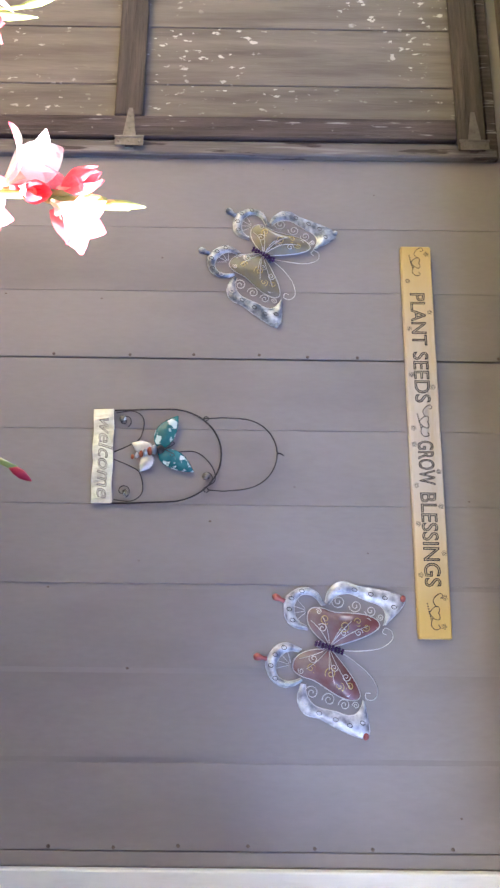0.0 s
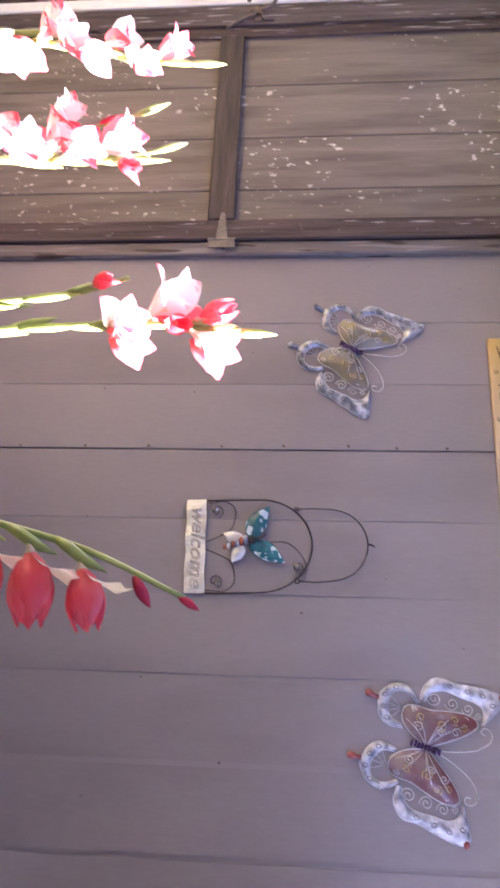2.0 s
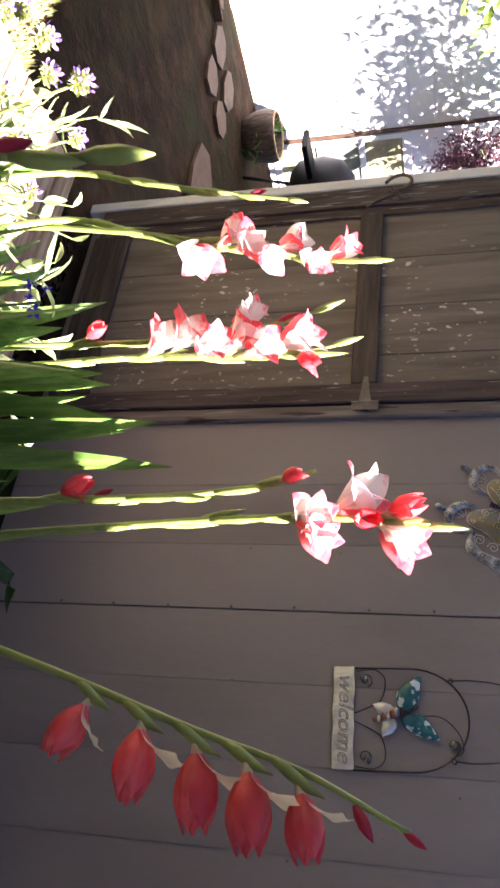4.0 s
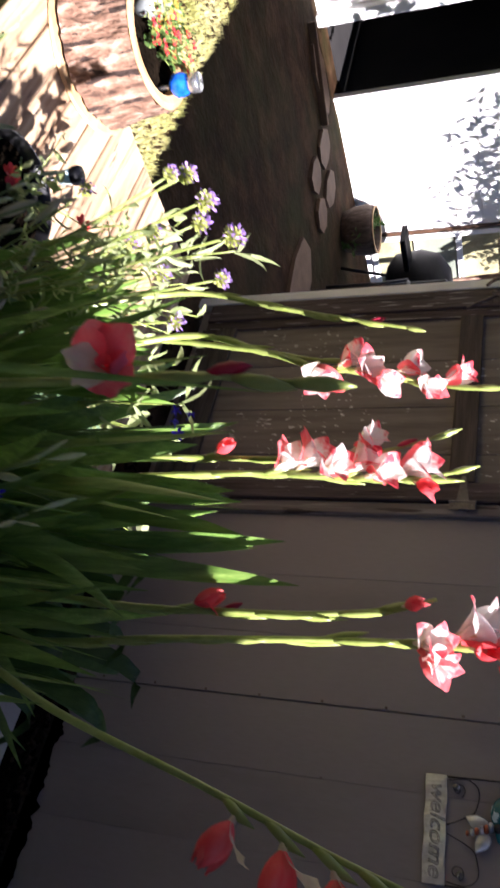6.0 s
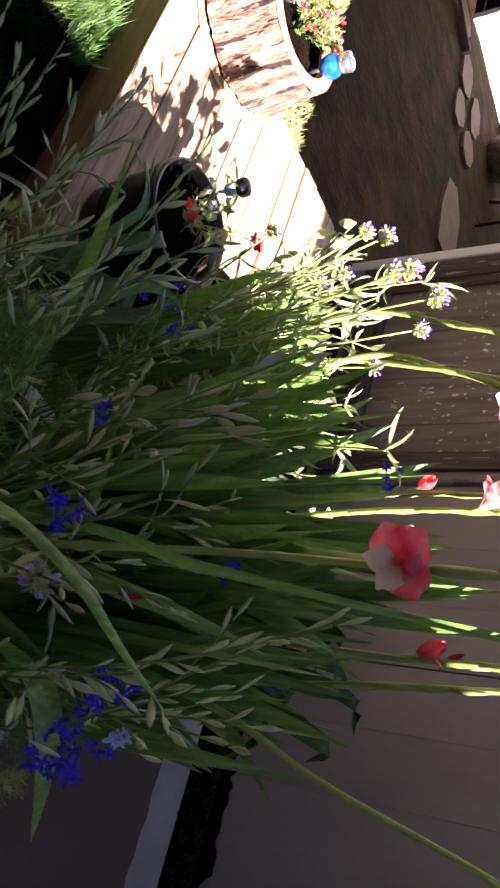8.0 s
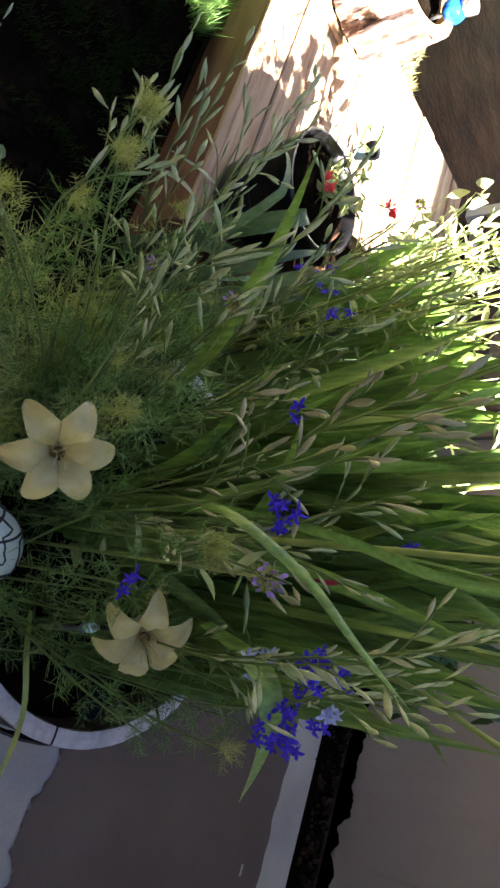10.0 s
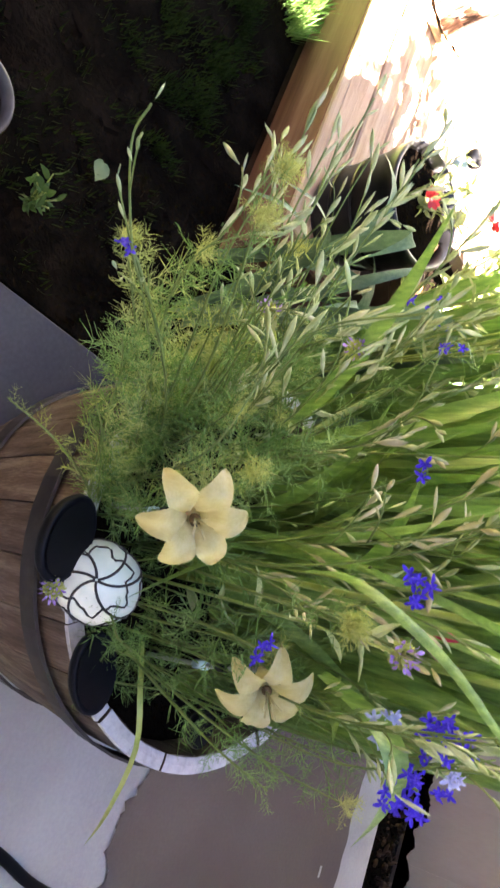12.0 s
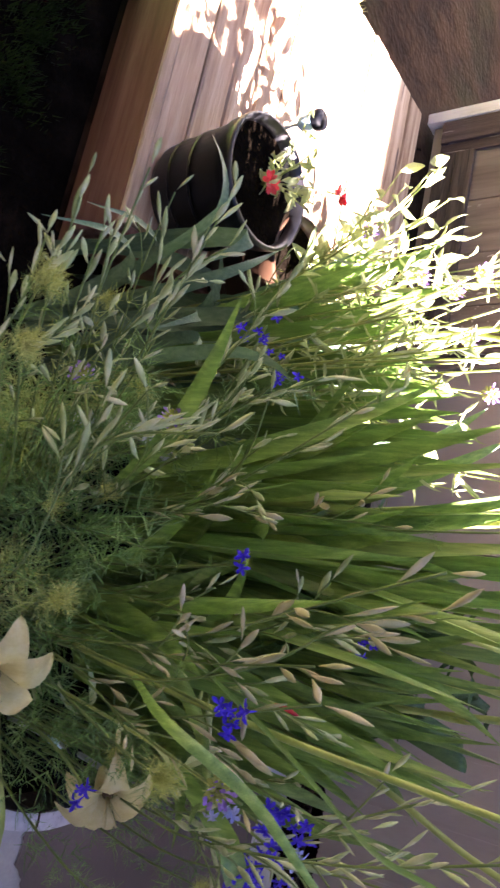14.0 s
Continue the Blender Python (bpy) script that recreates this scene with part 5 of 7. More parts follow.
gladiolus([(0.33, 0.48, SOIL), (0.239, 0.606, 0.649), (0.179, 0.66, 0.889), (0.173, 0.66, 1.038), (0.18, 0.66, 1.173), (0.18, 0.66, 1.251), (0.164, 0.66, 1.321)],
          [(1.066, (-0.6, -0.5, 0.2), 0.78, 0.4), (1.099, (-0.9, -0.3, 0.1), 0.9, 0.6), (1.133, (-0.4, -0.85, 0.2), 0.84, 0.7), (1.167, (-0.95, -0.25, 0.2), 0.84, 0.5), (1.195, (-0.3, -0.9, 0.3), 0.81, 0.6), (1.231, (-0.85, -0.3, 0.4), 0.95, 0.45), (1.257, (0.8, -0.4, 0.3), 0.56, 0.4)],
          [(1.297, (-0.4, 0, 1), 0.024)], [(1.218, (-0.5, 0, 0), 0.05)], leaves=8, stem_r=0.0055, leaf_len=(0.52, 0.8), seed=6, pale=True)
gladiolus([(0.29, 0.47, SOIL), (0.202, 0.584, 0.649), (0.146, 0.66, 0.953), (0.147, 0.66, 1.08), (0.136, 0.66, 1.197), (0.109, 0.66, 1.285)],
          [(0.968, (-0.6, -0.5, 0.3), 0.54, 0.4), (1.17, (-0.7, -0.5, 0.3), 0.78, 0.5)],
          [(1.227, (-0.6, 0, 0.8), 0.03)], [(1.272, (-0.3, 0, 0), 0.045)], leaves=7, stem_r=0.0052, leaf_len=(0.52, 0.8), seed=7)
gladiolus([(0.25, 0.43, SOIL), (0.013, 0.6, 0.587), (-0.17, 0.714, 0.809), (-0.126, 0.72, 0.975), (-0.088, 0.72, 1.068), (-0.071, 0.72, 1.162), (-0.044, 0.72, 1.244), (-0.03, 0.72, 1.344)],
          [(1.063, (0.95, -0.35, 0.0), 1.06, 0.35), (1.109, (-0.6, -0.7, 0.2), 0.84, 0.6), (1.139, (0.3, -0.9, 0.2), 0.84, 0.7), (1.168, (0.8, -0.5, 0.1), 0.84, 0.4), (1.197, (-0.85, -0.3, 0.4), 0.81, 0.5), (1.238, (0.7, -0.6, 0.3), 0.73, 0.4), (1.268, (-0.7, -0.3, 0.6), 0.78, 0.35)],
          [(1.314, (0, 0, 1), 0.03)], [(0.975, (-0.5, 0, 0), 0.06)], leaves=7, lean=-0.04, stem_r=0.0068, leaf_len=(0.40, 0.58), seed=8, pale=True)
gladiolus([(0.22, 0.4, SOIL), (-0.058, 0.561, 0.559), (-0.235, 0.67, 0.801), (-0.182, 0.67, 0.991), (-0.146, 0.67, 1.109), (-0.111, 0.67, 1.239)],
          [],
          [(1.157, (-0.5, 0, 0.6), 0.026)], [(0.943, (-0.5, 0, 0), 0.07), (1.062, (0.5, 0, 0), 0.055), (1.216, (0.3, 0, 0), 0.035)], leaves=6, lean=-0.05, stem_r=0.0064, leaf_len=(0.40, 0.58), seed=9)
gladiolus([(0.24, 0.44, SOIL), (-0.03, 0.62, 0.56), (-0.17, 0.72, 0.726), (-0.134, 0.72, 0.944), (-0.105, 0.72, 1.06), (-0.090, 0.72, 1.14)],
          [], [], [(0.90, (-0.5, 0, 0), 0.09), (0.99, (0.5, 0, 0), 0.08), (1.07, (-0.4, 0, 0), 0.06)], leaves=3, leaf_len=(0.36, 0.5), stem_r=0.0065, seed=19, label="tall green gladiolus stalk with long sunlit bracts in the barrel")
# near spike with one open bloom and a crimson bud
gladiolus([(0.44, 0.26, SOIL), (0.475, 0.19, 0.64), (0.495, 0.14, 0.90), (0.503, 0.12, 1.05), (0.508, 0.115, 1.16), (0.511, 0.11, 1.23), (0.517, 0.11, 1.27), (0.520, 0.11, 1.305)],
          [(1.176, (0.25, -0.9, 0.10), 0.48, 1.5)], [(1.233, (-0.2, -0.1, 0.6), 0.026)], [(1.185, (0.2, 0, 0), 0.06), (1.25, (0.2, 0, 0), 0.04), (1.285, (0.1, 0, 0), 0.035)], leaves=5, leaf_len=(0.38, 0.5), stem_r=0.0037, seed=10, kinds="rrccrm", roll=1.0)
# leaf fans without spikes
for i, (x, y) in enumerate(((0.36, 0.40), (0.42, 0.52), (0.52, 0.50), (0.56, 0.43), (0.24, 0.52), (0.34, 0.57), (0.47, 0.58), (0.60, 0.38), (0.30, 0.36), (0.46, 0.40), (0.40, 0.30), (0.19, 0.46))):
    gladiolus([(x, y, SOIL), (x, y, SOIL + 0.2), (x, y, SOIL + 0.3)], leaves=7, stem_r=0, leaf_len=(0.40, 0.66), label="fan of green sword leaves of a gladiolus", lean=0.10 * (x - 0.4), seed=40 + i)

# single broken and leaning leaves across the front of the barrel
def stray_leaf(pts, width, side, label, mat="blade"):
    base = Vector(pts[0])
    sl = thing("stray_leaf", base, label, "leaf", "stray leaves")
    blade("leaf_blade", [p - base for p in smooth_path(pts, 4)], width, side, mat, sl)


stray_leaf([(0.43, 0.24, 0.46), (0.444, 0.20, 0.72), (0.476, 0.14, 0.86), (0.511, 0.09, 0.97), (0.541, 0.055, 1.05), (0.550, 0.05, 1.1), (0.565, 0.05, 1.2), (0.580, 0.05, 1.30)], 0.0105, (0.7, 0.6, 0.0), "long dark green sword leaf before the open bloom")
stray_leaf([(0.478, 0.13, 0.74), (0.501, 0.055, 0.852), (0.542, 0.085, 0.93), (0.589, 0.105, 0.985), (0.625, 0.12, 1.03)], 0.0110, (0.6, -0.5, -0.3), "bent green sword leaf across the planting")
stray_leaf([(0.56, 0.24, 0.72), (0.60, 0.20, 0.83), (0.64, 0.21, 0.855), (0.68, 0.28, 0.81), (0.725, 0.386, 0.728)], 0.025, (-0.5, 0.5, 0.5), "green sword leaf bent over the rim")
stray_leaf([(0.27, 0.26, 0.50), (0.21, 0.17, 0.67), (0.16, 0.09, 0.78), (0.12, 0.01, 0.868)], 0.024, (0.5, 0.6, -0.2), "long bright sword leaf leaning to the landing")
stray_leaf([(0.58, 0.25, 0.42), (0.633, 0.24, 0.455), (0.71, 0.269, 0.46), (0.80, 0.30, 0.42), (0.86, 0.36, 0.34)], 0.008, (0.0, 0.6, 0.6), "yellow-green grass blade hanging over the rim", "stem")
stray_leaf([(0.46, 0.20, 0.50), (0.478, 0.14, 0.60), (0.505, 0.11, 0.595), (0.530, 0.10, 0.565), (0.556, 0.095, 0.53)], 0.024, (0.3, -0.5, 0.6), "green sword leaf pointing at the glass globe")
# sword leaves whose tips reach up into the sun
for foot, tips, mat, name in (((0.27, 0.52, SOIL), ((0.017, 0.59, 0.90), (0.06, 0.60, 0.94), (0.13, 0.60, 1.02), (0.169, 0.60, 0.97), (0.245, 0.60, 1.041), (0.262, 0.60, 1.055), (0.313, 0.60, 1.075)), "blade", "gladiolus"),
                              ((0.37, 0.53, SOIL), ((0.317, 0.60, 1.124), (0.328, 0.60, 1.09), (0.375, 0.60, 1.151), (0.27, 0.61, 1.02), (0.22, 0.62, 0.99)), "blade", "gladiolus"),
                              ((-0.06, 0.50, 0.0), ((-0.16, 0.54, 0.76), (-0.10, 0.50, 0.80), (-0.04, 0.56, 0.82), (-0.20, 0.50, 0.73), (0.02, 0.52, 0.86), (-0.13, 0.57, 0.79), (-0.24, 0.53, 0.70)), "blade", "iris_plant"),
                              ((0.06, 0.49, 0.0), ((0.04, 0.55, 0.88), (0.09, 0.52, 0.91), (-0.02, 0.48, 0.82), (0.13, 0.56, 0.94), (0.0, 0.58, 0.86), (0.07, 0.60, 0.88)), "blade", "iris_plant"),
                              ((-0.10, 0.62, 0.0), ((-0.128, 0.60, 0.80), (-0.20, 0.60, 0.78), (-0.289, 0.60, 0.80), (-0.05, 0.62, 0.80), (-0.10, 0.66, 0.78), (-0.02, 0.60, 0.83), (0.03, 0.64, 0.84), (-0.24, 0.66, 0.80)), "blade", "iris_plant")):
    g = thing(name, foot, "fan of sword leaves with sunlit tips", "plant")
    rl = random.Random(len(tips))
    for tip in tips:
        t = Vector(tip) - Vector(foot)
        blade("leaf", bez(Vector((rl.uniform(-0.02, 0.02), rl.uniform(-0.02, 0.02), 0)), Vector((t.x * 0.25, t.y * 0.4, t.z * 0.6)), t, 11), rl.uniform(0.026, 0.036), (0.5, 0.8 + rl.uniform(-0.2, 0.3), 0), mat, g, 0.2, twist=rl.uniform(-0.2, 0.2), tip=8.0)
# broad drooping leaves at the back of the barrel, against the siding
rb = random.Random(91)
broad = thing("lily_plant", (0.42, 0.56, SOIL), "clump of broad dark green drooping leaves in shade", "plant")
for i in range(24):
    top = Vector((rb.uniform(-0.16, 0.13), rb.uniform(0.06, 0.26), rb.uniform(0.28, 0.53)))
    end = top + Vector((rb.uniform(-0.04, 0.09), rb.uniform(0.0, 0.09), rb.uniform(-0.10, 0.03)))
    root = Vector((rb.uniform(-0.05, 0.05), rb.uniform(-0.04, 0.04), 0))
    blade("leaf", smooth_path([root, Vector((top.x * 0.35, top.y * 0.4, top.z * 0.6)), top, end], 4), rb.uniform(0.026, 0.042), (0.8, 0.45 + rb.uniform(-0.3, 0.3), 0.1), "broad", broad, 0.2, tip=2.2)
# half-open bud low in the planting
gladiolus([(0.47, 0.30, SOIL), (0.478, 0.285, 0.65), (0.481, 0.282, 0.80), (0.482, 0.282, 0.83)], [], [(0.812, (0.1, -0.1, 0.3), 0.040)], leaves=0, stem_r=0.0052, seed=12, label="short gladiolus with a half-open crimson bud")


# ---- feathery plants ----
def feathery(ctrl, fronds, mat, seed, label, size=1.0, pods=0, low=0.18):
    r = random.Random(seed)
    base = Vector(ctrl[0])
    pl = thing("feathery_plant", base, label, "plant", "feathery plants in the barrel")
    path = [p - base for p in smooth_path(ctrl, 6)]
    tube_part("stem", path, 0.0019, "thin_stem", pl, 5, taper=lambda s: 1.1 - 0.6 * s)
    b = Batch()
    for i in range(fronds):
        s = low + (1 - low) * (i / fronds) ** 0.85
        f = s * (len(path) - 1)
        k = min(int(f), len(path) - 2)
        p = path[k].lerp(path[k + 1], f - k)
        t = (path[k + 1] - path[k]).normalized()
        a = 2.4 * i
        side = t.cross(Vector((math.cos(a), math.sin(a), 0.3))).normalized()
        d = (side * r.uniform(0.7, 1.2) + t * r.uniform(0.25, 0.9) + rv(0.2, r)).normalized()
        b.add(FRONDS[i % 6], along(p, d, r.uniform(0, 6.3), size * r.uniform(0.65, 1.25) * (1.15 - 0.4 * s)))
    b.build("foliage", mat, pl)
    if pods:
        pb = Batch()
        for i in range(pods):
            p = path[-1] + rv(0.004, r)
            d = (Vector((0, 0, 1)) + rv(1.0, r)).normalized()
            pb.add(FRONDS[i % 6], along(p, d, r.uniform(0, 6), 0.45))
        pb.build("seed_head", "bract", pl, "round hairy green seed head")
    return pl


def fill_feathery(count, seed, centre, spread, height, outward, mat, fronds, size=1.0, low=0.18):
    r = random.Random(seed)
    for i in range(count):
        a, q = r.uniform(0, 6.28), math.sqrt(r.random())
        x, y = centre[0] + spread[0] * q * math.cos(a), centre[1] + spread[1] * q * math.sin(a)
        dx, dy = x - BX, y - BY
        rad = math.hypot(dx, dy)
        if rad > 0.25:
            x, y = BX + dx * 0.25 / rad, BY + dy * 0.25 / rad
        h = r.uniform(*height)
        ox, oy = outward[0] * r.uniform(0.4, 1.3) + r.uniform(-0.05, 0.05), outward[1] * r.uniform(0.4, 1.3) + r.uniform(-0.05, 0.05)
        feathery([(x, y, SOIL), (x + 0.25 * ox, y + 0.25 * oy, SOIL + 0.45 * h), (x + ox, y + oy, SOIL + h)], fronds, mat, seed * 100 + i, "feathery fine-leaved green annual in the barrel" if mat == "fern" else "yellowing feathery annual in the barrel", size, pods=10 if r.random() < 0.3 else 0, low=low)


fill_feathery(5, 11, (0.42, 0.20), (0.14, 0.08), (0.22, 0.38), (0.04, -0.09), "fern", 13, 1.5, 0.4)
fill_feathery(4, 12, (0.30, 0.20), (0.12, 0.12), (0.20, 0.36), (-0.10, -0.15), "fern", 13, 1.5)
fill_feathery(4, 13, (0.26, 0.16), (0.10, 0.08), (0.06, 0.26), (-0.14, -0.17), "fern_yellow", 14, 1.45)
fill_feathery(4, 18, (0.23, 0.17), (0.08, 0.08), (0.0, 0.10), (-0.05, -0.12), "fern_yellow", 20, 1.5)
fill_feathery(3, 17, (0.22, 0.26), (0.08, 0.12), (0.04, 0.22), (-0.12, -0.10), "fern", 12, 1.4)
fill_feathery(5, 14, (0.60, 0.30), (0.04, 0.10), (0.20, 0.38), (0.03, 0.0), "fern", 14, 1.1, 0.55)
fill_feathery(2, 16, (0.22, 0.32), (0.08, 0.10), (0.26, 0.42), (-0.14, -0.02), "fern", 11, 1.4)


# plumes that hang over the rim, and round hairy seed heads on tall stems
for i, (c, n, mt, sz, heads) in enumerate((
        ([(0.40, 0.14, SOIL), (0.36, 0.04, 0.50), (0.28, -0.05, 0.54), (0.206, -0.117, 0.55)], 44, "fern_yellow", 0.9, 16),
        ([(0.45, 0.12, SOIL), (0.43, 0.03, 0.48), (0.38, -0.03, 0.53), (0.27, -0.06, 0.56)], 44, "fern_yellow", 0.9, 0),
        ([(0.46, 0.10, SOIL), (0.45, 0.03, 0.47), (0.43, -0.06, 0.50), (0.42, -0.13, 0.50)], 16, "fern_yellow", 0.5, 0),
        ([(0.47, 0.11, SOIL), (0.44, 0.03, 0.47), (0.40, -0.02, 0.52), (0.37, -0.05, 0.52)], 26, "fern", 0.75, 0),
        ([(0.36, 0.12, SOIL), (0.30, 0.0, 0.50), (0.25, -0.04, 0.56), (0.19, -0.06, 0.61)], 40, "fern", 0.9, 18),
        ([(0.42, 0.12, SOIL), (0.38, 0.0, 0.50), (0.34, -0.05, 0.55), (0.33, -0.10, 0.60)], 40, "fern", 0.9, 0),
        ([(0.34, 0.16, SOIL), (0.28, 0.0, 0.58), (0.22, -0.08, 0.68), (0.16, -0.116, 0.75)], 16, "fern", 0.7, 34),
        ([(0.33, 0.18, SOIL), (0.29, 0.02, 0.60), (0.25, -0.07, 0.70), (0.223, -0.119, 0.75)], 16, "fern", 0.7, 30),
        ([(0.46, 0.24, SOIL), (0.50, 0.14, 0.60), (0.53, 0.07, 0.78), (0.542, 0.045, 0.86)], 16, "fern", 0.7, 34),
        ([(0.44, 0.18, SOIL), (0.43, 0.10, 0.55), (0.43, 0.04, 0.66), (0.42, 0.02, 0.72)], 18, "fern_yellow", 0.7, 24),
        ([(0.60, 0.26, SOIL), (0.64, 0.25, 0.55), (0.67, 0.26, 0.68), (0.68, 0.27, 0.77)], 20, "fern", 0.75, 12),
        ([(0.58, 0.22, SOIL), (0.63, 0.17, 0.55), (0.67, 0.15, 0.68), (0.69, 0.15, 0.76)], 20, "fern", 0.75, 0),
        ([(0.56, 0.14, SOIL), (0.57, 0.10, 0.50), (0.60, 0.08, 0.56), (0.61, 0.07, 0.60)], 20, "fern", 0.7, 0))):
    feathery(c, n, mt, 900 + i, "feathery plume hanging over the barrel's rim" if not heads else "feathery annual with a round hairy seed head", sz, pods=heads)


r4 = random.Random(41)
for i in range(13):
    a = radians(196 + 6.6 * i)
    x, y = BX + 0.24 * math.cos(a), BY + 0.24 * math.sin(a)
    q, h = r4.uniform(0.05, 0.12), r4.uniform(0.10, 0.24)
    feathery([(x, y, SOIL), (x + 0.3 * q * math.cos(a), y + 0.3 * q * math.sin(a), SOIL + 0.6 * h), (x + q * math.cos(a), y + q * math.sin(a), SOIL + h)], 26, "fern_yellow" if i % 5 == 0 else "fern", 1000 + i, "feathery plume leaning over the barrel's rim", r4.uniform(0.8, 1.05), low=0.1)
for i in range(9):
    a = radians(222 + 6.0 * i)
    x, y = BX + 0.262 * math.cos(a), BY + 0.262 * math.sin(a)
    feathery([(x, y, SOIL), (x + 0.01 * math.cos(a), y + 0.01 * math.sin(a), SOIL + 0.05), (x + 0.06 * math.cos(a), y + 0.06 * math.sin(a), SOIL + r4.uniform(0.07, 0.12))], 34, "fern_yellow" if i % 3 == 1 else "fern", 1060 + i, "feathery plume lying over the barrel's rim", 0.8, low=0.3)
for i in range(9):
    x, y = r4.uniform(0.46, 0.64), r4.uniform(0.16, 0.36)
    feathery([(x, y, SOIL), (x + 0.01, y - 0.01, SOIL + 0.05), (x + r4.uniform(-0.03, 0.04), y + r4.uniform(-0.05, 0.03), SOIL + r4.uniform(0.06, 0.16))], 12, "fern", 1030 + i, "low feathery seedling on the barrel's soil", 0.75, low=0.1)


# ---- seed stalks with pale pods ----
def shared_mesh(name, tpl, mat, smooth=False):
    me = bpy.data.meshes.new(name)
    me.from_pydata(tpl[0].tolist(), [], tpl[1])
    me.materials.append(M[mat])
    if smooth:
        me.polygons.foreach_set("use_smooth", [True] * len(me.polygons))
    return me


POD_MESH = {k: shared_mesh("seed_pod", POD, k, True) for k in ("pod", "straw")}
STAR_MESH = {k: shared_mesh("flower", STAR, k) for k in ("blue_petal", "pale_blue_petal")}


def seed_stalk(ctrl, pods, mat, seed, size=1.0):
    r = random.Random(seed)
    base = Vector(ctrl[0])
    st = thing("seed_stalk", base, "thin arching stalk with pale papery seed pods" if mat == "pod" else "dry stalk with straw-coloured seed pods", "plant", "seed stalks in the barrel")
    path = [p - base for p in smooth_path(ctrl, 6)]
    tube_part("stem", path, 0.0013, "thin_stem", st, 4)
    n_side = 3
    runs = [(path, 0.45, int(0.62 * pods) - n_side)]
    for j in range(n_side):
        k = int((0.42 + 0.14 * j) * (len(path) - 1))
        t = (path[k + 1] - path[k]).normalized()
        e = path[k] + (t * 0.9 + rv(0.55, r)).normalized() * r.uniform(0.05, 0.09)
        side = bez(path[k], path[k].lerp(e, 0.5) + t * 0.012, e, 5)
        tube_part("branch", side, 0.0010, "thin_stem", st, 4)
        runs.append((side, 0.45, 3))
    for run, s0, n in runs:
        for i in range(max(2, n)):
            f = (s0 + (1 - s0) * i / max(1, n - 1)) * (len(run) - 1)
            k = min(int(f), len(run) - 2)
            p = run[k].lerp(run[k + 1], f - k)
            t = (run[k + 1] - run[k]).normalized()
            d = (t * 1.35 + rv(0.6, r)).normalized()
            o = new("seed_pod", POD_MESH[mat])
            o.parent = st
            o.matrix_basis = along(p + d * 0.004, d, r.uniform(0, 6), size * r.uniform(0.7, 1.3)) @ Matrix.Diagonal((r.uniform(1.05, 1.35), 1.15, 1.3, 1))
    return st


r2 = random.Random(21)
for i in range(11):
    a = r2.uniform(0, 6.28)
    q = 0.2 * math.sqrt(r2.random())
    x, y = 0.38 + q * math.cos(a), 0.26 + 0.8 * q * math.sin(a)
    grp = i % 3
    out = ((-0.16, -0.16), (0.02, -0.08), (0.10, 0.06))[grp]
    h = r2.uniform(0.34, 0.55)
    ox, oy = out[0] * r2.uniform(0.4, 1.2), out[1] * r2.uniform(0.4, 1.2)
    seed_stalk([(x, y, SOIL), (x + 0.2 * ox, y + 0.2 * oy, SOIL + 0.5 * h), (x + 0.6 * ox, y + 0.6 * oy, SOIL + 0.85 * h), (x + ox, y + oy, SOIL + h)], r2.randint(10, 14), "straw" if r2.random() < 0.18 else "pod", 300 + i, r2.uniform(0.5, 0.72))
# the tallest ones
for c, n, mt in (([(0.36, 0.16, SOIL), (0.32, 0.0, 0.54), (0.31, -0.13, 0.65), (0.299, -0.188, 0.687), (0.25, -0.250, 0.722), (0.225, -0.262, 0.745)], 3, "pod"), ([(0.56, 0.26, SOIL), (0.605, 0.17, 0.75), (0.60, 0.15, 0.88), (0.578, 0.15, 1.0), (0.54, 0.15, 1.118)], 26, "pod"), ([(0.55, 0.28, SOIL), (0.60, 0.20, 0.72), (0.605, 0.17, 0.85), (0.59, 0.16, 0.96)], 12, "pod"), ([(0.3, 0.2, SOIL), (0.22, 0.06, 0.58), (0.15, -0.02, 0.68), (0.08, -0.06, 0.74)], 14, "pod"),
                 ([(0.45, 0.2, SOIL), (0.48, 0.14, 0.62), (0.52, 0.10, 0.78), (0.55, 0.09, 0.92)], 9, "straw"), ([(0.5, 0.36, SOIL), (0.54, 0.34, 0.66), (0.58, 0.33, 0.80), (0.60, 0.34, 0.95)], 14, "pod"),
                 ([(0.34, 0.18, SOIL), (0.27, 0.02, 0.58), (0.17, -0.06, 0.69), (0.06, -0.11, 0.76)], 15, "pod"), ([(0.33, 0.2, SOIL), (0.24, 0.06, 0.60), (0.13, -0.02, 0.71), (0.01, -0.05, 0.77)], 16, "pod"),
                 ([(0.30, 0.22, SOIL), (0.22, 0.10, 0.62), (0.11, 0.04, 0.75), (-0.01, 0.03, 0.81)], 17, "pod"), 
                 ([(0.28, 0.26, SOIL), (0.2, 0.16, 0.66), (0.10, 0.12, 0.80), (0.0, 0.10, 0.88)], 19, "pod"), ([(0.4, 0.25, SOIL), (0.44, 0.16, 0.65), (0.45, 0.10, 0.82), (0.43, 0.06, 0.98)], 12, "straw"), ([(0.36, 0.30, SOIL), (0.28, 0.25, 0.65), (0.23, 0.20, 0.80), (0.16, 0.18, 0.93)], 13, "pod")):
    seed_stalk(c, n + 6, mt, 500 + n + len(mt), 0.36 if n == 3 else 0.56)

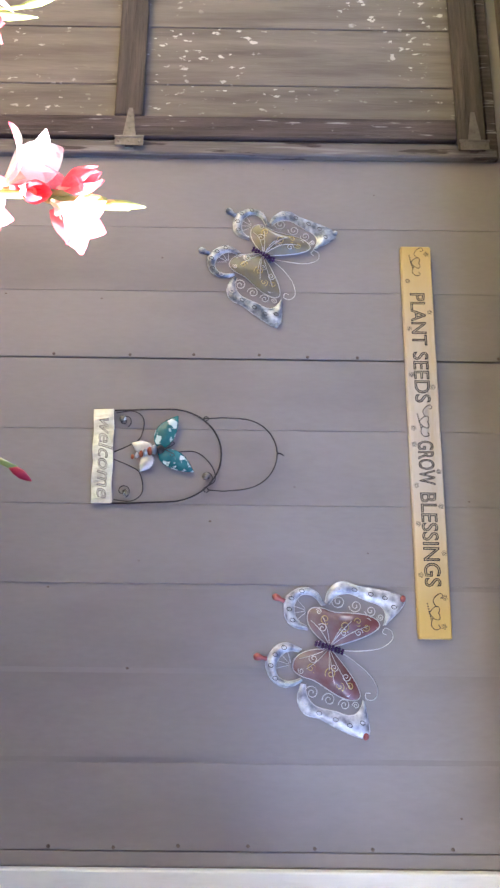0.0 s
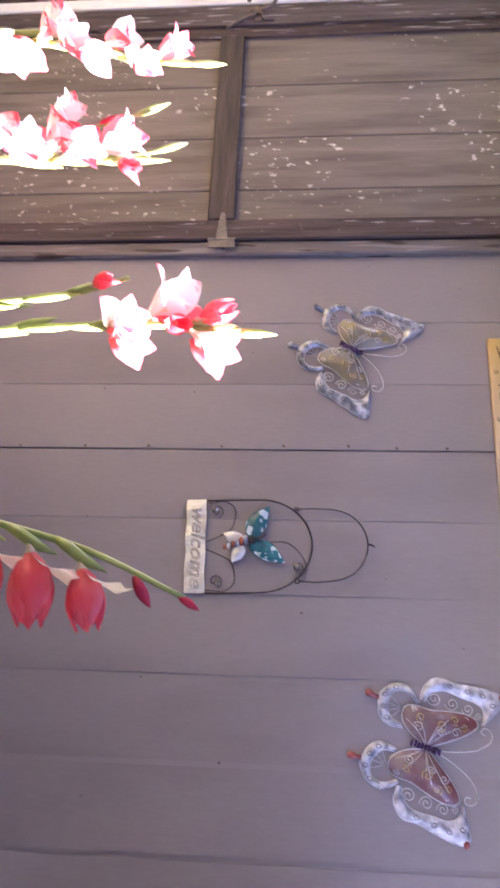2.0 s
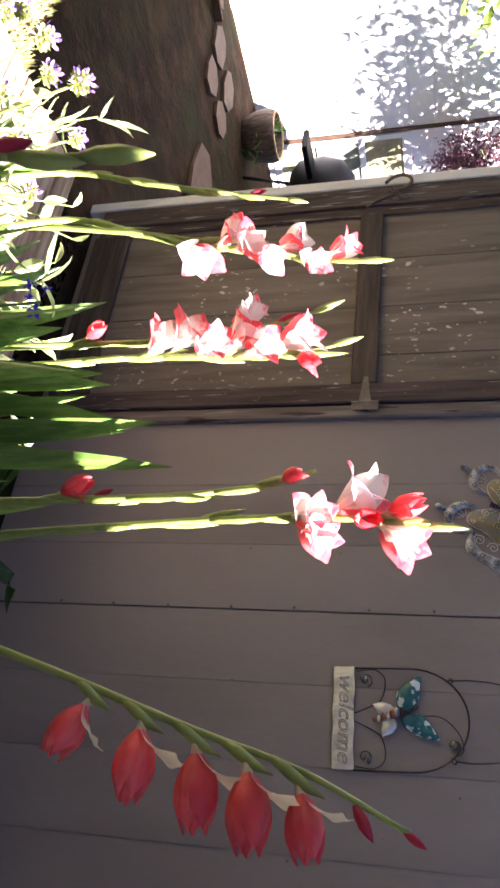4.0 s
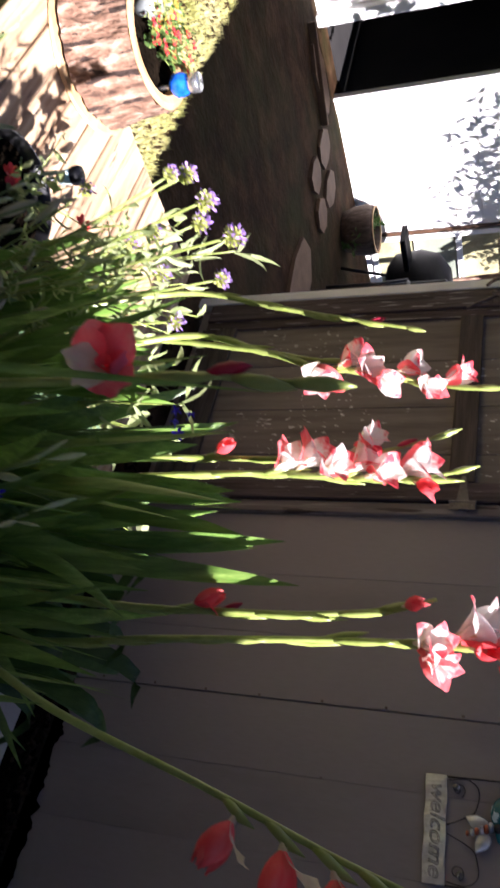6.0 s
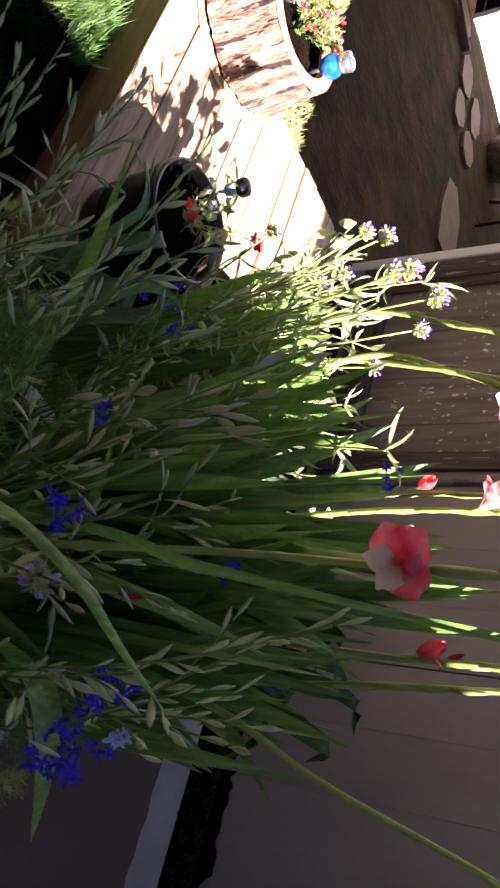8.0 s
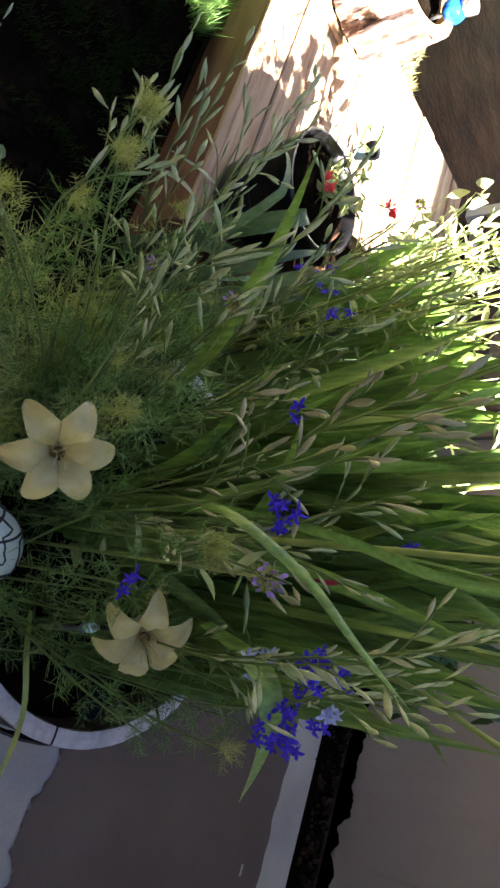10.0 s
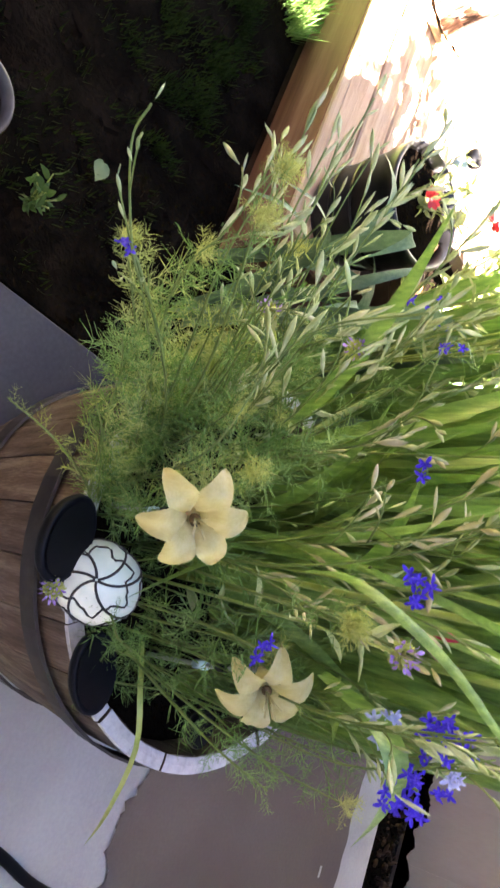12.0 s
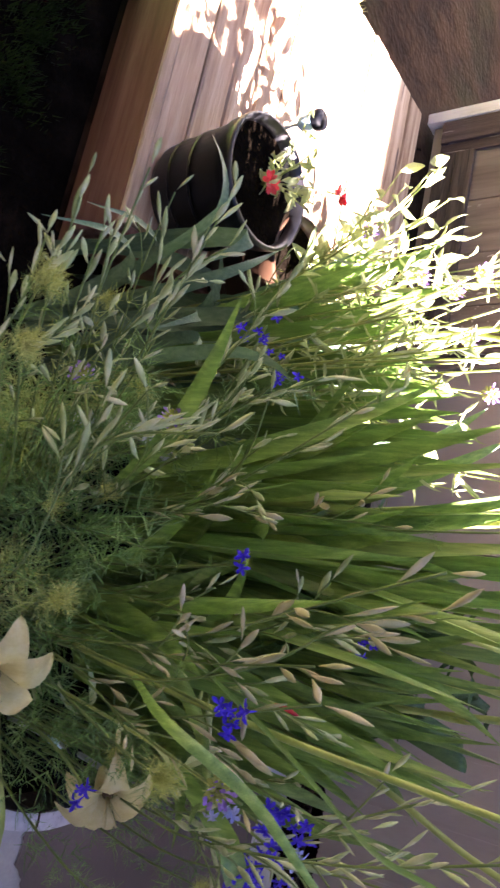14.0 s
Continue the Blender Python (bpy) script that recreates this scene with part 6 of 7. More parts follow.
r3 = random.Random(77)
for i in range(4):
    x, y = r3.uniform(0.24, 0.40), r3.uniform(0.16, 0.34)
    ox, oy = r3.uniform(-0.40, -0.14), r3.uniform(-0.26, -0.06)
    h = r3.uniform(0.24, 0.40)
    seed_stalk([(x, y, SOIL), (x + 0.35 * ox, y + 0.45 * oy, SOIL + 0.48 * h), (x + 0.75 * ox, y + 0.85 * oy, SOIL + 0.82 * h), (x + ox, y + oy, SOIL + h)], r3.randint(9, 12), "pod", 800 + i, r3.uniform(0.5, 0.62))


# heavy cream spikes that lean up over the sword leaves, and fine ones over the landing
for i, (c, n, mt, sz) in enumerate((
        ([(0.46, 0.20, SOIL), (0.452, 0.12, 0.70), (0.415, 0.10, 0.86), (0.370, 0.10, 0.975), (0.338, 0.10, 1.06)], 14, "straw", 0.64),
        ([(0.47, 0.18, SOIL), (0.482, 0.11, 0.72), (0.445, 0.10, 0.892), (0.392, 0.10, 0.98), (0.370, 0.10, 1.057)], 15, "straw", 0.68),
        ([(0.60, 0.30, SOIL), (0.645, 0.22, 0.75), (0.618, 0.22, 0.893), (0.606, 0.22, 0.96), (0.602, 0.22, 1.03)], 20, "pod", 0.52),
        ([(0.60, 0.32, SOIL), (0.628, 0.26, 0.74), (0.605, 0.25, 0.873), (0.555, 0.25, 0.961), (0.515, 0.25, 1.043)], 26, "pod", 0.48),
        ([(0.40, 0.14, SOIL), (0.405, 0.01, 0.66), (0.310, 0.0, 0.715), (0.265, 0.0, 0.77), (0.26, 0.0, 0.88)], 18, "pod", 0.72),
        ([(0.36, 0.14, SOIL), (0.27, -0.08, 0.62), (0.212, -0.10, 0.69), (0.155, -0.10, 0.71), (0.106, -0.10, 0.715)], 16, "pod", 0.60),
        ([(0.30, 0.18, SOIL), (0.19, 0.06, 0.60), (0.121, 0.05, 0.698), (0.07, 0.05, 0.745), (0.044, 0.05, 0.80)], 20, "pod", 0.66),
        ([(0.34, 0.26, SOIL), (0.26, 0.18, 0.64), (0.19, 0.14, 0.78), (0.16, 0.12, 0.90)], 20, "pod", 0.72),
        ([(0.50, 0.24, SOIL), (0.53, 0.16, 0.66), (0.50, 0.13, 0.82), (0.46, 0.12, 0.96)], 12, "straw", 0.66))):
    seed_stalk(c, n, mt, 1200 + i, sz)


# ---- larkspur ----
def larkspur(foot, top, flowers, spread, seed, mat="blue_petal", label="larkspur stalk with deep blue spurred flowers"):
    r = random.Random(seed)
    base = Vector(foot)
    lk = thing("larkspur", base, label, "flower", "larkspurs in the barrel")
    top = Vector(top) - base
    path = bez((0, 0, 0), (top.x * 0.2, top.y * 0.2, top.z * 0.6), top, 8)
    tube_part("stem", path, 0.0017, "thin_stem", lk, 5)
    for i in range(flowers):
        p = top + Vector((r.uniform(-1, 1) * spread, r.uniform(-1, 1) * spread, r.uniform(-1.1, 0.5) * spread))
        d = Vector((r.uniform(-0.5, 0.8), -1.0, r.uniform(-0.2, 0.9))).normalized()
        o = new("flower", STAR_MESH[mat])
        o.parent = lk
        o.matrix_basis = along(p, d, r.uniform(0, 6), r.uniform(0.42, 0.7)) @ Matrix.Diagonal((1, r.uniform(0.7, 1.1), 1, 1))
    fb = Batch()
    for i in range(8):
        s = r.uniform(0.2, 0.9)
        fb.add(FRONDS[i % 6], along(path[int(s * 8)], rv(1, r) + Vector((0, 0, 0.4)), r.uniform(0, 6), 0.8))
    fb.build("foliage", "fern", lk)
    return lk


for i, (foot, top, n, sp) in enumerate((((0.46, 0.2, SOIL), (0.490, 0.096, 0.892), 7, 0.014), ((0.56, 0.3, SOIL), (0.609, 0.225, 0.884), 26, 0.034), ((0.58, 0.3, SOIL), (0.644, 0.230, 0.868), 14, 0.024),
                                         ((0.54, 0.18, SOIL), (0.58, 0.055, 0.785), 3, 0.009), ((0.22, 0.38, SOIL), (0.05, 0.34, 0.70), 7, 0.028), ((0.2, 0.4, SOIL), (-0.01, 0.33, 0.66), 7, 0.03),
                                         ((0.36, 0.14, SOIL), (0.299, -0.188, 0.687), 3, 0.007), ((0.36, 0.3, SOIL), (0.346, 0.152, 0.831), 2, 0.008), ((0.42, 0.42, SOIL), (0.40, 0.40, 0.86), 3, 0.012), ((0.25, 0.48, SOIL), (0.22, 0.5, 1.0), 4, 0.014))):
    larkspur(foot, top, n, sp, 700 + i)
larkspur((0.56, 0.34, SOIL), (0.619, 0.28, 0.884), 5, 0.011, 720, "pale_blue_petal", "larkspur stalk with small pale blue flowers")
larkspur((0.57, 0.3, SOIL), (0.60, 0.22, 0.83), 7, 0.016, 721, "pale_blue_petal", "larkspur stalk with small pale blue flowers")


# ---- tall verbena and scabious heads ----
def flower_head(b_petal, b_green, p, d, size, r, petals=24):
    """A dome of green calyx tubes with florets on its crown."""
    q0 = Vector(d).normalized().to_track_quat("Z", "Y")
    for i in range(petals):
        z = 1 - 0.62 * (i + 0.5) / petals
        q = math.sqrt(max(0, 1 - z * z))
        e = q0 @ Vector((q * math.cos(2.4 * i), q * math.sin(2.4 * i), z))
        b_petal.add(FLORET, along(Vector(p) + e * 0.012 * size, (e + rv(0.5, r)).normalized(), r.uniform(0, 6), size * r.uniform(0.6, 1.0)))
    for i in range(56):
        z = 1 - 1.3 * (i + 0.5) / 56
        q = math.sqrt(max(0, 1 - z * z))
        e = q0 @ Vector((q * math.cos(2.4 * i), q * math.sin(2.4 * i), z))
        b_green.add(FLORET, along(Vector(p) + e * 0.004 * size, (e + rv(0.15, r)).normalized(), r.uniform(0, 6), size * r.uniform(0.9, 1.2)))


def verbena(foot, heads, seed, label, group):
    r = random.Random(seed)
    base = Vector(foot)
    vb = thing("verbena", base, label, "flower", group)
    bl = Batch()
    for i, h in enumerate(heads):
        bp, bg = Batch(), Batch()
        h = Vector(h) - base
        path = bez((0, 0, 0), (h.x * 0.35 + r.uniform(-0.03, 0.03), h.y * 0.35, h.z * 0.62), h, 8)
        tube_part("stem", path, 0.0022, "stem", vb, 5, taper=lambda s: 1.1 - 0.4 * s)
        d = (path[-1] - path[-2]).normalized() + Vector((0.2, -0.2, 0.2))
        flower_head(bp, bg, h, d, r.uniform(0.85, 1.1), r)
        bg.build("bract_cup", "bract", bp.build("flower_head", "lilac_petal", vb, "domed lilac flower head"))
        if len(heads) > 2:
            for k in (3, 5, 6):
                e = path[k] + Vector((r.uniform(-0.07, 0.07), r.uniform(-0.05, 0.05), r.uniform(0.05, 0.11)))
                twig = bez(path[k], path[k].lerp(e, 0.5) + Vector((r.uniform(-0.02, 0.02), 0, -0.012)), e, 5)
                tube_part("side_branch", twig, 0.0013, "stem", vb, 4)
                for j in range(5):
                    bl.add(LEAF, along(twig[1 + j % 5], rv(1, r) + Vector((0, 0, 0.8)), r.uniform(0, 6), r.uniform(0.35, 0.7)) @ Matrix.Diagonal((1, 0.45, 1, 1)))
        for k in range(9):
            q = path[2 + k % 6]
            bl.add(LEAF, along(q, rv(1, r) + Vector((0, 0, 0.7)), r.uniform(0, 6), r.uniform(0.5, 1.0)) @ Matrix.Diagonal((1, 0.6, 1, 1)))
    bl.build("foliage", "leafy_sunlit", vb)
    return vb


verbena((-0.02, 0.55, 0.0), [(-0.022, 0.31, 1.001), (0.044, 0.306, 1.044), (0.042, 0.36, 1.061), (0.019, 0.441, 1.015), (-0.06, 0.33, 0.96), (-0.05, 0.40, 0.98)], 31, "tall verbena with domed lilac heads beside the barrel", "verbenas")
verbena((-0.12, 0.62, 0.0), [(-0.10, 0.44, 0.88), (-0.16, 0.50, 0.80), (-0.04, 0.47, 0.90), (-0.2, 0.42, 0.74), (0.03, 0.5, 0.93)], 32, "tall verbena with domed lilac heads beside the barrel", "verbenas")
verbena((0.5, 0.2, SOIL), [(0.546, 0.093, 0.89)], 33, "single lilac scabious on a thin stem", "scabious")
verbena((0.52, 0.12, SOIL), [(0.575, 0.02, 0.50)], 34, "single lilac scabious on a thin stem", "scabious")
verbena((0.28, 0.3, SOIL), [(0.20, 0.14, 0.70), (0.16, 0.1, 0.58)], 35, "lilac scabious on thin stems", "scabious")


# fine leafy stalks whose tops stand in the sun
r6 = random.Random(66)
for i in range(15):
    x, y = r6.uniform(-0.20, 0.10), r6.uniform(0.50, 0.68)
    tip = Vector((r6.uniform(-0.10, 0.08), r6.uniform(-0.10, 0.02), r6.uniform(0.74, 0.98)))
    st = thing("leafy_stalk", (x, y, 0.0), "thin leafy stalk with sunlit narrow leaves", "plant", "leafy stalks beside the barrel")
    path = bez((0, 0, 0), (tip.x * 0.2, tip.y * 0.2, tip.z * 0.6), tip, 10)
    tube_part("stem", path, 0.0022, "stem", st, 5, taper=lambda s: 1.1 - 0.6 * s)
    lv = Batch()
    for k in range(26):
        q = path[5 + k % 6]
        lv.add(LEAF, along(q + rv(0.006, r6), Vector((r6.uniform(-0.8, 0.9), r6.uniform(-0.9, 0.5), r6.uniform(0.1, 1.0))), r6.uniform(0, 6), r6.uniform(0.6, 1.3)) @ Matrix.Diagonal((1.1, 0.32, 1, 1)))
    lv.build("foliage", "leafy_sunlit", st)


# ---- iris clump between barrel and landing ----
def iris(x, y, n, seed, height=(0.34, 0.6)):
    r = random.Random(seed)
    ir = thing("iris_plant", (x, y, 0.0), "iris clump with broad blue-green leaves beside the landing", "plant", "irises")
    for i in range(n):
        a = r.uniform(0, 6.28)
        h = r.uniform(*height)
        out = Vector((math.cos(a), math.sin(a), 0)) * r.uniform(0.05, 0.2)
        b0 = Vector((r.uniform(-0.05, 0.05), r.uniform(-0.05, 0.05), 0))
        end = b0 + out + Vector((0, 0, h))
        pts = bez(b0, b0 + out * 0.2 + Vector((0, 0, h * 0.7)), end, 9)
        if r.random() < 0.45:
            pts = pts[:-1] + bez(end, end + out * 0.4 + Vector((0, 0, 0.02)), end + out * 1.1 - Vector((0, 0, 0.05)), 5)
        blade("leaf", pts, r.uniform(0.026, 0.04), Vector((-math.sin(a), math.cos(a), 0)) + rv(0.5, r), "iris", ir, 0.15)
    return ir


for i, (x, y, n) in enumerate(((-0.12, 0.42, 4), (-0.06, 0.62, 7), (-0.20, 0.62, 5), (-0.16, 0.85, 9), (0.02, 0.78, 8), (-0.05, 1.0, 8), (0.05, 0.5, 6), (-0.24, 0.46, 3), (-0.26, 0.92, 7))):
    iris(x, y, n, 60 + i)


# broad iris leaves arching out of the clumps
for i, (pts, w) in enumerate((([(-0.10, 0.42, 0.0), (-0.15, 0.44, 0.33), (-0.21, 0.49, 0.45), (-0.31, 0.60, 0.45)], 0.036), ([(-0.10, 0.40, 0.0), (-0.12, 0.31, 0.36), (-0.11, 0.20, 0.45), (-0.08, 0.09, 0.42)], 0.030),
                              ([(-0.12, 0.45, 0.0), (-0.15, 0.34, 0.38), (-0.14, 0.23, 0.47), (-0.11, 0.12, 0.47)], 0.030), ([(-0.10, 0.70, 0.0), (-0.15, 0.78, 0.40), (-0.17, 0.83, 0.47), (-0.12, 0.88, 0.36)], 0.032),
                              ([(-0.08, 0.55, 0.0), (-0.14, 0.52, 0.38), (-0.18, 0.58, 0.50), (-0.20, 0.70, 0.52)], 0.030), ([(-0.06, 0.50, 0.0), (-0.10, 0.46, 0.36), (-0.06, 0.38, 0.48), (0.0, 0.30, 0.46)], 0.030),
                              ([(0.0, 0.44, 0.0), (0.02, 0.36, 0.36), (0.05, 0.28, 0.60), (0.07, 0.25, 0.70), (0.10, 0.25, 0.765), (0.15, 0.26, 0.79)], 0.026), ([(-0.04, 0.48, 0.0), (-0.04, 0.42, 0.36), (-0.01, 0.35, 0.52), (0.05, 0.28, 0.58)], 0.030),
                              ([(-0.02, 0.56, 0.0), (-0.03, 0.53, 0.40), (0.0, 0.47, 0.60), (0.04, 0.42, 0.70)], 0.028))):
    ir = thing("iris_plant", pts[0], "broad blue-green iris leaf arching beside the landing", "plant", "irises")
    blade("leaf", [p - Vector(pts[0]) for p in smooth_path(pts, 5)], w, (0.7, 0.4, 0.3), "iris", ir, 0.22, tip=1.7)

r5 = random.Random(58)
for i in range(16):
    x, y = r5.uniform(-0.20, 0.02), r5.uniform(0.62, 0.86)
    tip = Vector((r5.uniform(-0.36, -0.02), y + r5.uniform(-0.05, 0.08), r5.uniform(0.42, 0.66)))
    ir = thing("iris_plant", (x, y, 0.0), "broad blue-green iris leaf standing in shade", "plant", "irises")
    blade("leaf", bez((0, 0, 0), Vector((0.15 * (tip.x - x), 0.2 * (tip.y - y), tip.z * 0.62)), tip - Vector((x, y, 0)), 9), r5.uniform(0.026, 0.036), (0.45, 0.85, 0.1) if i % 2 else (0.8, 0.5, 0.0), "iris", ir, 0.3, twist=r5.uniform(-0.8, 0.8), tip=1.9)

# ---- solar ornaments in the barrel ----
def solar_lily(centre, face, foot, seed, label, size=1.0):
    r = random.Random(seed)
    c, f0 = Vector(centre), Vector(foot)
    lt = thing("solar_lily", f0, label, "garden light", "solar lilies")
    d = Vector(face).normalized()
    q = d.to_track_quat("Z", "Y").to_matrix().to_4x4()
    m = Matrix.Translation(c - f0) @ q @ Matrix.Scale(size, 4)
    neck = c - f0 - d * 0.045
    for k in range(6):
        rows = []
        for i in range(12):
            s = 1 - (1 - i / 11) ** 1.8
            rad = 0.005 + 0.066 * s ** 1.45
            lobe = max(0.0, rad - 0.034) / 0.037
            w = 0.62 * min(rad, 0.034) * (1 - 0.62 * lobe ** 1.2) * max(0.01, 1 - lobe ** 9) ** 0.5
            up = -0.052 + 0.090 * s - 0.085 * s ** 3.6
            rows.append([(w * g, rad, up - 0.006 * g * g * (1 - s) + 0.0035 * g * g * s + 0.003 * math.sin(4 * g + 5 * s + k)) for g in (-1, -0.6, -0.2, 0.2, 0.6, 1)])
        bm = grid_face(bmesh.new(), rows)
        bmesh.ops.transform(bm, matrix=m @ Matrix.Rotation(2 * math.pi * k / 6 + 0.77 + r.uniform(-0.08, 0.08), 4, "Z"), verts=bm.verts)
        part("petal", bm, "lily", lt, smooth=True)
    bm = bmesh.new()
    bmesh.ops.create_icosphere(bm, subdivisions=2, radius=0.0095, matrix=m @ Matrix.Translation((0.003, 0, -0.034)) @ Matrix.Diagonal((1, 0.8, 0.6, 1)))
    part("heart", bm, "lily_heart", lt, "brown heart", smooth=True)
    for k in range(5):
        a = 2 * math.pi * k / 5
        tube_part("stamen", [m @ Vector((0, 0, -0.03)), m @ Vector((0.006 * math.cos(a), 0.006 * math.sin(a), -0.006)), m @ Vector((0.013 * math.cos(a), 0.013 * math.sin(a), 0.012))], 0.0011, "lily", lt, 5)
    bm = bmesh.new()
    ring_tube(bm, [neck - d * 0.012, neck, neck + d * 0.012], [0.004, 0.009, 0.012], 8)
    part("calyx", bm, "lily", lt, smooth=True)
    bend = neck * 0.5 + Vector((0, 0.02, 0.02))
    pth = bez((0, 0, 0), bend, neck - d * 0.01, 10)
    tube_part("stake", pth, 0.0032, "stake", lt, 6)
    tube_part("connector", pth[4:6], 0.0062, "clear_tube", lt, 8, "cloudy plastic connector tube")
    tube_part("grip", pth[6:8], 0.0052, "panel", lt, 8)
    return lt


def solar_panel(centre, normal, a, b, long_axis, foot):
    c = Vector(centre)
    sp = thing("solar_stake_light", foot, "oval black solar panel on a stake in the barrel", "garden light", "solar stake lights")
    nz = Vector(normal).normalized()
    ax = (Vector(long_axis) - nz * nz.dot(Vector(long_axis))).normalized()
    m = Matrix.Translation(c - Vector(foot)) @ Matrix((ax, nz.cross(ax), nz)).transposed().to_4x4()
    bm = lathe([(0.001, -0.016), (0.6, -0.015), (0.9, -0.009), (1.0, -0.001), (0.985, 0.004), (0.93, 0.006), (0.88, 0.0045), (0.001, 0.0045)], 36)
    bmesh.ops.transform(bm, matrix=m @ Matrix.Diagonal((a, b, 1, 1)), verts=bm.verts)
    part("housing", bm, "panel", sp, smooth=True)
    bm = lathe([(0.001, 0.0062), (0.84, 0.0062)], 36)
    bmesh.ops.transform(bm, matrix=m @ Matrix.Diagonal((a, b, 1, 1)), verts=bm.verts)
    part("cell", bm, "panel_cell", sp, "dark blue solar cell")
    tube_part("stake", [(0, 0, 0), (c - Vector(foot)) * 0.6, c - Vector(foot) - Vector((0, 0, 0.008))], 0.005, "panel", sp, 6)
    return sp


solar_lily((0.501, -0.042, 0.744), (0.40, -0.38, 0.80), (0.43, 0.14, SOIL), 1, "solar garden light shaped as a pale yellow lily", 0.74)
solar_lily((0.616, 0.158, 0.727), (0.60, -0.30, 0.68), (0.59, 0.30, SOIL), 2, "solar garden light shaped as a pale yellow lily", 0.74)
solar_panel((0.519, 0.009, 0.50), (0.0, 0.33, 0.9), 0.053, 0.046, (0.95, -0.3, 0), (0.50, 0.11, SOIL))
solar_panel((0.642, 0.145, 0.47), (0.0, 0.1, 0.98), 0.052, 0.036, (0.86, 0.5, 0), (0.60, 0.18, SOIL))
solar_panel((0.660, 0.360, 0.475), (0.1, 0.1, 0.9), 0.028, 0.022, (1, 0.3, 0), (0.62, 0.35, SOIL))


def glass_globe():
    g = thing("glass_globe", (0.545, 0.09, SOIL), "crackle glass globe of mint white with dark seams", "garden light")
    c = Vector((0, 0, 0.095))
    R = Vector((0.050, 0.056, 0.050))
    bm = bmesh.new()
    bmesh.ops.create_uvsphere(bm, u_segments=32, v_segments=20, radius=1.0, matrix=Matrix.Translation(c) @ Matrix.Diagonal((*R, 1)))
    globe = part("globe", bm, "glaze", g, smooth=True)
    axis = Vector((0.08, -0.62, 0.78)).normalized()
    q = axis.to_track_quat("Z", "Y")
    for k in range(6):
        a0 = 2 * math.pi * (k + 0.18 * math.sin(2.3 * k)) / 6
        pts = []
        for i in range(15):
            s = i / 14
            th = 0.03 + 1.5 * s
            ph = a0 + 0.95 * s ** 0.8
            e = q @ Vector((math.sin(th) * math.cos(ph), math.sin(th) * math.sin(ph), math.cos(th)))
            pts.append(c + Vector((e.x * R.x, e.y * R.y, e.z * R.z)) * 1.004)
        tube_part("seam", pts, 0.0017, "ink", globe, 5)
    for th, amp in ((0.80, 0.13), (1.35, 0.16)):
        pts = []
        for i in range(43):
            ph = 2 * math.pi * i / 42
            t2 = th + amp * math.sin(6 * ph + 1) + 0.06 * math.sin(13 * ph)
            e = q @ Vector((math.sin(t2) * math.cos(ph), math.sin(t2) * math.sin(ph), math.cos(t2)))
            pts.append(c + Vector((e.x * R.x, e.y * R.y, e.z * R.z)) * 1.004)
        tube_part("seam", pts, 0.0015, "ink", globe, 5)
    part("socket", lathe([(0.012, 0.0), (0.024, 0.01), (0.028, 0.05), (0.02, 0.056)], 20), "panel", g, "black socket")
    return g


glass_globe()


# ---- pots on the landing ----
def nursery_pot(x, y, r, h, mat, label):
    p = thing("plant_pot", (x, y, 0.198), label, "plant pot", "pots on the landing")
    part("pot", lathe([(0.001, 0.002), (r * 0.72, 0.0), (r * 0.76, 0.012), (r * 0.80, 0.02), (r * 0.93, h - 0.045), (r * 0.96, h - 0.04), (r * 1.0, h - 0.006), (r * 0.99, h), (r * 0.93, h), (r * 0.90, h - 0.03)], 40), mat, p, smooth=True)
    for z in (0.055, 0.11):
        if z < h - 0.06:
            part("ridge", lathe([(r * (0.79 + 0.75 * z), z), (r * (0.79 + 0.75 * z) + 0.003, z + 0.003), (r * (0.79 + 0.75 * z) + 0.002, z + 0.008)], 40), mat, p)
    part("soil", lathe([(0.001, h - 0.022), (r * 0.915, h - 0.028)], 24), "soil", p)
    return p


nursery_pot(-0.435, 0.555, 0.132, 0.225, "pot", "black plastic nursery pot on the landing's corner")
nursery_pot(-0.36, 0.76, 0.115, 0.20, "brown_pot", "dark brown plastic pot on the landing")


def leafy_plant(name, foot, n, spread, height, seed, label, category, mat="leafy", size=1.0, petals=None, count=0, group="", petal=2.4):
    r = random.Random(seed)
    pl = thing(name, foot, label, category, group)
    b = Batch()
    for i in range(n):
        a = r.uniform(0, 6.28)
        top = Vector((math.cos(a) * spread * r.uniform(0.2, 1), math.sin(a) * spread * r.uniform(0.2, 1), height * r.uniform(0.5, 1.1)))
        path = bez((0, 0, 0), (top.x * 0.2, top.y * 0.2, top.z * 0.6), top, 6)
        tube_part("stem", path, 0.0016, "stem", pl, 4)
        for k in range(7):
            b.add(LEAF, along(path[1 + k % 6], rv(1, r) + Vector((0, 0, 0.3)), r.uniform(0, 6), size * r.uniform(0.6, 1.2)))
        if petals and i < count:
            bp = Batch()
            for k in range(9):
                e = Vector((math.cos(0.7 * k), math.sin(0.7 * k), r.uniform(0.1, 0.5)))
                bp.add(FLORET, along(path[-1] + e * 0.003, e, r.uniform(0, 6), petal))
            bp.build("flower", petals, pl)
    b.build("foliage", mat, pl)
    return pl


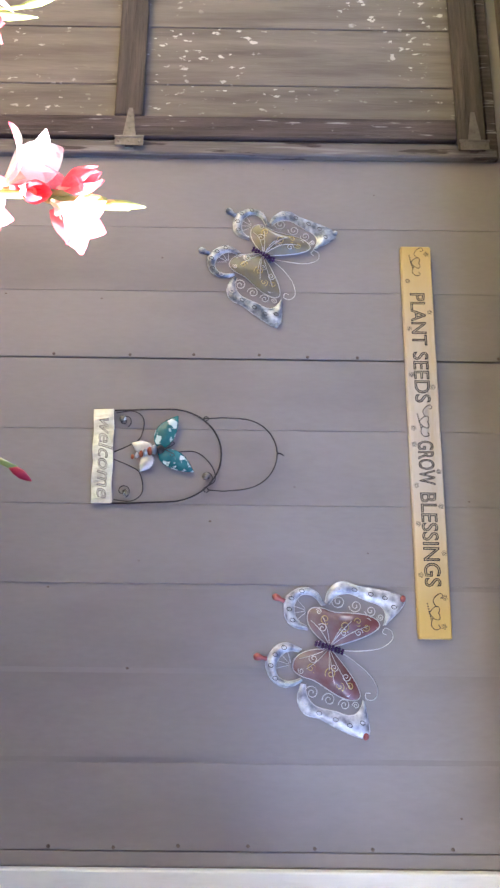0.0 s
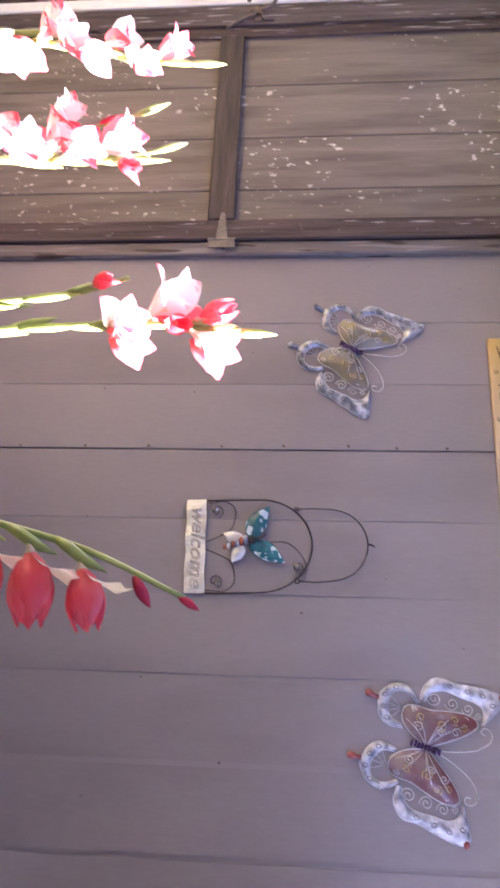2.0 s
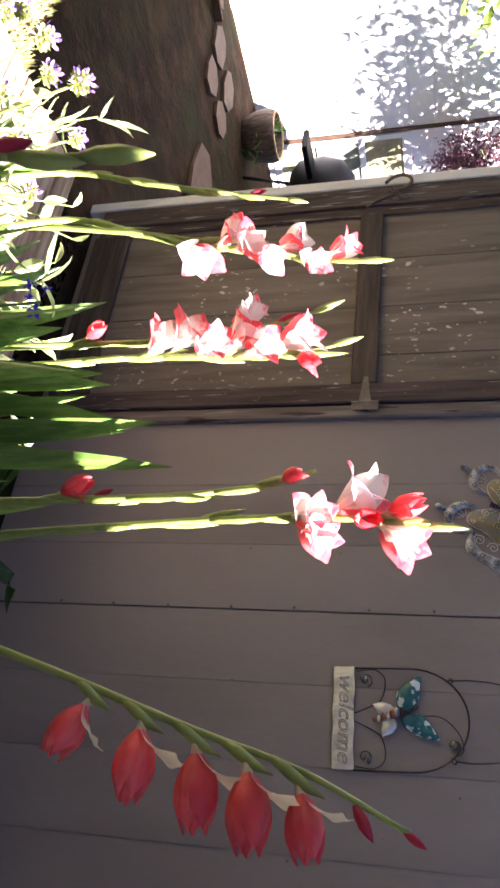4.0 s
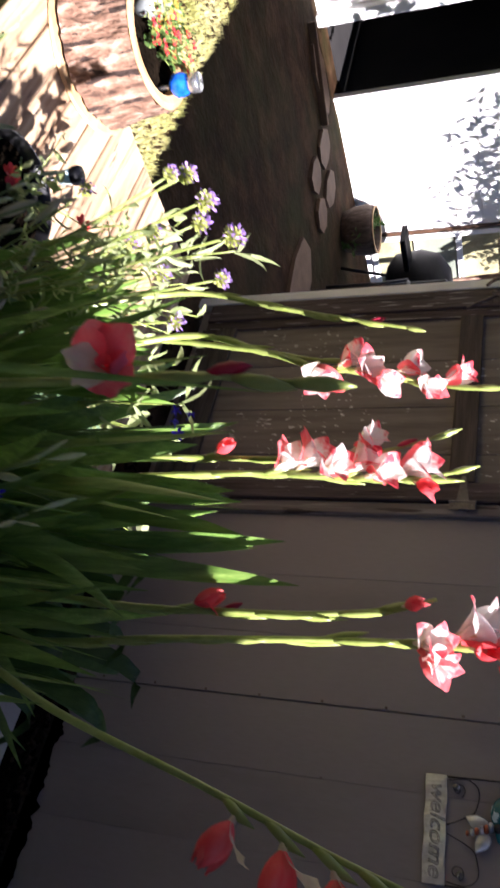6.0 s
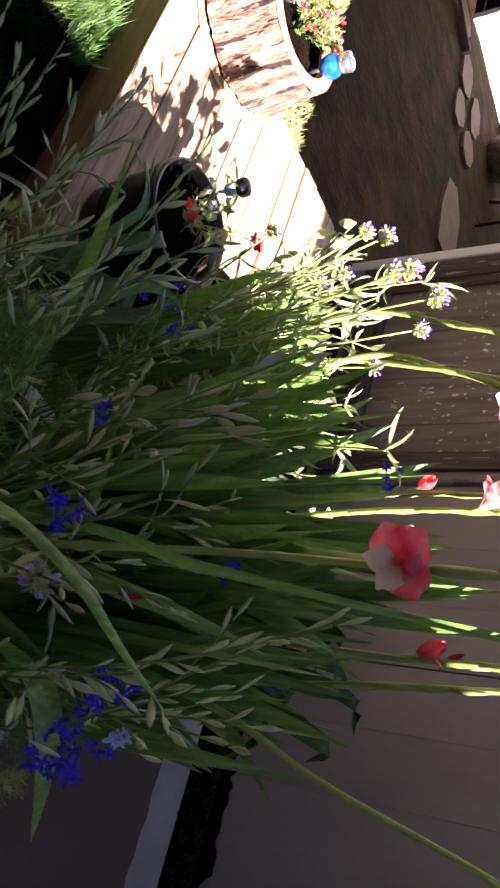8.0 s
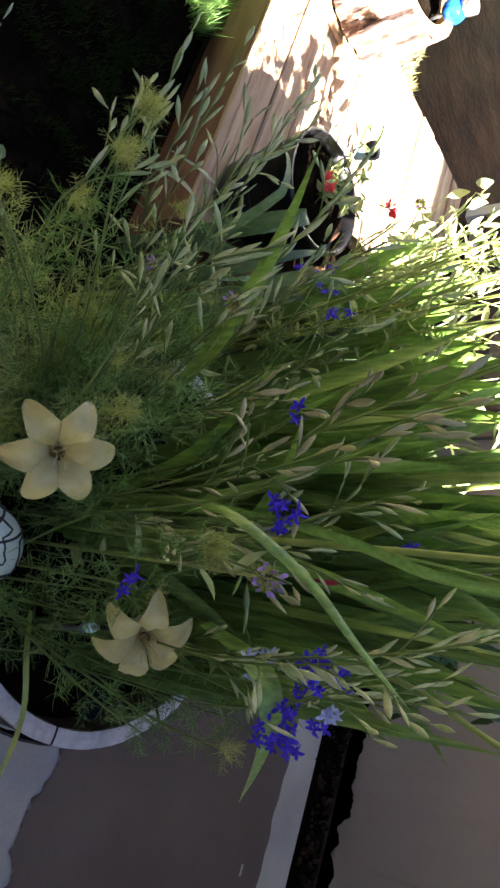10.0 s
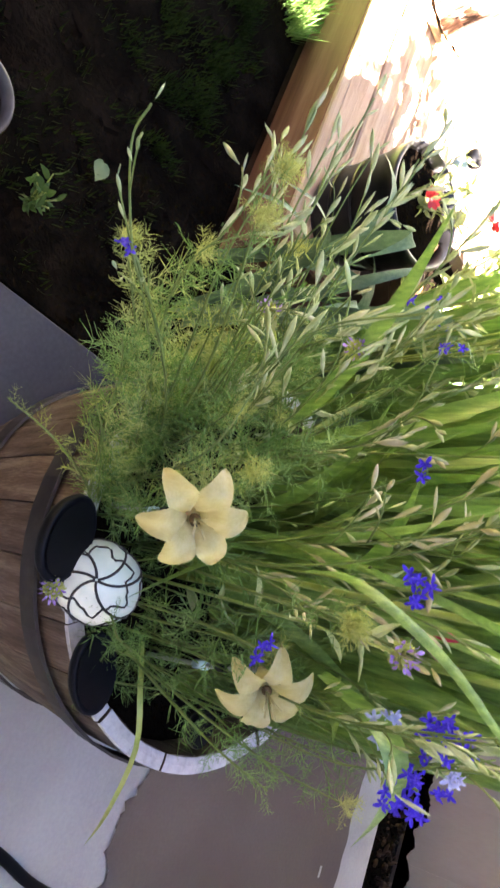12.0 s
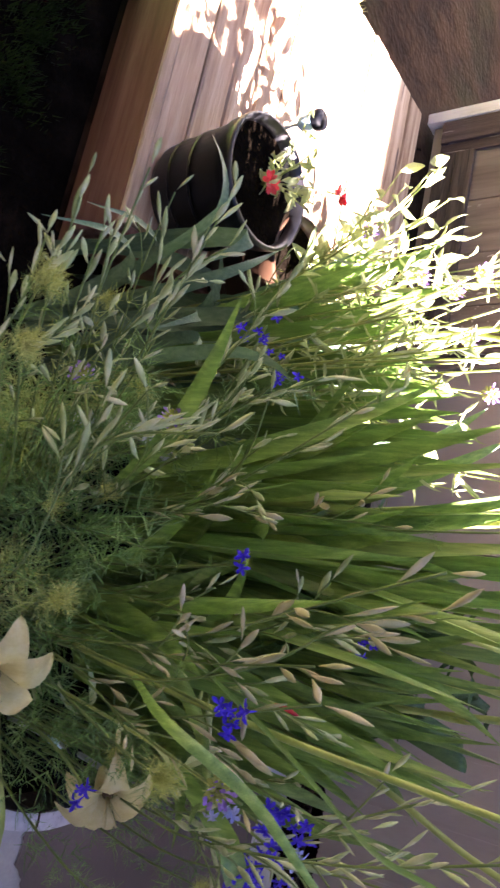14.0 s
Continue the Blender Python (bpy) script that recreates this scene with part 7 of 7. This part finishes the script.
leafy_plant("pot_plant", (-0.435, 0.555, 0.40), 10, 0.12, 0.12, 80, "straggly pale green plant with a red flower in a black pot", "plant", mat="leafy_sunlit", size=0.62, petals="red_flower", count=2)
leafy_plant("pot_plant", (-0.36, 0.76, 0.37), 26, 0.21, 0.32, 81, "leafy pale green plant in a brown pot", "plant", mat="leafy_sunlit", size=1.15)
leafy_plant("leafy_plant", (-0.30, 0.98, 0.0), 14, 0.20, 0.55, 82, "leafy green plant beside the landing", "plant", mat="leafy_sunlit", size=1.5)
leafy_plant("leafy_plant", (-0.22, 1.18, 0.0), 14, 0.20, 0.50, 83, "leafy green plant beside the landing", "plant", mat="leafy_sunlit", size=1.5)


def stake_light(x, y, z0, top, dark=False):
    s = thing("stake_light", (x, y, z0), "small solar stake light with a dark cap", "garden light", "stake lights")
    h = top - z0
    tube_part("stake", [(0, 0, 0), (0, 0, h * 0.6), (0, 0, h - 0.055)], 0.004, "stake", s, 6)
    part("lens", lathe([(0.008, h - 0.058), (0.015, h - 0.052), (0.019, h - 0.018), (0.016, h - 0.015)], 20), "clear_tube" if not dark else "panel", s, "cloudy lens", smooth=True)
    part("cap", lathe([(0.021, h - 0.018), (0.0225, h - 0.008), (0.021, h), (0.001, h + 0.001)], 20), "panel", s, smooth=True)
    return s


stake_light(-0.646, 0.652, 0.198, 0.445)
stake_light(-0.485, 0.585, 0.38, 0.425, True)


# ---- in the log planter ----
def blue_globe_light():
    s = thing("globe_light", (-1.28, 0.785, 0.42), "solar light with a cobalt blue glass globe and steel cap", "garden light")
    tube_part("stake", [(0, 0, -0.03), (0, 0, 0.0), (0, 0, 0.02)], 0.006, "chrome", s, 8)
    bm = bmesh.new()
    bmesh.ops.create_uvsphere(bm, u_segments=24, v_segments=14, radius=0.034, matrix=Matrix.Translation((0, 0, 0.042)))
    for v in bm.verts:
        a = math.atan2(v.co.y, v.co.x)
        f = 1 + 0.05 * math.cos(8 * a)
        v.co.x, v.co.y = v.co.x * f, v.co.y * f
    part("globe", bm, "blue_glass", s, smooth=True)
    part("cap", lathe([(0.018, 0.068), (0.026, 0.07), (0.028, 0.078), (0.028, 0.098), (0.024, 0.102), (0.001, 0.103)], 24), "chrome", s, "brushed steel cap", smooth=True)
    return s


blue_globe_light()
for k, (bx, by, colour) in enumerate(((-1.31, 0.66, "red"), (-1.42, 0.60, "yellow"), (-1.35, 0.72, "red"), (-1.40, 0.75, "red"), (-1.42, 0.67, "yellow"), (-1.34, 0.59, "yellow"))):
    leafy_plant("bedding_plant", (bx, by, 0.392), 24, 0.075, 0.075, 84 + k, "low bedding plant with %s flowers in the log planter" % colour, "plant", mat="leafy_sunlit" if k % 2 else "leafy", size=0.42, petals=colour + "_flower", count=10 if colour == "red" else 6, group="bedding plants", petal=1.3)
cup = thing("grey_pot", (-1.34, 0.585, 0.39), "small grey pot in the log planter", "plant pot")
part("cup", lathe([(0.001, 0.0), (0.025, 0.0), (0.034, 0.06), (0.030, 0.06), (0.024, 0.01)], 20), "stake", cup, smooth=True)

# ---- hose on the slab ----
hose = thing("garden_hose", (1.0, 0.6, 0.0), "black hose lying on the concrete", "hose")
tube_part("hose_run", smooth_path([(-0.14, -0.36, 0.011), (-0.06, -0.18, 0.011), (-0.021, -0.082, 0.011), (0.016, 0.011, 0.011), (0.05, 0.178, 0.011), (0.075, 0.35, 0.011)], 8), 0.011, "panel", hose, 8)

# ---- on the mulch: a fallen leaf, a weed and a clay pot ----
fallen = thing("fallen_leaf", (-0.215, 0.092, 0.004), "pale heart-shaped fallen leaf on dark mulch", "leaf")
part("leaf_blade", grid_face(bmesh.new(), [[(x, w * f, 0.006 + 0.004 * f * f + 0.05 * x * x) for f in (-1, -0.5, 0, 0.5, 1)] for x, w in ((-0.020, 0.006), (-0.015, 0.015), (-0.004, 0.020), (0.008, 0.015), (0.018, 0.007), (0.026, 0.0008))]), "leafy_pale", fallen, smooth=True)
leafy_plant("weed", (-0.065, 0.005, -0.012), 7, 0.05, 0.09, 230, "small leafy green weed in dark mulch", "plant", size=0.6)
clay = thing("plant_pot", (-0.08, -0.205, -0.012), "small dark grey pot standing in the mulch bed", "plant pot")
part("pot", lathe([(0.001, 0.0), (0.048, 0.0), (0.064, 0.10), (0.073, 0.102), (0.074, 0.13), (0.067, 0.131), (0.064, 0.11)], 32), "dark_pot", clay, smooth=True)
part("soil", lathe([(0.001, 0.108), (0.064, 0.106)], 20), "soil", clay)

# ---- brown paint on the slab and the gap below the siding ----
def stained_patch():
    bm = bmesh.new()
    left, right = [], []
    for i in range(141):
        x = 0.11 + 1.14 * i / 140
        left.append((x, 0.775 + 0.05 * noise.noise((x * 6, 2, 0)) + 0.028 * noise.noise((x * 17, 5, 0)) + 0.016 * noise.noise((x * 60, 7, 0)), 0.004))
        right.append((x, 1.655 + 0.012 * noise.noise((x * 14, 8, 0)), 0.004))
    grid_face(bm, [left, [(a[0], 1.1, 0.004) for a in left], [(a[0], 1.4, 0.004) for a in left], right])
    part("stain", bm, "concrete_brown", slab, "brown paint spilt on concrete")
    part("fleck", box(0.885, 0.915, 1.556, 1.564, 0.003, 0.006, 0.001), "concrete", slab, "white paint fleck")
    bm = bmesh.new()
    r = random.Random(5)
    for i in range(620):
        x, y = r.uniform(-0.1, 1.25), 2.0 - 0.19 * r.random() ** 0.7
        s = r.uniform(0.004, 0.016)
        bmesh.ops.create_cube(bm, size=1, matrix=pose(x, y, -0.016 + s * 0.3, r.uniform(0, 90), r.uniform(0, 90), r.uniform(0, 90)) @ Matrix.Diagonal((s * 1.6, s * 0.7, s * 0.35, 1)))
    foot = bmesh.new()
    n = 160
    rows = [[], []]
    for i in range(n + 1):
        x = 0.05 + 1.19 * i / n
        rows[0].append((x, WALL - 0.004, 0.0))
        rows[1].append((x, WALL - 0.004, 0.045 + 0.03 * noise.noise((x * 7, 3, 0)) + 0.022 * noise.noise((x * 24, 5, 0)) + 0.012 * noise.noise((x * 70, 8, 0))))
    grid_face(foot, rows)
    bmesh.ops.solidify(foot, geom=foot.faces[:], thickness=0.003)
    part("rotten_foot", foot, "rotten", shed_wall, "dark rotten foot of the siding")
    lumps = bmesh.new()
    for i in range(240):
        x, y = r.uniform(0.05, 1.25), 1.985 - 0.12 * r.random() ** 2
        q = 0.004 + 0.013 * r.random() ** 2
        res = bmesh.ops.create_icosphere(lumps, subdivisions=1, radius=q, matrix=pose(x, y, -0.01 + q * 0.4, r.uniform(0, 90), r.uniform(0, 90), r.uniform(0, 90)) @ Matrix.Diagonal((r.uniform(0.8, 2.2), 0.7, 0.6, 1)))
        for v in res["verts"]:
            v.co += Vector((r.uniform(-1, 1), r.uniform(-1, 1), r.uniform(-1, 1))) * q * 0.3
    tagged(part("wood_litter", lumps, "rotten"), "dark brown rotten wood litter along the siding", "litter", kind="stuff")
    tagged(part("bark_chips", bm, "chip"), "bark chips and litter below the siding, darkened for shade", "litter", kind="stuff")


stained_patch()


# ---- lawn, moss and mulch ----
def scatter():
    r = random.Random(9)
    v, f = [], []

    def tuft(x, y, h, w, n):
        for _ in range(n):
            a = r.uniform(0, 6.28)
            bx, by = x + r.uniform(-0.012, 0.012), y + r.uniform(-0.012, 0.012)
            hh = h * r.uniform(0.5, 1.2)
            dx, dy = math.cos(a) * hh * 0.5, math.sin(a) * hh * 0.5
            i = len(v)
            v.extend([(bx - w * math.sin(a), by + w * math.cos(a), -0.021), (bx + w * math.sin(a), by - w * math.cos(a), -0.021), (bx + dx, by + dy, hh - 0.021)])
            f.append((i, i + 1, i + 2))

    def finish(name, mat, label, cat):
        me = bpy.data.meshes.new(name)
        me.from_pydata(v, [], f)
        me.materials.append(M[mat])
        tagged(new(name, me), label, cat, kind="stuff")
        v.clear()
        f.clear()

    for _ in range(38000):
        x, y = r.uniform(-4.8, -1.0), r.uniform(-2.5, 3.0)
        if -1.42 < x and 0.3 < y < 1.6:
            continue
        k = noise.noise((x * 1.2, y * 1.2, 3))
        # Grass stops at the shadow edge; bare earth stands for shaded lawn.
        if y > 1.35 or k < -0.25 and r.random() < 0.5:
            continue
        tuft(x, y, 0.06 if y < 0.4 else 0.035, 0.003, 6)
    finish("grass", "grass", "yellow-green lawn grass, left out where shadow falls", "grass")
    for _ in range(3600):
        x, y = r.uniform(-2.2, -0.92), 0.40 - 0.5 * r.random() ** 1.4
        if noise.noise((x * 4, y * 4, 2)) > -0.15:
            tuft(x, y, r.uniform(0.06, 0.15), 0.0022, 5)
    finish("weeds", "fern", "feathery green weeds before the landing", "weeds")
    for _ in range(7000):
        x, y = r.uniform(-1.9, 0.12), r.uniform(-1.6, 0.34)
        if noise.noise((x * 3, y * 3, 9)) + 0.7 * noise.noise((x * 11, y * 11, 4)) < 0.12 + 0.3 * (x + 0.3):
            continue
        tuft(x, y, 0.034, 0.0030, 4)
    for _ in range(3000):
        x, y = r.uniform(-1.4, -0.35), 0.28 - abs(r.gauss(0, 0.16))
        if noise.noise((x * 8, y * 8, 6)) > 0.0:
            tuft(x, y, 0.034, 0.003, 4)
    finish("groundcover", "moss", "mossy groundcover darkened for the shade", "moss")
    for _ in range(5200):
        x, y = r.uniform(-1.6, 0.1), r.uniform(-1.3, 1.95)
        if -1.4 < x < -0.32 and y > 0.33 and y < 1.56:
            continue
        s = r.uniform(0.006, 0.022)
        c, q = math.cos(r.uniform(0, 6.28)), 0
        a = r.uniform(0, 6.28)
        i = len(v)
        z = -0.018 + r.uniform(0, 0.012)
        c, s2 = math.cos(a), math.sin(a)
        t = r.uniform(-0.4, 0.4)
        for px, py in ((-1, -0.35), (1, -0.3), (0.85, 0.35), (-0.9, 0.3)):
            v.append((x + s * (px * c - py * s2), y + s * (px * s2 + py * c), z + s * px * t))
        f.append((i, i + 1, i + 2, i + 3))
    finish("bark_mulch", "chip", "bark mulch around the planting, darkened for shade", "mulch")


scatter()

# ---- yard beyond the shed ----
FX = -4.9
far_house = tagged(new("backdrop_house"), "white neighbouring outbuilding with an open dark doorway", "house", kind="structure")
part("wall", box(FX - 0.2, FX, 2.885, 4.02, -0.02, 3.2), "house_white", far_house)
part("wall", box(FX - 0.2, FX, 0.9, 2.13, -0.02, 3.2), "house_white", far_house)
# dark unseen fence, added so that less light bounces to the shed
tagged(part("wall_west_fence", box(FX - 0.1, FX - 0.04, -2.6, 0.899, -0.02, 2.0), "door_rail"), "unseen brown board fence, added to cut bounced light", "fence", kind="structure")
part("wall", box(FX - 0.2, FX, 2.13, 2.885, 2.0, 3.2), "house_white", far_house)
for i in range(16):
    part("clapboard", box(FX, FX + 0.012, 2.89, 4.02, 0.0 + 0.2 * i, 0.194 + 0.2 * i, 0.003), "house_white", far_house)
# room faces painted near black in place of an unlit interior
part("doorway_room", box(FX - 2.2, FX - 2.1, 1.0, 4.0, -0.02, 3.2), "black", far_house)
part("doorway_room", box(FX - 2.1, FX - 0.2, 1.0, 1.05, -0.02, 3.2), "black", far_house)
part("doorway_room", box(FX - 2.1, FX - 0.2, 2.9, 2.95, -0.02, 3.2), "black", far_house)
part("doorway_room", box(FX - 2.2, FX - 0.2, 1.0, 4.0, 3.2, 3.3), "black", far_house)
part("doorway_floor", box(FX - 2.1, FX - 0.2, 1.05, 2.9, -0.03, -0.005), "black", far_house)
part("post", box(FX - 0.02, FX + 0.07, 2.13, 2.21, -0.02, 2.1, 0.004), "white", far_house)
part("jamb", box(FX - 0.02, FX + 0.05, 2.745, 2.775, -0.02, 2.1, 0.004), "white", far_house)
part("jamb", box(FX - 0.02, FX + 0.03, 2.775, 2.88, -0.02, 2.1, 0.004), "house_white", far_house)
part("fascia", box(FX - 0.02, FX + 0.03, 4.02, 4.05, -0.02, 3.2, 0.003), "brown_pot", far_house)
part("roof", box(FX - 2.4, FX + 0.35, 0.7, 8.0, 3.3, 3.42, 0.01), "door_rail", far_house)
# glazed porch beside it
porch = tagged(new("window_1"), "white framed porch windows of the outbuilding", "window", kind="structure")
part("sill_wall", box(FX - 0.1, FX + 0.0, 4.05, 8.0, -0.02, 0.04), "house_white", porch)
for y0, y1 in ((4.06, 4.11), (4.62, 4.67), (5.2, 5.25), (5.8, 5.85)):
    part("mullion", box(FX - 0.03, FX + 0.03, y0, y1, 0.04, 1.2, 0.003), "white", porch)
for z0, z1 in ((0.04, 0.09), (0.42, 0.46), (0.77, 0.82), (1.13, 1.2)):
    part("rail", box(FX - 0.025, FX + 0.025, 4.06, 6.0, z0, z1, 0.003), "white", porch)
# pale and dark panes imitate reflections by colour
for y0, y1 in ((4.11, 4.62), (4.67, 5.2), (5.25, 5.8)):
    for z0, z1 in ((0.09, 0.42), (0.46, 0.77), (0.82, 1.13)):
        part("pane", box(FX - 0.006, FX + 0.0, y0, y1, z0, z1), "glass" if 0.4 < z0 < 0.5 and y0 < 4.2 else "bright_pane", porch)
part("upper_wall", box(FX - 0.1, FX, 4.05, 8.0, 1.2, 3.2), "house_white", porch)

# flagstones along its foot
path_stones = tagged(new("pavement_flags"), "row of pale sandstone flags along the outbuilding", "pavement", kind="structure")
rf = random.Random(3)
for i, (x, y, rx, ry) in enumerate(((-4.28, 2.80, 0.20, 0.13), (-3.92, 2.78, 0.145, 0.12), (-4.20, 3.07, 0.18, 0.12), (-3.85, 3.06, 0.14, 0.12), (-3.08, 2.97, 0.32, 0.20), (-4.58, 2.44, 0.14, 0.31))):
    n = 7
    bm = bmesh.new()
    top = [bm.verts.new((x + rx * rf.uniform(0.82, 1.08) * math.cos(2 * math.pi * k / n + 0.3 * i), y + ry * rf.uniform(0.82, 1.08) * math.sin(2 * math.pi * k / n + 0.3 * i), 0.004)) for k in range(n)]
    f0 = bm.faces.new(top)
    r0 = bmesh.ops.extrude_face_region(bm, geom=[f0])
    for v in r0["geom"]:
        if isinstance(v, bmesh.types.BMVert):
            v.co.z = -0.03
    bmesh.ops.recalc_face_normals(bm, faces=bm.faces)
    part("flagstone", bm, "flagstone", path_stones)
kerb = part("kerb_board", box(-0.014, 0.014, -0.33, 0.33, -0.03, 0.03, 0.005), "flagstone", path_stones, "grey edging board")
kerb.matrix_basis = pose(-4.50, 2.38, 0, 0, 0, -19)

# wooden barrel tub and metal chair beside the porch
tub = thing("wood_tub", (-4.40, 3.62, -0.02), "small brown wooden tub before the outbuilding", "planter")
part("tub", lathe([(0.001, 0.0), (0.15, 0.0), (0.19, 0.10), (0.20, 0.20), (0.185, 0.25), (0.165, 0.25), (0.16, 0.20)], 24), "stave", tub, smooth=True)
part("rim", lathe([(0.186, 0.251), (0.188, 0.258), (0.165, 0.258), (0.164, 0.25)], 24), "cutwood", tub)
leafy_plant("tub_plant", (-4.40, 3.58, 0.13), 20, 0.14, 0.12, 91, "green plant beside a wooden tub", "plant", size=1.0)
leafy_plant("tub_plant", (-4.25, 3.62, -0.02), 20, 0.16, 0.16, 92, "green plant beside a wooden tub", "plant", size=1.0)

chair = thing("garden_chair", (-3.25, 3.2, -0.02), "black metal garden chair on the flagstones", "chair")
for dy in (0.24, 0.70):
    tube_part("arm", smooth_path([(0.05, dy, 0.02), (0.05, dy, 0.3), (0.04, dy, 0.58), (0.0, dy, 0.62), (-0.28, dy, 0.60)], 5), 0.014, "black_iron", chair, 8)
    tube_part("leg", [(-0.28, dy, 0.02), (-0.28, dy, 0.4), (-0.30, dy, 0.60)], 0.013, "black_iron", chair, 8)
part("seat", box(-0.28, 0.06, 0.25, 0.69, 0.40, 0.44, 0.012), "black_iron", chair)
bm = box(-0.34, -0.30, 0.28, 0.66, 0.46, 0.86, 0.012)
part("backrest", bm, "black_iron", chair)
grill = thing("covered_grill", (-4.0, 3.98, -0.02), "black covered grill with a side shelf before the porch", "grill")
part("cover", lathe([(0.001, 0.36), (0.26, 0.36), (0.33, 0.42), (0.35, 0.60), (0.31, 0.74), (0.20, 0.82), (0.001, 0.84)], 28), "panel", grill, smooth=True)
part("side_shelf", box(-0.10, 0.10, -0.60, -0.30, 0.51, 0.55, 0.008), "panel", grill)
for k in range(3):
    a = 2 * math.pi * k / 3 + 0.3
    tube_part("leg", [(0.18 * math.cos(a), 0.18 * math.sin(a), 0.40), (0.28 * math.cos(a), 0.28 * math.sin(a), 0.0)], 0.014, "black_iron", grill, 6)


def leaf_cloud(name, centre, radii, n, mat, seed, size, parent, clumps=14):
    r = random.Random(seed)
    b = Batch()
    hubs = []
    for _ in range(clumps):
        v = rv(1, r)
        while v.length > 1:
            v = rv(1, r)
        hubs.append(Vector((v.x * radii[0], v.y * radii[1], v.z * radii[2])))
    for i in range(n):
        h = hubs[i % clumps]
        p = Vector(centre) + h + Vector((r.gauss(0, 0.16) * radii[0], r.gauss(0, 0.16) * radii[1], r.gauss(0, 0.16) * radii[2])) * 1.3
        b.add(LEAF, along(p, rv(1, r) + Vector((0, 0, -0.3)), r.uniform(0, 6), size * r.uniform(0.7, 1.3)))
    return b.build(name, mat, parent), hubs


def tree(foot, crown, radii, n, mat, seed, label, size=1.6, name="tree", trunk_r=0.09):
    t = thing(name, foot, label, "tree" if name == "tree" else "shrub")
    c = Vector(crown) - Vector(foot)
    _, hubs = leaf_cloud("crown", c, radii, n, mat, seed, size, t, 22)
    tube_part("trunk", bez((0, 0, 0), (c.x * 0.1, c.y * 0.1, c.z * 0.6), (c.x * 0.6, c.y * 0.6, c.z * 0.9), 8), trunk_r, "bark", t, 10, taper=lambda s: 1.2 - 0.7 * s)
    for h in hubs[::3]:
        tube_part("limb", bez((c.x * 0.5, c.y * 0.5, c.z * 0.75), (c.x * 0.8, c.y * 0.8, c.z * 0.95), c + h, 6), trunk_r * 0.28, "bark", t, 6, taper=lambda s: 1.2 - 0.95 * s)
    return t


tree((-3.2, 4.9, -0.02), (-3.65, 3.75, 2.65), (0.75, 0.8, 0.65), 2600, "tree_leaf", 51, "leafy green tree beside the outbuilding")
# out of view, placed to throw leaf shadows on the outbuilding's left wall
tree((-4.3, -0.2, -0.02), (-3.55, 1.50, 1.8), (0.45, 0.7, 0.5), 1900, "tree_leaf", 53, "unseen leafy green tree added to dapple the outbuilding", 1.9)
tree((-4.55, 4.35, -0.02), (-4.6, 4.22, 1.68), (0.16, 0.26, 0.36), 3000, "plum", 52, "purple-leaved plum shrub before the porch", 0.7, "shrub", 0.03)

# unseen plain wall behind, added to block skylight and deepen the shade
tagged(part("wall_south", box(-7.0, 1.274, -2.75, -2.6, -0.02, 7.0), "door_rail"), "unseen plain brown wall across the yard, added to block skylight", "wall", kind="structure")
